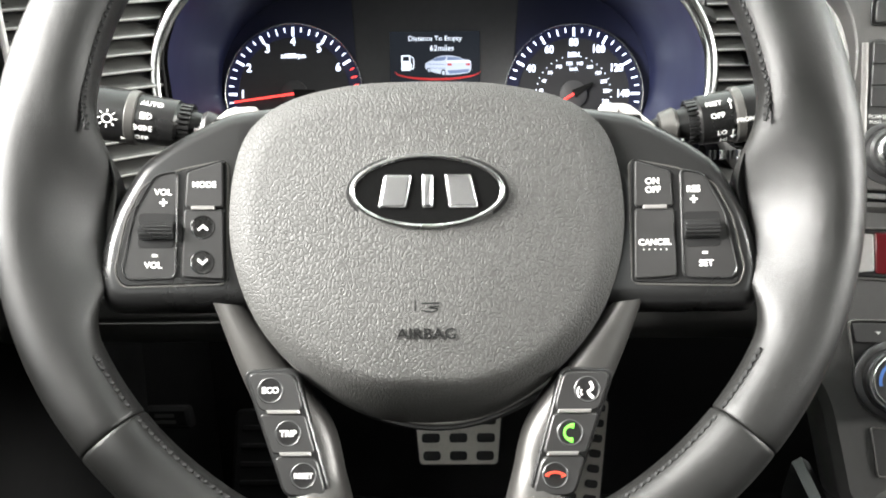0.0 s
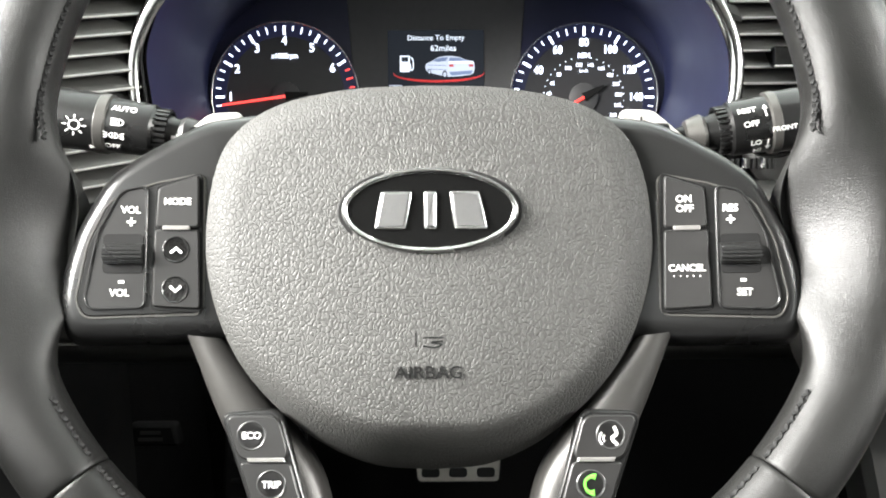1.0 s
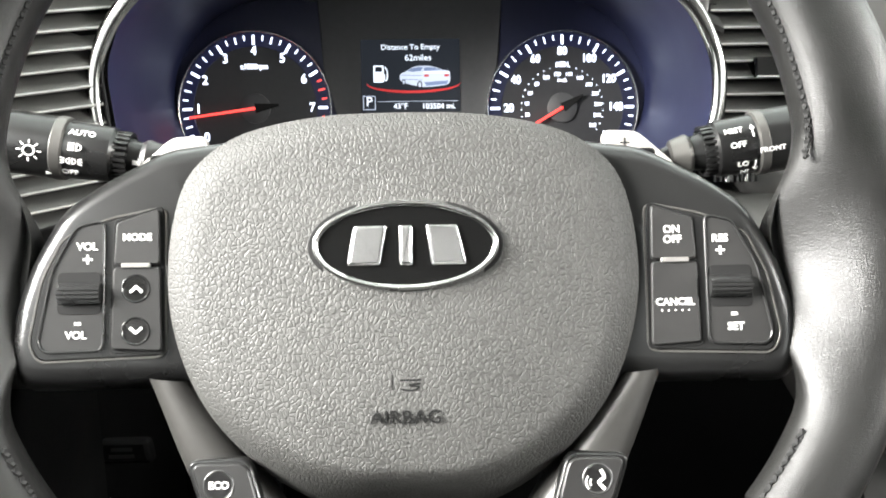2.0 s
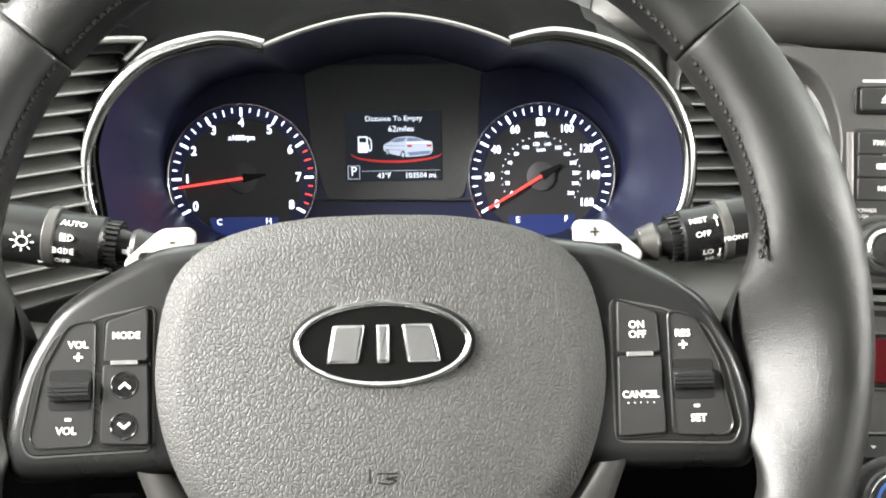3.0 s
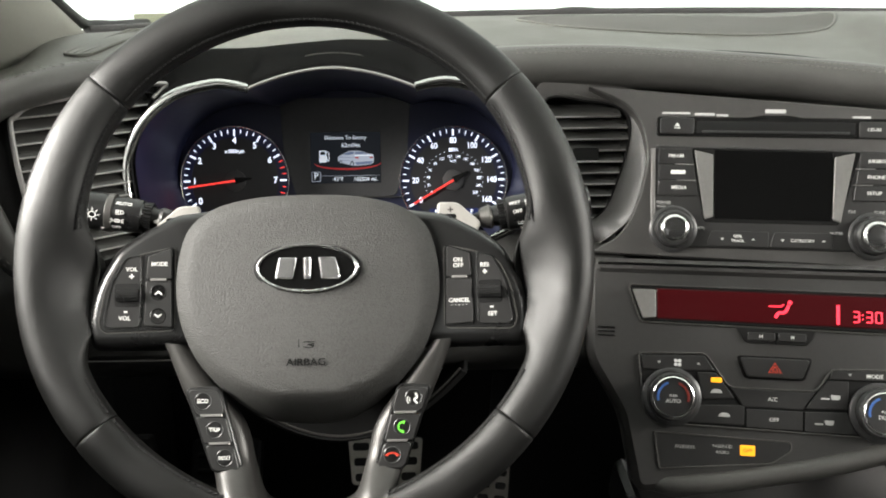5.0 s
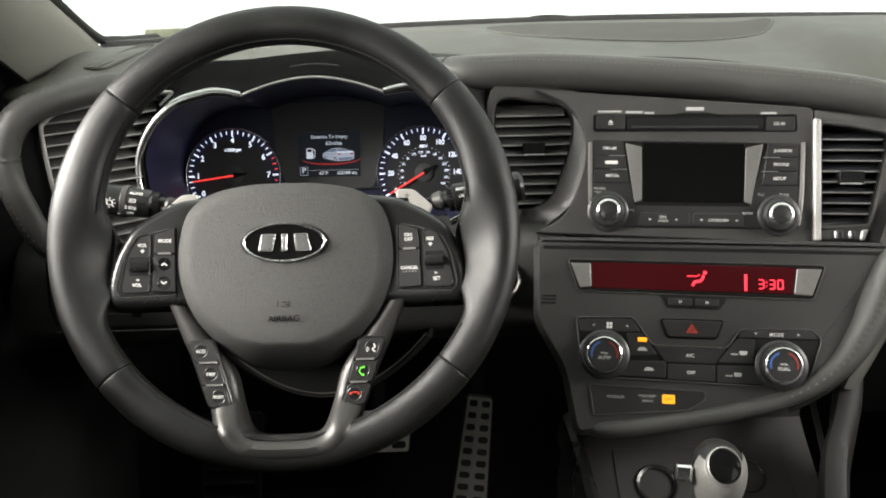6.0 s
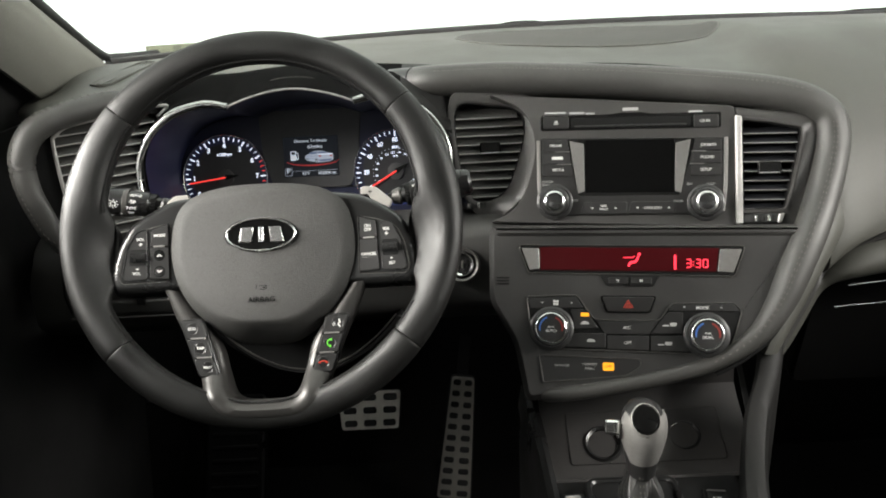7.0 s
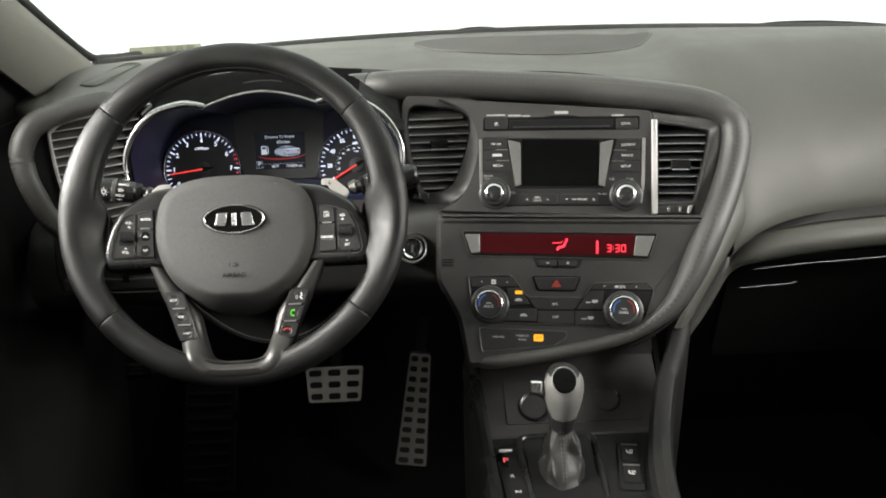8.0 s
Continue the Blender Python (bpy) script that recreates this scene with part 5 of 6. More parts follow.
def vent(name, m, opening, vs, label, tab=None, tilt=44, depth=0.0185, slat=None):
    ob = thing(name, m, label, "air vent", "dashboard air vents")
    line = [Vector(p) for p in opening]
    part("duct", slab(offset(line, -0.002), -0.045, -0.032, 0.001), DARK, ob)
    bm = bmesh.new()
    loft(bm, [at_h(offset(line, -0.0015), -0.044), at_h(offset(line, -0.0005), 0.0)], around=True)
    part("duct_wall", thick(bm, 0.001), DARK, ob)
    for v in vs:
        a, b = span(line, v)
        if b - a < 0.01:
            continue
        bm = bmesh.new()
        sweep([(a + 0.001, v, -0.010), (b - 0.001, v, -0.010)], [Vector((p.y, p.x)) for p in rounded([(-depth / 2, -0.0006), (depth / 2 - 0.001, -0.0011), (depth / 2, 0), (depth / 2 - 0.001, 0.0011), (-depth / 2, 0.0006)], 0.0005, 2)], bm=bm, up=(0, math.cos(radians(90 + tilt)), math.sin(radians(90 + tilt))))
        part("slat", bm, slat or KNEE, ob)
        dv, dh = -math.sin(radians(tilt)) * depth / 2, math.cos(radians(tilt)) * depth / 2
        # silver strip stands for the sky's reflection on the rounded front edge
        part("slat_edge_glint", sweep([(a + 0.0012, v + dv, -0.010 + dh), (b - 0.0012, v + dv, -0.010 + dh)], ellipse(0.0009, 0.0009, 8)), SILVER, ob, "pale strip for the sky glint on the front edge")
        for x in (a + 0.004, b - 0.005):
            part("slat_clip", slab(rect(x, v - 0.0035, 0.004, 0.004, 0.0006, 2), -0.02, -0.006, 0.0004), DARK, ob)
    if tab:
        t = part("slide_tab", slab(rect(tab[0], tab[1], 0.024, 0.013, 0.002, 3), -0.012, 0.0022, 0.0012), GLOSS, ob, "dark slide tab with a bright edge")
        bm = bmesh.new()
        slab(rect(tab[0], tab[1] - 0.006, 0.022, 0.0012, 0.0004, 2), 0.0, 0.0030, 0.0003, bm)
        part("tab_edge", bm, BADGE, t)
    return ob, line


def roller(ob, x, y, w, n=9):
    bm = bmesh.new()
    for k in range(n):
        slab(rect(x - w / 2 + w * (k + 0.5) / n, y, w / n * 0.55, 0.0064, 0.0004, 2), -0.004, 0.0012 + 0.0014 * math.sin(math.pi * (k + 0.5) / n), 0.0003, bm)
    drum = part("thumbwheel", bm, PLASTIC, ob, "ribbed dark thumbwheel")
    for s in (-1, 1):
        part("thumbwheel_edge", slab(rect(x + s * w * 0.20, y, w * 0.10, 0.0070, 0.0006, 2), -0.003, 0.0034, 0.0008), RINGSILVER, drum, "bright edge")
    return drum


# centre vent beside the cluster
VC = basis((0.21, 0.255, 0.68), 0, 15)
vc_open = [Vector((q.x, q.y)) for q in spline([(-0.022, 0.040, 0), (0.020, 0.041, 0), (0.050, 0.034, 0), (0.0575, 0.012, 0), (0.046, -0.030, 0), (0.028, -0.063, 0), (-0.006, -0.068, 0), (-0.020, -0.030, 0)], 6, True)]
vc, line = vent("centre_air_vent", VC, vc_open, [0.0335 - 0.0103 * k for k in range(10)], "black slatted centre air vent in a dark rounded surround", (0.0160, -0.0080))
outer_line = [Vector((q.x, q.y)) for q in spline([(-0.028, 0.055, 0), (0.030, 0.056, 0), (0.070, 0.047, 0), (0.0800, 0.016, 0), (0.067, -0.036, 0), (0.046, -0.074, 0), (0.006, -0.094, 0), (-0.026, -0.040, 0)], 6, True)]


def surround(ob, outer, inner, hs, mat, label="", proud=0.0):
    """A moulded ring between two outlines of equal count."""
    rows = []
    for f, h in hs:
        rows.append([Vector((a.x + (b.x - a.x) * f, a.y + (b.y - a.y) * f, h + (1 - f) ** 1.5 * proud * soft(a.x, 0.015, 0.060) * soft(-a.y, -0.048, -0.015))) for a, b in zip(outer, inner)])
    bm = bmesh.new()
    loft(bm, rows, around=True)
    return part("surround", bm, mat, ob, label, angle=50)


ring = surround(vc, outer_line, line, ((0, -0.03), (0, -0.002), (0.06, 0.0), (0.45, 0.0012), (0.92, 0.0), (1.0, -0.004)), RADIOPLATE, "dark moulded surround", 0.026)
for f, h, r in ((0.06, 0.0006, 0.0008), (0.80, 0.0002, 0.0006)):
    part("surround_line", sweep([Vector((a.x + (b.x - a.x) * f, a.y + (b.y - a.y) * f, h + (1 - f) ** 1.5 * 0.026 * soft(a.x, 0.015, 0.060) * soft(-a.y, -0.048, -0.015))) for a, b in list(zip(outer_line, line))[4:34]], ellipse(r, r, 8)), SHADOWSILVER, vc, "thin pale line round the vent")
roller(vc, -0.007, -0.0755, 0.03)
bm = bmesh.new()
sweep([(0.0185 + 0.0035 * math.cos(q), -0.0785 + 0.0035 * math.sin(q), 0.0012) for q in np.linspace(0.8, 5.6, 14)], rect(0, 0, 0.0006, 0.0004, 0.0001, 2), bm=bm)
part("vent_symbol", bm, GREY, vc)

# outer vent by the driver's door
VL = basis((-0.215, 0.170, 0.68), -40, 12)
vl_open = rounded([(-0.034, 0.050), (-0.018, 0.060), (0.090, 0.058), (0.073, 0.033), (0.057, 0.004), (0.053, -0.075), (-0.010, -0.078), (-0.028, -0.05), (-0.034, -0.012)], 0.008, 5)
vl, line = vent("outer_air_vent", VL, vl_open, [0.054 - 0.0105 * k for k in range(13)], "black slatted outer air vent edged with a thin silver line")
part("silver_line", sweep(spline([(0.086, 0.052, 0.001), (0.0945, 0.058, 0.001), (0.100, 0.0625, 0.001), (0.0965, 0.0640, 0.001), (0.070, 0.0650, 0.001), (0.020, 0.0600, 0.003), (-0.017, 0.0560, 0.004), (-0.030, 0.0485, 0.004), (-0.035, 0.040, 0.004), (-0.035, -0.012, 0.004), (-0.029, -0.05, 0.003)], 5), ellipse(0.0022, 0.0022, 8)), SILVER, vl, "thin silver line")
wide = rounded([(-0.060, 0.058), (-0.030, 0.082), (0.100, 0.074), (0.077, 0.035), (0.060, 0.004), (0.056, -0.10), (-0.020, -0.105), (-0.050, -0.07), (-0.060, -0.012)], 0.012, 5)
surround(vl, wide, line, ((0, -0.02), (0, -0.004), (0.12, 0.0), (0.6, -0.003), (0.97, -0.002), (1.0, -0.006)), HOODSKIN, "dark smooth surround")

# ---- audio unit in the centre panel ----
ST = basis((0.38, 0.197, 0.658), 9, 19)
audio = thing("car_radio", ST, "black car radio with an unlit screen and two chrome knobs", "car radio")
plate = part("faceplate", slab(rounded([(0.100, 0.064), (0.1150, 0.062), (0.1150, -0.0732), (-0.157, -0.0660)], 0.006, 4)[3:-3] + [Vector((p.x, p.y)) for p in spline([(-0.157, -0.0660, 0), (-0.127, -0.046, 0), (-0.1105, -0.004, 0), (-0.1085, 0.030, 0), (-0.122, 0.062, 0), (-0.160, 0.082, 0)], 5)], -0.03, -0.0015, 0.0014), RADIOPLATE, audio, "graphite grey faceplate")
deck = part("cd_deck", slab(rect(0.0, 0.0470, 0.2000, 0.0175, 0.003, 4), -0.004, -0.0004, 0.0006), GLOSS, audio, "gloss black disc slot panel")
part("eject_key", slab(rect(-0.0825, 0.0474, 0.0290, 0.0140, 0.002, 3), -0.002, 0.0008, 0.0005), BUTTON, deck)
part("disc_in_key", slab(rect(0.0838, 0.0455, 0.0270, 0.0140, 0.002, 3), -0.002, 0.0008, 0.0005), BUTTON, deck)
part("disc_slot", slab(rect(0.0005, 0.0462, 0.1330, 0.0110, 0.0015, 3), -0.002, 0.0003, 0.0002), DARK, deck)
part("slot_lip", slab(rect(0.0005, 0.0425, 0.1240, 0.0020, 0.0008, 2), -0.002, 0.0010, 0.0004), PLASTIC, deck)
bm = bmesh.new()
slab([Vector((-0.0825 - 0.0026, 0.0468)), Vector((-0.0825 + 0.0026, 0.0468)), Vector((-0.0825, 0.0500))], 0.0004, 0.0010, 0.0001, bm)
slab(rect(-0.0825, 0.0455, 0.0052, 0.0009, 0.0001, 2), 0.0004, 0.0010, 0.0001, bm)
part("eject_symbol", bm, WHITE, deck)
letters("key_lettering", [("CD-IN", 0.0822, 0.0456)], WHITE, deck, size=0.0040, h=0.0010, fat=0.00003)
bars("maker_mark", [(-0.0835, 0.0588, 0.024, 0.0018), (-0.0590, 0.0580, 0.017, 0.0022), (-0.0440, 0.0572, 0.010, 0.0018), (0.0010, 0.0612, 0.0175, 0.0034), (0.0725, 0.0566, 0.0150, 0.0021)], GREY, audio, -0.0012)
part("deck_hump", slab(rounded([(-0.030, 0.0545), (-0.010, 0.0575), (0.014, 0.0575), (0.032, 0.0540)], 0.003, 3), -0.003, -0.0003, 0.0004), GLOSS, audio)
body = rounded([(-0.1015, 0.0300), (0.1045, 0.0270), (0.1035, -0.0590), (-0.1010, -0.0590)], 0.006, 5)
panel = part("control_panel", slab(body, -0.006, 0.0005, 0.0010), BUTTON, audio, "black control panel")
for s, x0 in ((-1, -0.1028), (1, 0.1052)):
    part("bright_edge", sweep(spline([(x0, 0.027, 0.0006), (x0 - 0.0005 * s, 0.0, 0.0010), (x0 - 0.0012 * s, -0.03, 0.0006), (x0 - 0.004 * s, -0.055, 0.0)], 4), ellipse(0.0021, 0.0014, 8)), SILVER, panel, "satin silver edge")
part("screen_recess", slab(rounded([(-0.070, 0.0280), (0.072, 0.0265), (0.055, -0.0370), (-0.058, -0.0370)], 0.003, 3), -0.001, 0.0008, 0.0003), GLOSS, panel)
part("screen", slab(rounded([(-0.0500, 0.0265), (0.0488, 0.0255), (0.0478, -0.0335), (-0.0488, -0.0335)], 0.001, 2), 0.0002, 0.0014, 0.0003), SCREEN, panel, "unlit glossy screen")
for s in (-1, 1):
    w = [(-0.0675, 0.0262), (-0.0512, 0.0222), (-0.0502, -0.0320), (-0.0575, -0.0345)] if s < 0 else [(0.0670, 0.0255), (0.0502, 0.0215), (0.0492, -0.0325), (0.0560, -0.0350)]
    part("silver_wing", slab(rounded(w, 0.001, 2), 0.0, 0.0022, 0.0008), WING, panel, "slanting grey wing")
for k in range(3):
    for s in (-1, 1):
        y1, y0 = 0.0270 - 0.0140 * k, 0.0270 - 0.0140 * k - 0.0132
        q = [(0.0700 + 0.0035 * (2 - k) * 0 - 0.002 * k, y0), (0.1000, y0), (0.1000, y1), (0.0715 - 0.002 * k, y1)]
        dx = 0.0 if s > 0 else 0.0020
        pts = [Vector(((x - dx) * s, y - (0.0015 if s > 0 else 0))) for x, y in q]
        part("preset_key", slab(rounded([(p.x, p.y) for p in pts], 0.0008, 2), -0.001, 0.0016, 0.0005), BUTTON, panel)
        if k:
            bm = bmesh.new()
            slab(rect((0.0775 - 0.002 * k) * s, y1 + 0.0004 - (0.0015 if s > 0 else 0), 0.016, 0.0008, 0.0002, 2), 0.0, 0.0020, 0.0002, bm)
            part("key_glint", bm, SILVER, panel)
letters("key_lettering", [("FM/AM", -0.0830, 0.0206), ("MEDIA", -0.0800, -0.0072)], WHITE, panel, size=0.0044, h=0.0018, fat=0.00005)
bars("key_mark", [(-0.0810, 0.0064, 0.0125, 0.0034)], WHITE, panel, 0.0018)
letters("key_lettering", [("JUKEBOX", 0.0860, 0.0186, 0.0040), ("PHONE", 0.0845, 0.0048), ("SETUP", 0.0830, -0.0090)], WHITE, panel, size=0.0044, h=0.0018, fat=0.00005)
letters("panel_lettering", [("POWER", -0.0925, -0.0205), ("PUSH", -0.0945, -0.0240, 0.0030), ("VOL", -0.0605, -0.0420), ("FILE", 0.0655, -0.0250), ("TUNE", 0.0880, -0.0252), ("ENTER", 0.0530, -0.0440)], GREY, panel, size=0.0036, h=0.0007)
for x, y in ((-0.0840, -0.0435), (0.0828, -0.0456)):
    m = Matrix.Translation((x, y, 0))
    k = part("knob", lathe([(0.0205, -0.001), (0.0205, 0.0015), (0.0185, 0.003), (0.0165, 0.003), (0.0160, 0.0112), (0.0140, 0.0134), (0.0120, 0.0136)], 40, m=m), PLASTIC, panel, "black turning knob")
    part("knob_ring", lathe([(0.0124, 0.0134), (0.0118, 0.0146), (0.0110, 0.0154), (0.0096, 0.0159), (0.0090, 0.0151), (0.0088, 0.0130)], 40, m=m), RINGSILVER, k, "chrome ring")
    part("knob_cap", lathe([(0.0089, 0.0140), (0.0085, 0.0150), (0.0050, 0.0158), (0.0002, 0.0160)], 32, m=m), KNOBCAP, k, "dark polished cap")
for x in (-0.0292, 0.0237):
    part("track_key", slab(rounded([(x - 0.0262, -0.0575), (x + 0.0262, -0.0575), (x + 0.0262, -0.0440), (x - 0.0222, -0.0440)], 0.002, 3), -0.001, 0.0014, 0.0005), BUTTON, panel)
letters("key_lettering", [("SEEK", -0.0290, -0.0485, 0.0034), ("TRACK", -0.0290, -0.0525, 0.0034), ("CATEGORY", 0.0250, -0.0512, 0.0038)], WHITE, panel, h=0.0016, fat=0.00003)
for x, up in ((-0.0420, -1), (-0.0160, 1), (0.0085, -1), (0.0425, 1)):
    part("key_arrow", slab([Vector((x - 0.0016, -0.0510 - 0.0007 * up)), Vector((x + 0.0016, -0.0510 - 0.0007 * up)), Vector((x, -0.0510 + 0.0011 * up))], 0.0010, 0.0017, 0.0001), WHITE, panel)

# right centre vent
vr_open = rounded([(0.1225, 0.0455), (0.1500, 0.0425), (0.1840, 0.0355), (0.1830, 0.020), (0.1660, -0.0520), (0.1235, -0.0540)], 0.004, 4)
vr, line = vent("centre_air_vent", ST, vr_open, [0.0350 - 0.0105 * k for k in range(9)], "black slatted centre air vent with a bright silver bar", (0.1510, -0.0075), 36, 0.0150, VENTBLACK)
surround(vr, rounded([(0.1152, 0.062), (0.1500, 0.0570), (0.2080, 0.052), (0.2040, 0.020), (0.1850, -0.0745), (0.1152, -0.0732)], 0.004, 4), line, ((0, -0.03), (0, -0.010), (0.10, -0.004), (0.28, -0.0015), (0.72, -0.0015), (0.82, 0.0012), (0.94, 0.0012), (1, -0.002)), RADIOPLATE)
part("silver_bar", slab(rounded([(0.1144, 0.0510), (0.1216, 0.0500), (0.1226, -0.0700), (0.1154, -0.0700)], 0.002, 3), -0.006, 0.0040, 0.0015), BARSILVER, vr, "bright satin silver bar")
part("silver_foot", slab(rounded([(0.1222, -0.0595), (0.1660, -0.0580), (0.1620, -0.0690), (0.1222, -0.0690)], 0.002, 3), -0.006, 0.0014, 0.0008), PLASTIC, vr)
roller(vr, 0.1430, -0.0640, 0.034)
part("silver_end", slab(rounded([(0.1600, -0.0590), (0.1668, -0.0580), (0.1630, -0.0690), (0.1585, -0.0690)], 0.0015, 3), -0.004, 0.0035, 0.001), BARSILVER, vr)

# ---- climate panel ----
CM = basis((0.37, 0.107, 0.508), 9.5, 25)
clim = thing("climate_control", CM, "graphite climate panel with a red display and two dials", "climate control")
face = part("panel_body", slab(rounded([(-0.162, 0.098), (0.180, 0.098), (0.173, 0.075), (0.138, 0.000), (0.112, -0.030), (0.075, -0.052), (0.00, -0.072), (-0.118, -0.095), (-0.132, -0.03), (-0.160, 0.015)], 0.012, 5), -0.05, -0.0012, 0.006), PLATE, clim, "graphite grey lower panel")
part("display_line", band(rounded([(-0.1285, 0.0790), (0.1168, 0.0780), (0.1052, 0.0437), (-0.1173, 0.0465)], 0.005, 4), 0.0012, -0.003, 0.0005, 0.0004), SHADOWSILVER, clim, "thin grey line")
part("display_frame", slab(rounded([(-0.1270, 0.0775), (0.1150, 0.0765), (0.1040, 0.0452), (-0.1160, 0.0480)], 0.004, 4), -0.003, 0.0002, 0.0008), GLOSS, clim)
glassbit = part("red_display", slab(rounded([(-0.1040, 0.0755), (0.0880, 0.0745), (0.0850, 0.0490), (-0.1030, 0.0505)], 0.001, 2), -0.001, 0.0012, 0.0005), REDGLASS, clim, "dark red display glass")
for pts in ([(-0.1245, 0.0745), (-0.1050, 0.0745), (-0.1040, 0.0515), (-0.1150, 0.0500)], [(0.0890, 0.0735), (0.1120, 0.0735), (0.1030, 0.0480), (0.0862, 0.0490)]):
    part("silver_end", slab(rounded(pts, 0.0015, 3), -0.001, 0.0016, 0.0006), SILVER, clim, "satin silver end piece")
part("upper_step", slab(rounded([(-0.160, 0.1010), (0.178, 0.1010), (0.174, 0.0850), (-0.156, 0.0850)], 0.006, 4), -0.006, 0.0016, 0.0065), PLATE, clim, "rounded shelf above the display")
H = 0.0013
bm = bmesh.new()
sweep(spline([(0.0030, 0.0655, H), (0.0012, 0.0610, H), (-0.0012, 0.0590, H), (-0.0052, 0.0585, H), (-0.0075, 0.0545, H)], 4), rect(0, 0, 0.0026, 0.0004, 0.0002, 2), bm=bm)
slab(disc(0.0040, 0.0675, 0.0018, 14), H - 0.0002, H + 0.0002, 0.0001, bm)
sweep([(-0.0130, 0.0640, H), (-0.0030, 0.0640, H), (-0.0010, 0.0660, H)], rect(0, 0, 0.0012, 0.0004, 0.0002, 2), bm=bm)
part("airflow_symbol", bm, REDLED, glassbit)
part("display_bar", slab(rect(0.0420, 0.0590, 0.0026, 0.0160, 0.0003, 2), H - 0.0004, H + 0.0002, 0.0001), REDLED, glassbit)
SEG = {"3": "abgcd", "0": "abcdef"}


def digit(bm, ch, x, y, w, h):
    """A seven-segment figure."""
    t = 0.0013
    where = {"a": (0, h / 2, w, t), "g": (0, 0, w, t), "d": (0, -h / 2, w, t), "b": (w / 2, h / 4, t, h / 2), "c": (w / 2, -h / 4, t, h / 2), "f": (-w / 2, h / 4, t, h / 2), "e": (-w / 2, -h / 4, t, h / 2)}
    for k in SEG[ch]:
        a, b, c, d = where[k]
        slab(rect(x + a, y + b, c * 0.92, d * 0.92, 0.0003, 2), H - 0.0004, H + 0.0002, 0.0001, bm)


for ch, x in (("3", 0.0562), ("3", 0.0662), ("0", 0.0738)):
    bm = bmesh.new()
    digit(bm, ch, x, 0.0578, 0.0046, 0.0084)
    part("clock_figure", bm, REDLED, glassbit)
bm = bmesh.new()
for dy in (-0.0018, 0.0018):
    slab(disc(0.0612, 0.0578 + dy, 0.0007, 10), H - 0.0003, H + 0.0002, 0.0001, bm)
part("clock_colon", bm, REDLED, glassbit)
part("clock_key_bed", slab(rounded([(-0.0390, 0.0465), (0.0260, 0.0460), (0.0185, 0.0325), (-0.0310, 0.0330)], 0.003, 3), -0.003, 0.0, 0.0004), SATIN, clim)
for x, ch in ((-0.0190, "H"), (0.0060, "M")):
    k = part("clock_key", slab(rect(x, 0.0385, 0.0225, 0.0072, 0.002, 3), -0.001, 0.0014, 0.0005), BUTTON, clim)
    letters("key_lettering", [(ch, x, 0.0386)], WHITE, k, size=0.0042, h=0.0016, fat=0.00005)
part("hazard_bed", slab(rounded([(-0.0385, 0.0225), (0.0225, 0.0225), (0.0160, 0.0035), (-0.0320, 0.0035)], 0.004, 4), -0.003, 0.0002, 0.0004), GLOSS, clim)
hz = part("hazard_key", slab(rounded([(-0.0360, 0.0210), (0.0200, 0.0210), (0.0140, 0.0050), (-0.0300, 0.0050)], 0.003, 4), -0.001, 0.0018, 0.0008), BUTTON, clim, "hazard key with a red triangle")
for r in (0.0058, 0.0030):
    tri = [Vector((-0.0080 + r * 1.1 * math.cos(q), 0.0120 + r * math.sin(q))) for q in (math.pi / 2, math.pi * 7 / 6, math.pi * 11 / 6)]
    part("hazard_triangle", band(tri, 0.0007, 0.001, 0.0021, 0.0001), RED, hz)
# key field with two dials
field = rounded([(-0.1190, 0.0215), (-0.0630, 0.0235), (-0.0440, -0.0035), (0.0250, -0.0035), (0.0370, 0.0150), (0.1030, 0.0165), (0.1120, 0.0070), (0.0990, -0.0350), (0.0770, -0.0400), (-0.1020, -0.0365), (-0.1150, -0.0080)], 0.005, 4)
part("field_edge", band(field, 0.0012, -0.003, 0.0012, 0.0005), SHADOWSILVER, clim, "thin glossy edge")
part("key_field", slab(offset(field, 0.0014), -0.004, -0.0004, 0.0004), DARK, clim)
keys = [("fan_key", [(-0.1165, 0.0195), (-0.0645, 0.0212), (-0.0560, 0.0085), (-0.1140, 0.0075)]),
        ("recirculation_key", [(-0.0700, 0.0070), (-0.0550, 0.0072), (-0.0450, -0.0060), (-0.0400, -0.0130), (-0.0650, -0.0150)]),
        ("fresh_air_key", [(-0.0660, -0.0195), (-0.0320, -0.0185), (-0.0320, -0.0345), (-0.0760, -0.0345)]),
        ("cooling_key", [(-0.0430, -0.0050), (0.0240, -0.0050), (0.0140, -0.0195), (-0.0330, -0.0195)]),
        ("off_key", [(-0.0305, -0.0210), (0.0140, -0.0210), (0.0140, -0.0365), (-0.0305, -0.0360)]),
        ("demist_key", [(0.0260, -0.0050), (0.0340, 0.0050), (0.0500, 0.0050), (0.0490, -0.0180), (0.0160, -0.0185)]),
        ("rear_demist_key", [(0.0155, -0.0210), (0.0490, -0.0200), (0.0560, -0.0375), (0.0155, -0.0370)]),
        ("mode_key", [(0.0375, 0.0138), (0.1020, 0.0150), (0.1080, 0.0065), (0.0350, 0.0062)])]
made = {}
for name, pts in keys:
    made[name] = part(name, slab(rounded(pts, 0.0012, 2), -0.002, 0.0012, 0.0005), BUTTON, clim)
letters("key_lettering", [("A/C", -0.0095, -0.0125)], WHITE, made["cooling_key"], size=0.0046, h=0.0014, fat=0.00004)
letters("key_lettering", [("OFF", -0.0085, -0.0288)], WHITE, made["off_key"], size=0.0044, h=0.0014, fat=0.00004)
letters("key_lettering", [("MODE", 0.0700, 0.0098)], WHITE, made["mode_key"], size=0.0046, h=0.0014, fat=0.00005)
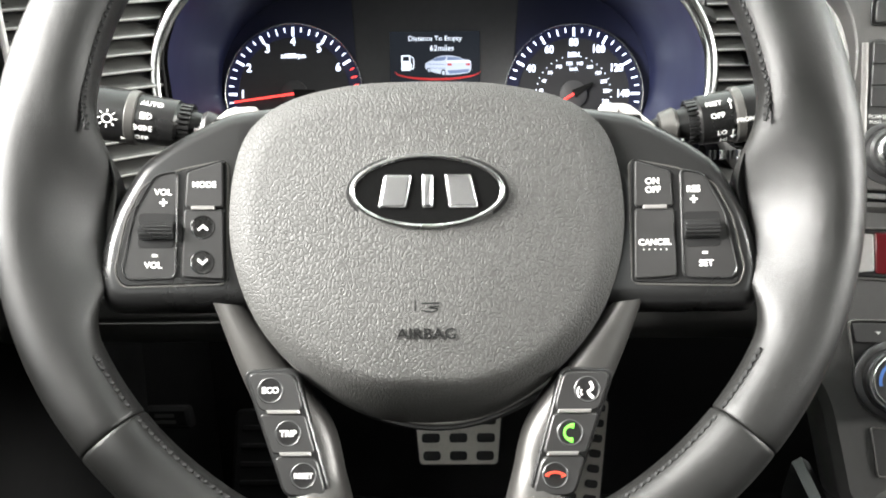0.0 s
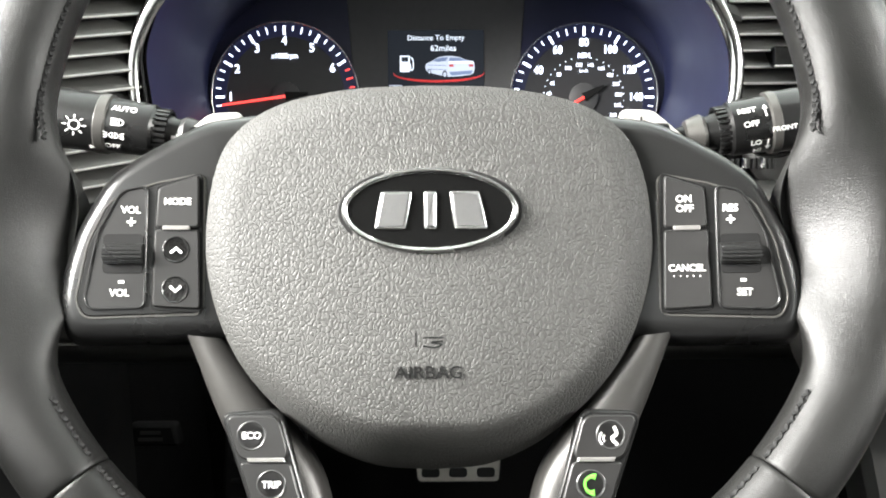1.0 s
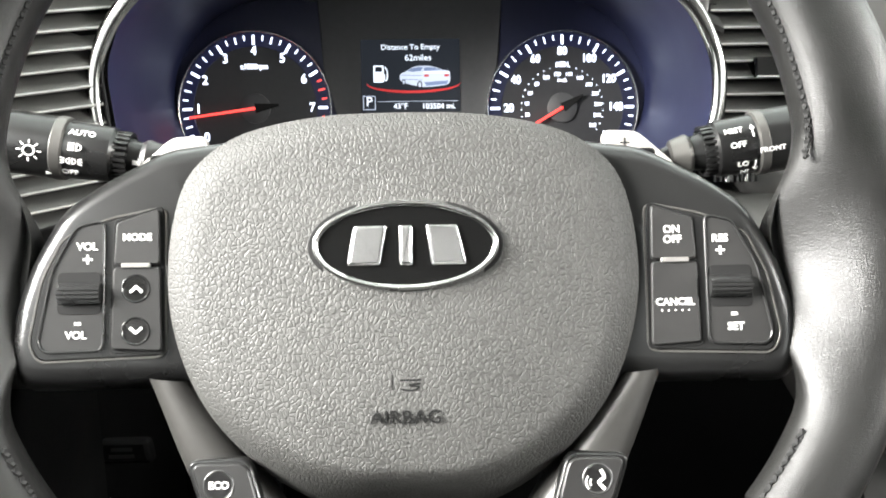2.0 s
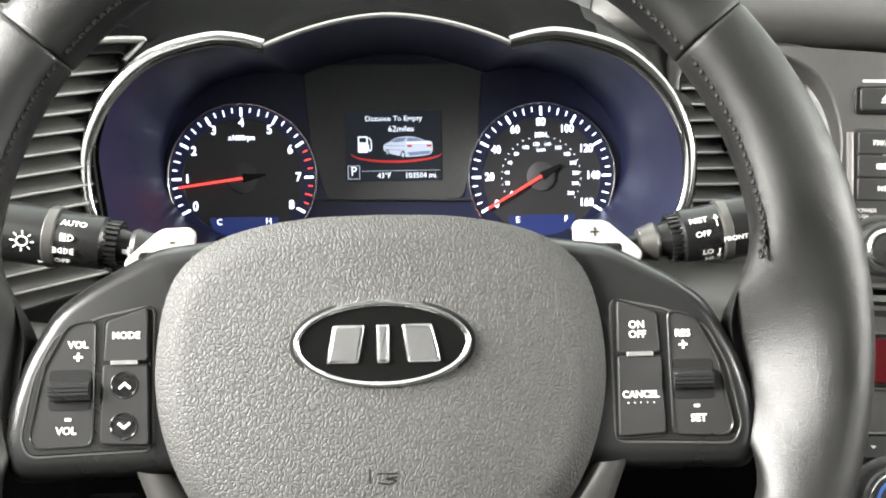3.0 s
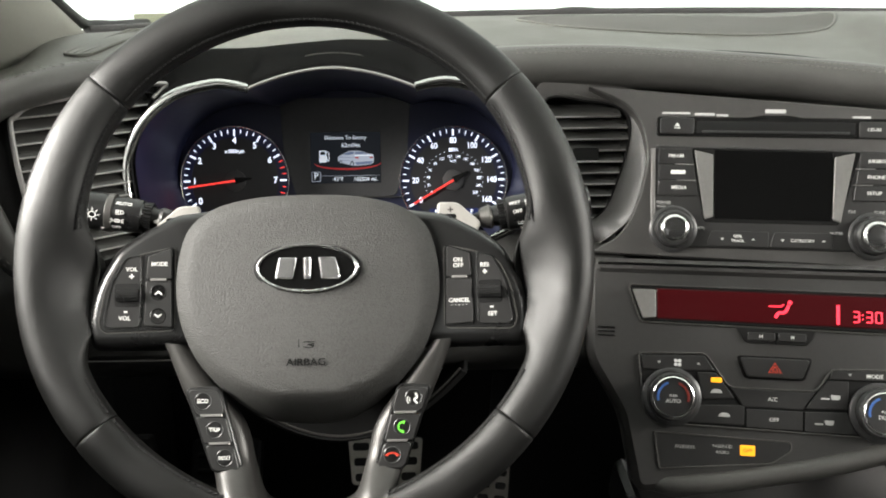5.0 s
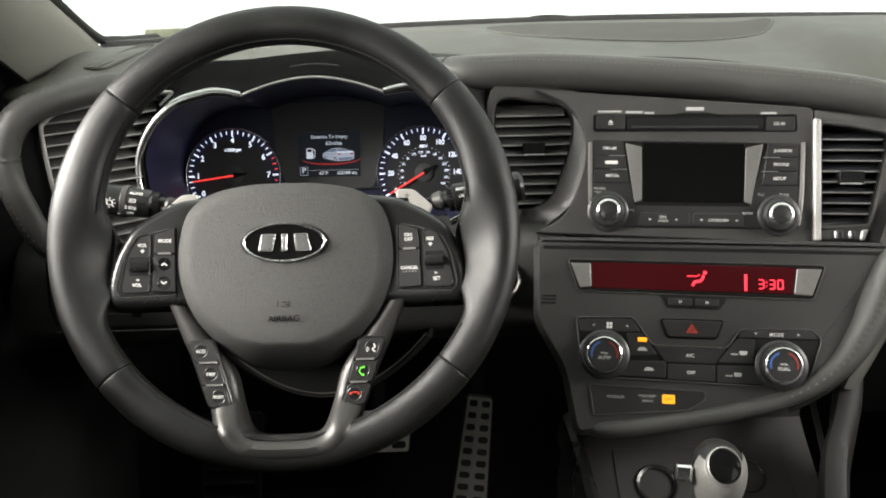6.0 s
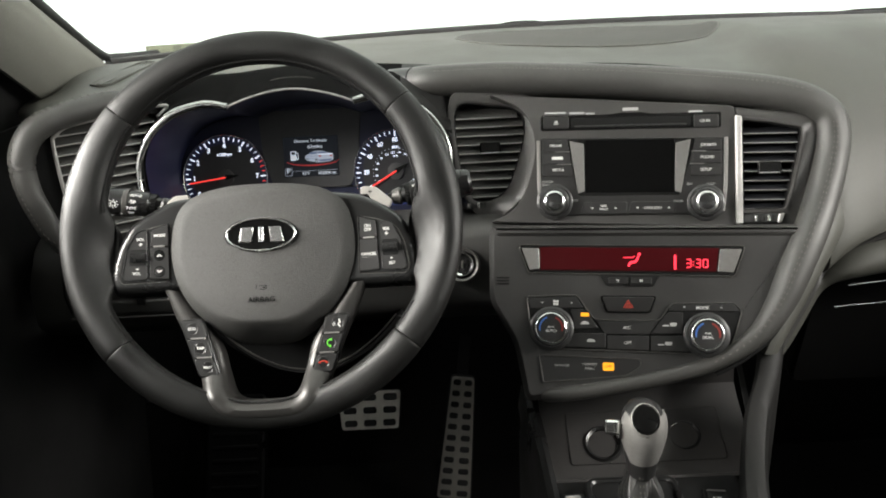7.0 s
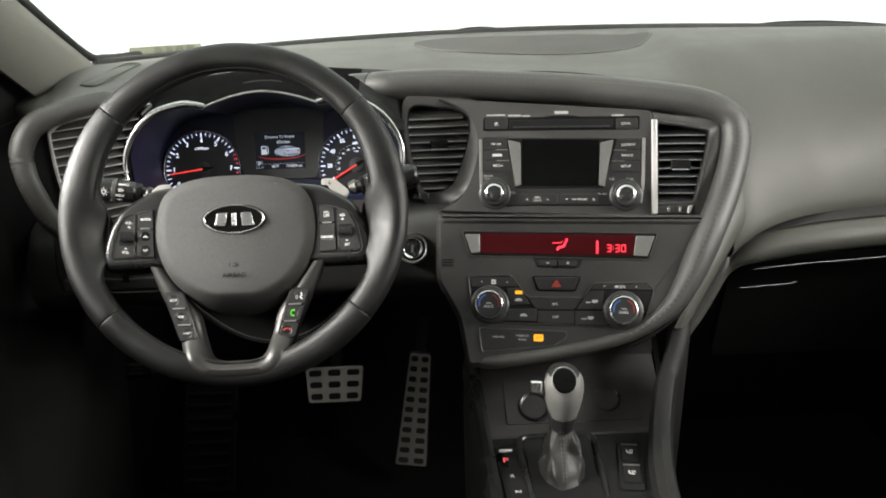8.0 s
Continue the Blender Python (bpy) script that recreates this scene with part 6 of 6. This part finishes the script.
part("key_lamp", slab(rect(-0.0545, 0.0012, 0.0088, 0.0040, 0.0008, 2), 0.0008, 0.0017, 0.0003), AMBER, made["recirculation_key"], "lit amber lamp")


def tiny_car(bm, x, y, s=1.0):
    slab(rounded([(x - 0.0068 * s, y - 0.002 * s), (x + 0.0068 * s, y - 0.002 * s), (x + 0.0060 * s, y + 0.0004 * s), (x + 0.0030 * s, y + 0.0026 * s), (x - 0.0030 * s, y + 0.0026 * s), (x - 0.0055 * s, y + 0.0004 * s)], 0.0006, 2), 0.0008, 0.0015, 0.0001, bm)


for name, x, y in (("recirculation_key", -0.0545, -0.0080), ("fresh_air_key", -0.0480, -0.0270)):
    bm = bmesh.new()
    tiny_car(bm, x, y, 0.72)
    part("car_symbol", bm, GREY, made[name])
for name, x, y in (("demist_key", 0.0395, -0.0085), ("rear_demist_key", 0.0345, -0.0290)):
    bm = bmesh.new()
    slab(rounded([(x - 0.0030, y - 0.0018), (x + 0.0030, y - 0.0018), (x + 0.0040, y + 0.0020), (x - 0.0040, y + 0.0020)], 0.0012, 3), 0.0008, 0.0015, 0.0001, bm)
    slab(rect(x - 0.0080, y - 0.0012, 0.0066, 0.0013, 0.0002, 2), 0.0008, 0.0015, 0.0001, bm)
    part("demist_symbol", bm, GREY, made[name])
bm = bmesh.new()
for k in range(4):
    c = Vector((-0.0860, 0.0140)) + Vector(polar(0.0022, 45 + 90 * k))
    slab(disc(c.x, c.y, 0.0015, 10), 0.0008, 0.0015, 0.0001, bm)
part("fan_symbol", bm, WHITE, made["fan_key"])
for name, xs, y in (("fan_key", ((-0.1010, -1), (-0.0690, 1)), 0.0140), ("mode_key", ((0.0510, -1), (0.0895, 1)), 0.0105)):
    for x, up in xs:
        part("key_arrow", slab([Vector((x - 0.0016, y - 0.0008 * up)), Vector((x + 0.0016, y - 0.0008 * up)), Vector((x, y + 0.0011 * up))], 0.0008, 0.0015, 0.0001), GREY, made[name])
for x, y, word in ((-0.0905, -0.0145, "AUTO"), (0.0740, -0.0190, "DUAL")):
    m = Matrix.Translation((x, y, 0))
    d = part("dial", lathe([(0.0242, -0.001), (0.0242, 0.002), (0.0212, 0.004), (0.0200, 0.004), (0.0196, 0.012), (0.0182, 0.0135), (0.0168, 0.0130)], 48, m=m), PLASTIC, clim, "black temperature dial")
    part("dial_ring", lathe([(0.0170, 0.0125), (0.0168, 0.0140), (0.0160, 0.0145), (0.0152, 0.0132)], 48, m=m), RINGSILVER, d, "chrome ring")
    part("dial_face", lathe([(0.0154, 0.0130), (0.0150, 0.0136), (0.0002, 0.0136)], 40, m=m), BUTTON, d)
    letters("dial_lettering", [("PUSH", x, y + 0.0010, 0.0026), (word, x, y - 0.0032)], WHITE, d, size=0.0043, h=0.0138, fat=0.00004)
    for mat, a0, a1 in ((BLUEPRINT, 110, 195), (REDARC, -15, 70)):
        bm = bmesh.new()
        sweep([(x + 0.0122 * math.cos(radians(q)), y + 0.0122 * math.sin(radians(q)), 0.0138) for q in np.linspace(a0, a1, 16)], rect(0, 0, 0.0019, 0.0004, 0.0001, 2), bm=bm)
        part("temperature_arc", bm, mat, d, "blue arc" if mat is BLUEPRINT else "red arc")
# seat occupancy lamps
ap = part("lamp_panel", slab(rounded([(-0.1035, -0.0440), (0.0045, -0.0465), (0.0050, -0.0530), (-0.0100, -0.0635), (-0.0985, -0.0725)], 0.003, 3), -0.003, 0.0, 0.0004), BUTTON, clim, "black lamp strip")
part("lamp_panel_edge", band(rounded([(-0.1045, -0.0430), (0.0055, -0.0455), (0.0060, -0.0535), (-0.0100, -0.0645), (-0.0995, -0.0735)], 0.003, 3), 0.0010, -0.003, 0.0006, 0.0003), SHADOWSILVER, clim, "thin grey edge")
part("airbag_lamp", slab(rect(-0.0292, -0.0547, 0.0118, 0.0084, 0.0010, 2), -0.001, 0.0006, 0.0002), AMBER, ap, "lit amber lamp")
letters("lamp_lettering", [("OFF", -0.0292, -0.0547)], FACE, ap, size=0.0042, h=0.0008)
letters("panel_lettering", [("PASSENGER", -0.0790, -0.0545), ("PASSENGER", -0.0490, -0.0525), ("AIRBAG", -0.0490, -0.0572)], GREY, ap, size=0.0036, h=0.0004, wide=0.85)
for k in range(3):
    part("sensor_slot", slab(rect(-0.1450, 0.0415 - 0.0034 * k, 0.0140, 0.0013, 0.0005, 2), -0.003, 0.0003, 0.0003), DARK, clim)
# shelf between radio and climate panel
ledge = spline([(0.19, 0.205, 0.605), (0.27, 0.185, 0.602), (0.40, 0.165, 0.600), (0.55, 0.145, 0.600)], 5)
part("panel_ledge", sweep(ledge, rounded([(-0.03, -0.012), (0.022, -0.012), (0.022, 0.004), (-0.03, 0.010)], 0.006, 4)), SATIN, clim, "dark ledge under the radio")

# start key ring right of the column
ig = thing("ignition_ring", basis((0.186, 0.186, 0.5505), 12, 22), "chrome-ringed ignition switch beside the column", "ignition switch")
part("ring", lathe([(0.0205, -0.004), (0.0205, 0.003), (0.0192, 0.0052), (0.0172, 0.0042), (0.0168, -0.002)], 40), SHADOWSILVER, ig, "dull chrome ring")
part("inner_ring", lathe([(0.0140, -0.003), (0.0138, 0.0040), (0.0124, 0.0056), (0.0108, 0.0044), (0.0106, -0.002)], 40), CHROME, ig, "bright inner ring")
part("barrel", lathe([(0.0172, -0.003), (0.0150, 0.0008), (0.0110, 0.0022), (0.0002, 0.0026)], 32), GLOSS, ig)
part("key_slot", slab(rect(0, 0, 0.0026, 0.0090, 0.0008, 2), 0.0010, 0.0032, 0.0002), SHADOWSILVER, ig)

# ---- centre console ----
cons = thing("centre_console", Matrix.Identity(4), "dark centre console with a storage tray before the gear lever", "centre console")


def hull(rows, xs):
    bm = bmesh.new()
    return loft(bm, [[Vector((x, y, z)) for y, z in rows] for x in xs])


part("tray_back", thick(hull([(0.175, 0.43), (0.172, 0.392), (0.155, 0.378), (0.085, 0.332), (0.072, 0.328), (0.06, 0.336), (0.05, 0.342)], (0.268, 0.34, 0.42, 0.50)), 0.003), TRAY, cons, "graphite tray wall with two sockets")
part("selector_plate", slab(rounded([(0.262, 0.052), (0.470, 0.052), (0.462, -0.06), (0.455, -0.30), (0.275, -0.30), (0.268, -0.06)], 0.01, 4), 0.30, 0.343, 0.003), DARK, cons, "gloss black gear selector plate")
def upright(path, sec):
    """An upright section (x, z offsets) carried along y."""
    bm = bmesh.new()
    return loft(bm, [[Vector((p.x + a, p.y, p.z + b)) for a, b in sec] for p in path], around=True, cap=True)


part("left_wall", upright(spline([(0.255, 0.175, 0.398), (0.262, 0.125, 0.377), (0.266, 0.05, 0.356), (0.268, -0.05, 0.350), (0.272, -0.30, 0.350)], 5), [(-0.012, -0.32), (-0.010, -0.02), (-0.006, 0.002), (0.0, 0.006), (0.006, 0.002), (0.008, -0.04), (0.008, -0.32)]), SATIN, cons, "black console side")
rail = spline([(0.523, 0.116, 0.476), (0.516, 0.0985, 0.454), (0.508, 0.085, 0.436), (0.493, 0.062, 0.410), (0.472, 0.0, 0.372), (0.457, -0.08, 0.356), (0.450, -0.18, 0.350), (0.448, -0.32, 0.350)], 6)
part("right_rail", upright(rail, [(-0.016, -0.30), (-0.016, -0.012), (-0.011, -0.001), (-0.001, 0.003), (0.009, 0.000), (0.013, -0.010), (-0.002, -0.30)]), RAIL, cons, "dark grey console rail")
part("inner_cheek", thick(hull([(0.18, 0.44), (0.12, 0.44), (0.06, 0.38), (-0.02, 0.352), (-0.02, 0.32), (0.18, 0.32)][:3], (0.486, 0.492)), 0.002), PLASTIC, cons)
for x in (0.286, 0.4795):
    part("tray_seam", sweep([(x, 0.1765, 0.425), (x, 0.1730, 0.392), (x, 0.1530, 0.3790), (x, 0.0850, 0.3345)], ellipse(0.0009, 0.0009, 8)), DARK, cons)
part("tray_inset", slab(rect(0, 0, 0.176, 0.066, 0.005, 3), -0.004, 0.0012, 0.0008), TRAY, cons, "raised panel in the tray wall").matrix_local = basis((0.384, 0.1170, 0.3570), 0, 56)
for x, y, z, lid in ((0.333, 0.118, 0.353, 1), (0.4295, 0.118, 0.3525, 0)):
    s = thing("power_socket", basis((x, y, z), 4, 56) @ pose(0.003 * lid, -0.007 * lid, 0.0012 * lid) @ Matrix.Scale(1.0 if lid else 0.86, 4), "round black power socket with a grey cap" if lid else "round black power socket in the tray wall", "power socket", "tray sockets")
    part("collar", lathe([(0.0225, -0.004), (0.0222, 0.005), (0.0200, 0.0075), (0.0172, 0.006), (0.0165, 0.001)], 32), SATIN, s)
    part("cap", lathe([(0.0166, 0.0), (0.0160, 0.0030), (0.0002, 0.0034)], 32), PLATE if lid else DARK, s)
    part("hinge", slab(rect(0, -0.021, 0.016, 0.006, 0.001), -0.003, 0.004, 0.001), PLASTIC, s)

# selector letters and heater keys
gate = thing("gear_indicator", Matrix.Translation((0.290, -0.03, 0.3445)), "narrow gear indicator with a lit red letter", "gear indicator")
part("strip", slab(rounded([(-0.014, 0.055), (0.012, 0.055), (0.016, -0.13), (-0.008, -0.13)], 0.004, 3), -0.004, 0.0, 0.0006), SATIN, gate)
letters("gear_letter", [("P", -0.004, 0.0250, 0.014)], material("red_letter", (0.7, 0.1, 0.1), 0.4, glow=(1.0, 0.12, 0.12), power=0.8), gate, h=0.0003)
letters("gear_letter", [("R", 0.0005, -0.010, 0.0095), ("N", 0.004, -0.042, 0.0095), ("D", 0.006, -0.075, 0.0095)], GREY, gate, h=0.0003)
part("release_cover", slab(rect(-0.002, 0.047, 0.016, 0.006, 0.001), -0.001, 0.001, 0.0003), GREY, gate)
sw = thing("seat_heater_switch", Matrix.Translation((0.430, -0.022, 0.3445)) @ pose(0, 0, 0, 0, 0, -9), "two black seat heater keys with white symbols", "switch")
part("bezel", slab(rounded([(-0.013, 0.045), (0.017, 0.045), (0.013, -0.058), (-0.015, -0.058)], 0.006, 4), -0.004, 0.0012, 0.0008), DARK, sw)
for y in (0.018, -0.028):
    k = part("key", slab(rect(0.0005, y, 0.021, 0.036, 0.003), -0.001, 0.0026, 0.0008), DARK, sw)
    part("key_line", slab(rect(0.0005, y + 0.0185, 0.0190, 0.0011, 0.0004, 2), 0.0016, 0.0036, 0.0003), SILVER, k, "thin silver line")
    bm = bmesh.new()
    sweep(spline([(-0.0035, y + 0.005, 0.0034), (-0.002, y - 0.001, 0.0034), (0.003, y - 0.002, 0.0034)], 4), rect(0, 0, 0.0016, 0.0005, 0.0002, 2), bm=bm)
    for j in range(3):
        slab(rect(0.0002 + 0.0016 * j, y + 0.0035, 0.0008, 0.0045, 0.0002, 2), 0.0028, 0.0036, 0.0001, bm)
    part("seat_symbol", bm, WHITE, k)

# gear lever
gl = thing("gear_lever", Matrix.Translation((0.350, -0.012, 0.347)) @ pose(0, 0, 0, 6, 0, 0), "silver and black gear lever with a leather boot", "gear lever")
bm = bmesh.new()
rows = []
for k in range(25):
    f = k / 24
    r = lerp(f, (0, 0.2, 0.5, 0.75, 1), (0.0235, 0.0230, 0.0185, 0.0142, 0.0122))
    swell = math.sin(math.pi * min(1, f * 0.85 + 0.15))
    ring = []
    for q in np.linspace(0, 2 * math.pi, 90, endpoint=False):
        crease = 0.0042 * (1 - abs(math.sin(2.0 * q + 1.8 * f + 0.5))) ** 2 + 0.0030 * (1 - abs(math.sin(3.5 * q - 2.6 * f))) ** 3
        dent = 0.0020 * math.sin(3 * q + 5 * f) + 0.0012 * math.sin(15 * f + 2.5 * math.sin(q))
        w = r + (crease + dent - 0.001) * swell
        ring.append(Vector((w * math.cos(q) - 0.002 * (1 - f), 1.2 * w * math.sin(q) - 0.030 * (1 - f) ** 1.5, 0.062 * f)))
    rows.append(ring)
loft(bm, rows, around=True, cap=True)
boot = part("boot", bm, material("soft_boot_leather", (0.021, 0.021, 0.020), 0.36, grain=0.3, scale=700, kind="leather"), gl, "creased black leather boot", angle=70)
for x in (-0.0048, -0.0012):
    stitched([(x, -1.2 * lerp(f, (0, 0.2, 0.5, 0.75, 1), (0.0265, 0.0265, 0.0225, 0.0174, 0.0142)) - 0.030 * (1 - f) ** 1.5, 0.062 * f) for f in np.linspace(0.15, 0.92, 8)], (0, 0), boot, up=(0, -1, 0.2))
part("boot_frame", band(rounded([(-0.045, -0.09), (0.045, -0.09), (0.05, 0.05), (-0.05, 0.05)], 0.02, 5), 0.008, -0.002, 0.004, 0.002), SATIN, gl)
part("gate_opening", slab(rounded([(-0.040, -0.085), (0.040, -0.085), (0.045, 0.045), (-0.045, 0.045)], 0.018, 5), -0.001, 0.0008, 0.0002), DARK, gl)
knob_prof = [(0.0150, 0.050), (0.0165, 0.060), (0.0195, 0.072), (0.0225, 0.088), (0.0238, 0.102), (0.0225, 0.114), (0.0180, 0.122), (0.010, 0.126), (0.0003, 0.127)]


def knob_rows(scale, z0, z1):
    rows = []
    for r, z in knob_prof:
        if z < z0 or z > z1:
            continue
        rows.append([Vector((r * 0.9 * scale * math.cos(q), r * scale * 1.12 * math.sin(q) - 0.004, z)) for q in np.linspace(0, 2 * math.pi, 36, endpoint=False)])
    return rows


bm = bmesh.new()
loft(bm, knob_rows(1.0, 0.0, 1.0), around=True, cap=True)
kn = part("grip", bm, PLASTIC, gl, "black grip")
bm = bmesh.new()
rows = []
prof = spline([(0.0125, 0.059), (0.0178, 0.070), (0.0222, 0.087), (0.0243, 0.101), (0.0232, 0.113), (0.0190, 0.1225)], 4)
for p in prof:
    r, z = p.x + 0.0012, p.y
    half_w = 0.70 + 0.75 * min(1, (z - 0.059) / 0.036)
    rows.append([Vector((r * 0.9 * math.cos(q), r * 1.12 * math.sin(q) - 0.004, z)) for q in np.linspace(-math.pi / 2 - half_w, -math.pi / 2 + half_w, 20)])
loft(bm, rows)
part("silver_shell", thick(bm, 0.0012), KNOBSILVER, kn, "satin silver front shell")
cap_m = Matrix.Translation((-0.002, -0.0225, 0.1215)) @ pose(0, 0, 0, 44, 0, 0) @ Matrix.Diagonal((0.74, 0.84, 1, 1))
part("top_window", lathe([(0.0175, -0.006), (0.0172, 0.001), (0.0150, 0.0035), (0.006, 0.0052), (0.0003, 0.0055)], 36, m=cap_m), BADGEBLACK, kn, "gloss black oval top")
part("window_ring", lathe([(0.0190, -0.005), (0.0190, 0.0012), (0.0178, 0.0022), (0.0170, 0.0)], 36, m=cap_m), KNOBSILVER, kn)
part("release_button", slab(rounded([(-0.008, -0.006), (0.006, -0.006), (0.006, 0.008), (-0.008, 0.008)], 0.003, 4), -0.006, 0.006, 0.002), RINGSILVER, gl, "chrome release button").matrix_local = pose(-0.030, -0.010, 0.106, 62, 0, -10)

# ---- pedals ----
def pedal(name, m, w_top, w_low, hgt, cols, rows_n, label, arm_len=0.10):
    ob = thing(name, m, label, "pedal", "pedals")
    line = rounded([(-w_low / 2, -hgt / 2), (w_low / 2, -hgt / 2), (w_top / 2, hgt / 2), (-w_top / 2, hgt / 2)], 0.006, 4)
    part("rubber_bed", slab(offset(line, -0.002), -0.012, -0.001, 0.002), RUBBER, ob)
    part("steel_cover", slab(line, -0.003, 0.0018, 0.0008), STEEL, ob, "brushed steel cover")
    for r in range(rows_n):
        y = -hgt / 2 + hgt * (r + 0.5) / rows_n
        wy = w_low + (w_top - w_low) * (r + 0.5) / rows_n
        for c in range(cols):
            x = -wy / 2 + wy * (c + 0.5) / cols
            part("rubber_stud", slab(rect(x, y, wy / cols * 0.66, hgt / rows_n * 0.52, hgt / rows_n * 0.2, 3), -0.001, 0.0032, 0.0008), RUBBER, ob)
    bm = bmesh.new()
    sweep(spline([(0, hgt * 0.3, -0.012), (0, hgt * 0.4, -0.04), (0, hgt / 2 + arm_len * 0.5, -0.07), (0, hgt / 2 + arm_len, -0.08)], 4), rect(0, 0, 0.012, 0.02, 0.003), bm=bm, up=(1, 0, 0))
    part("arm", bm, DARK, ob)
    return ob


pedal("brake_pedal", basis((0.0185, 0.626, 0.146), 0, 28), 0.110, 0.098, 0.066, 3, 3, "brushed steel brake pedal with rubber studs", 0.28)
pedal("accelerator_pedal", basis((0.170, 0.588, 0.105), 0, 14) @ pose(0, 0, 0, 0, 0, -7.5), 0.038, 0.058, 0.212, 2, 11, "tall brushed steel accelerator pedal with rubber studs", 0.06)
fr_ = thing("foot_rest", basis((-0.215, 0.58, 0.085), 0, 35), "ribbed foot rest, deep shade put into its near-black colour", "foot rest")
# near-black instead of rubber, to carry the footwell's shade
part("pad", slab(rect(0, 0, 0.10, 0.23, 0.01), -0.03, 0.0, 0.004), DARK, fr_)
for k in range(9):
    part("rib", slab(rect(0, -0.09 + 0.0225 * k, 0.08, 0.008, 0.003), -0.002, 0.004, 0.002), DARK, fr_)
part("edge_strip", slab(rect(0.049, 0, 0.003, 0.22, 0.001), -0.002, 0.006, 0.001), SATIN, fr_)
lt = thing("bonnet_release", basis((-0.305, 0.50, 0.25), 0, 20), "black bonnet release lever under the dashboard", "lever")
part("handle", slab(rounded([(-0.03, -0.012), (0.03, -0.012), (0.025, 0.012), (-0.025, 0.012)], 0.005), -0.02, 0.0, 0.004), DARK, lt)
bars("print", [(0, 0.003, 0.022, 0.004), (0, -0.004, 0.026, 0.004)], KNEE, lt, 0.0002)
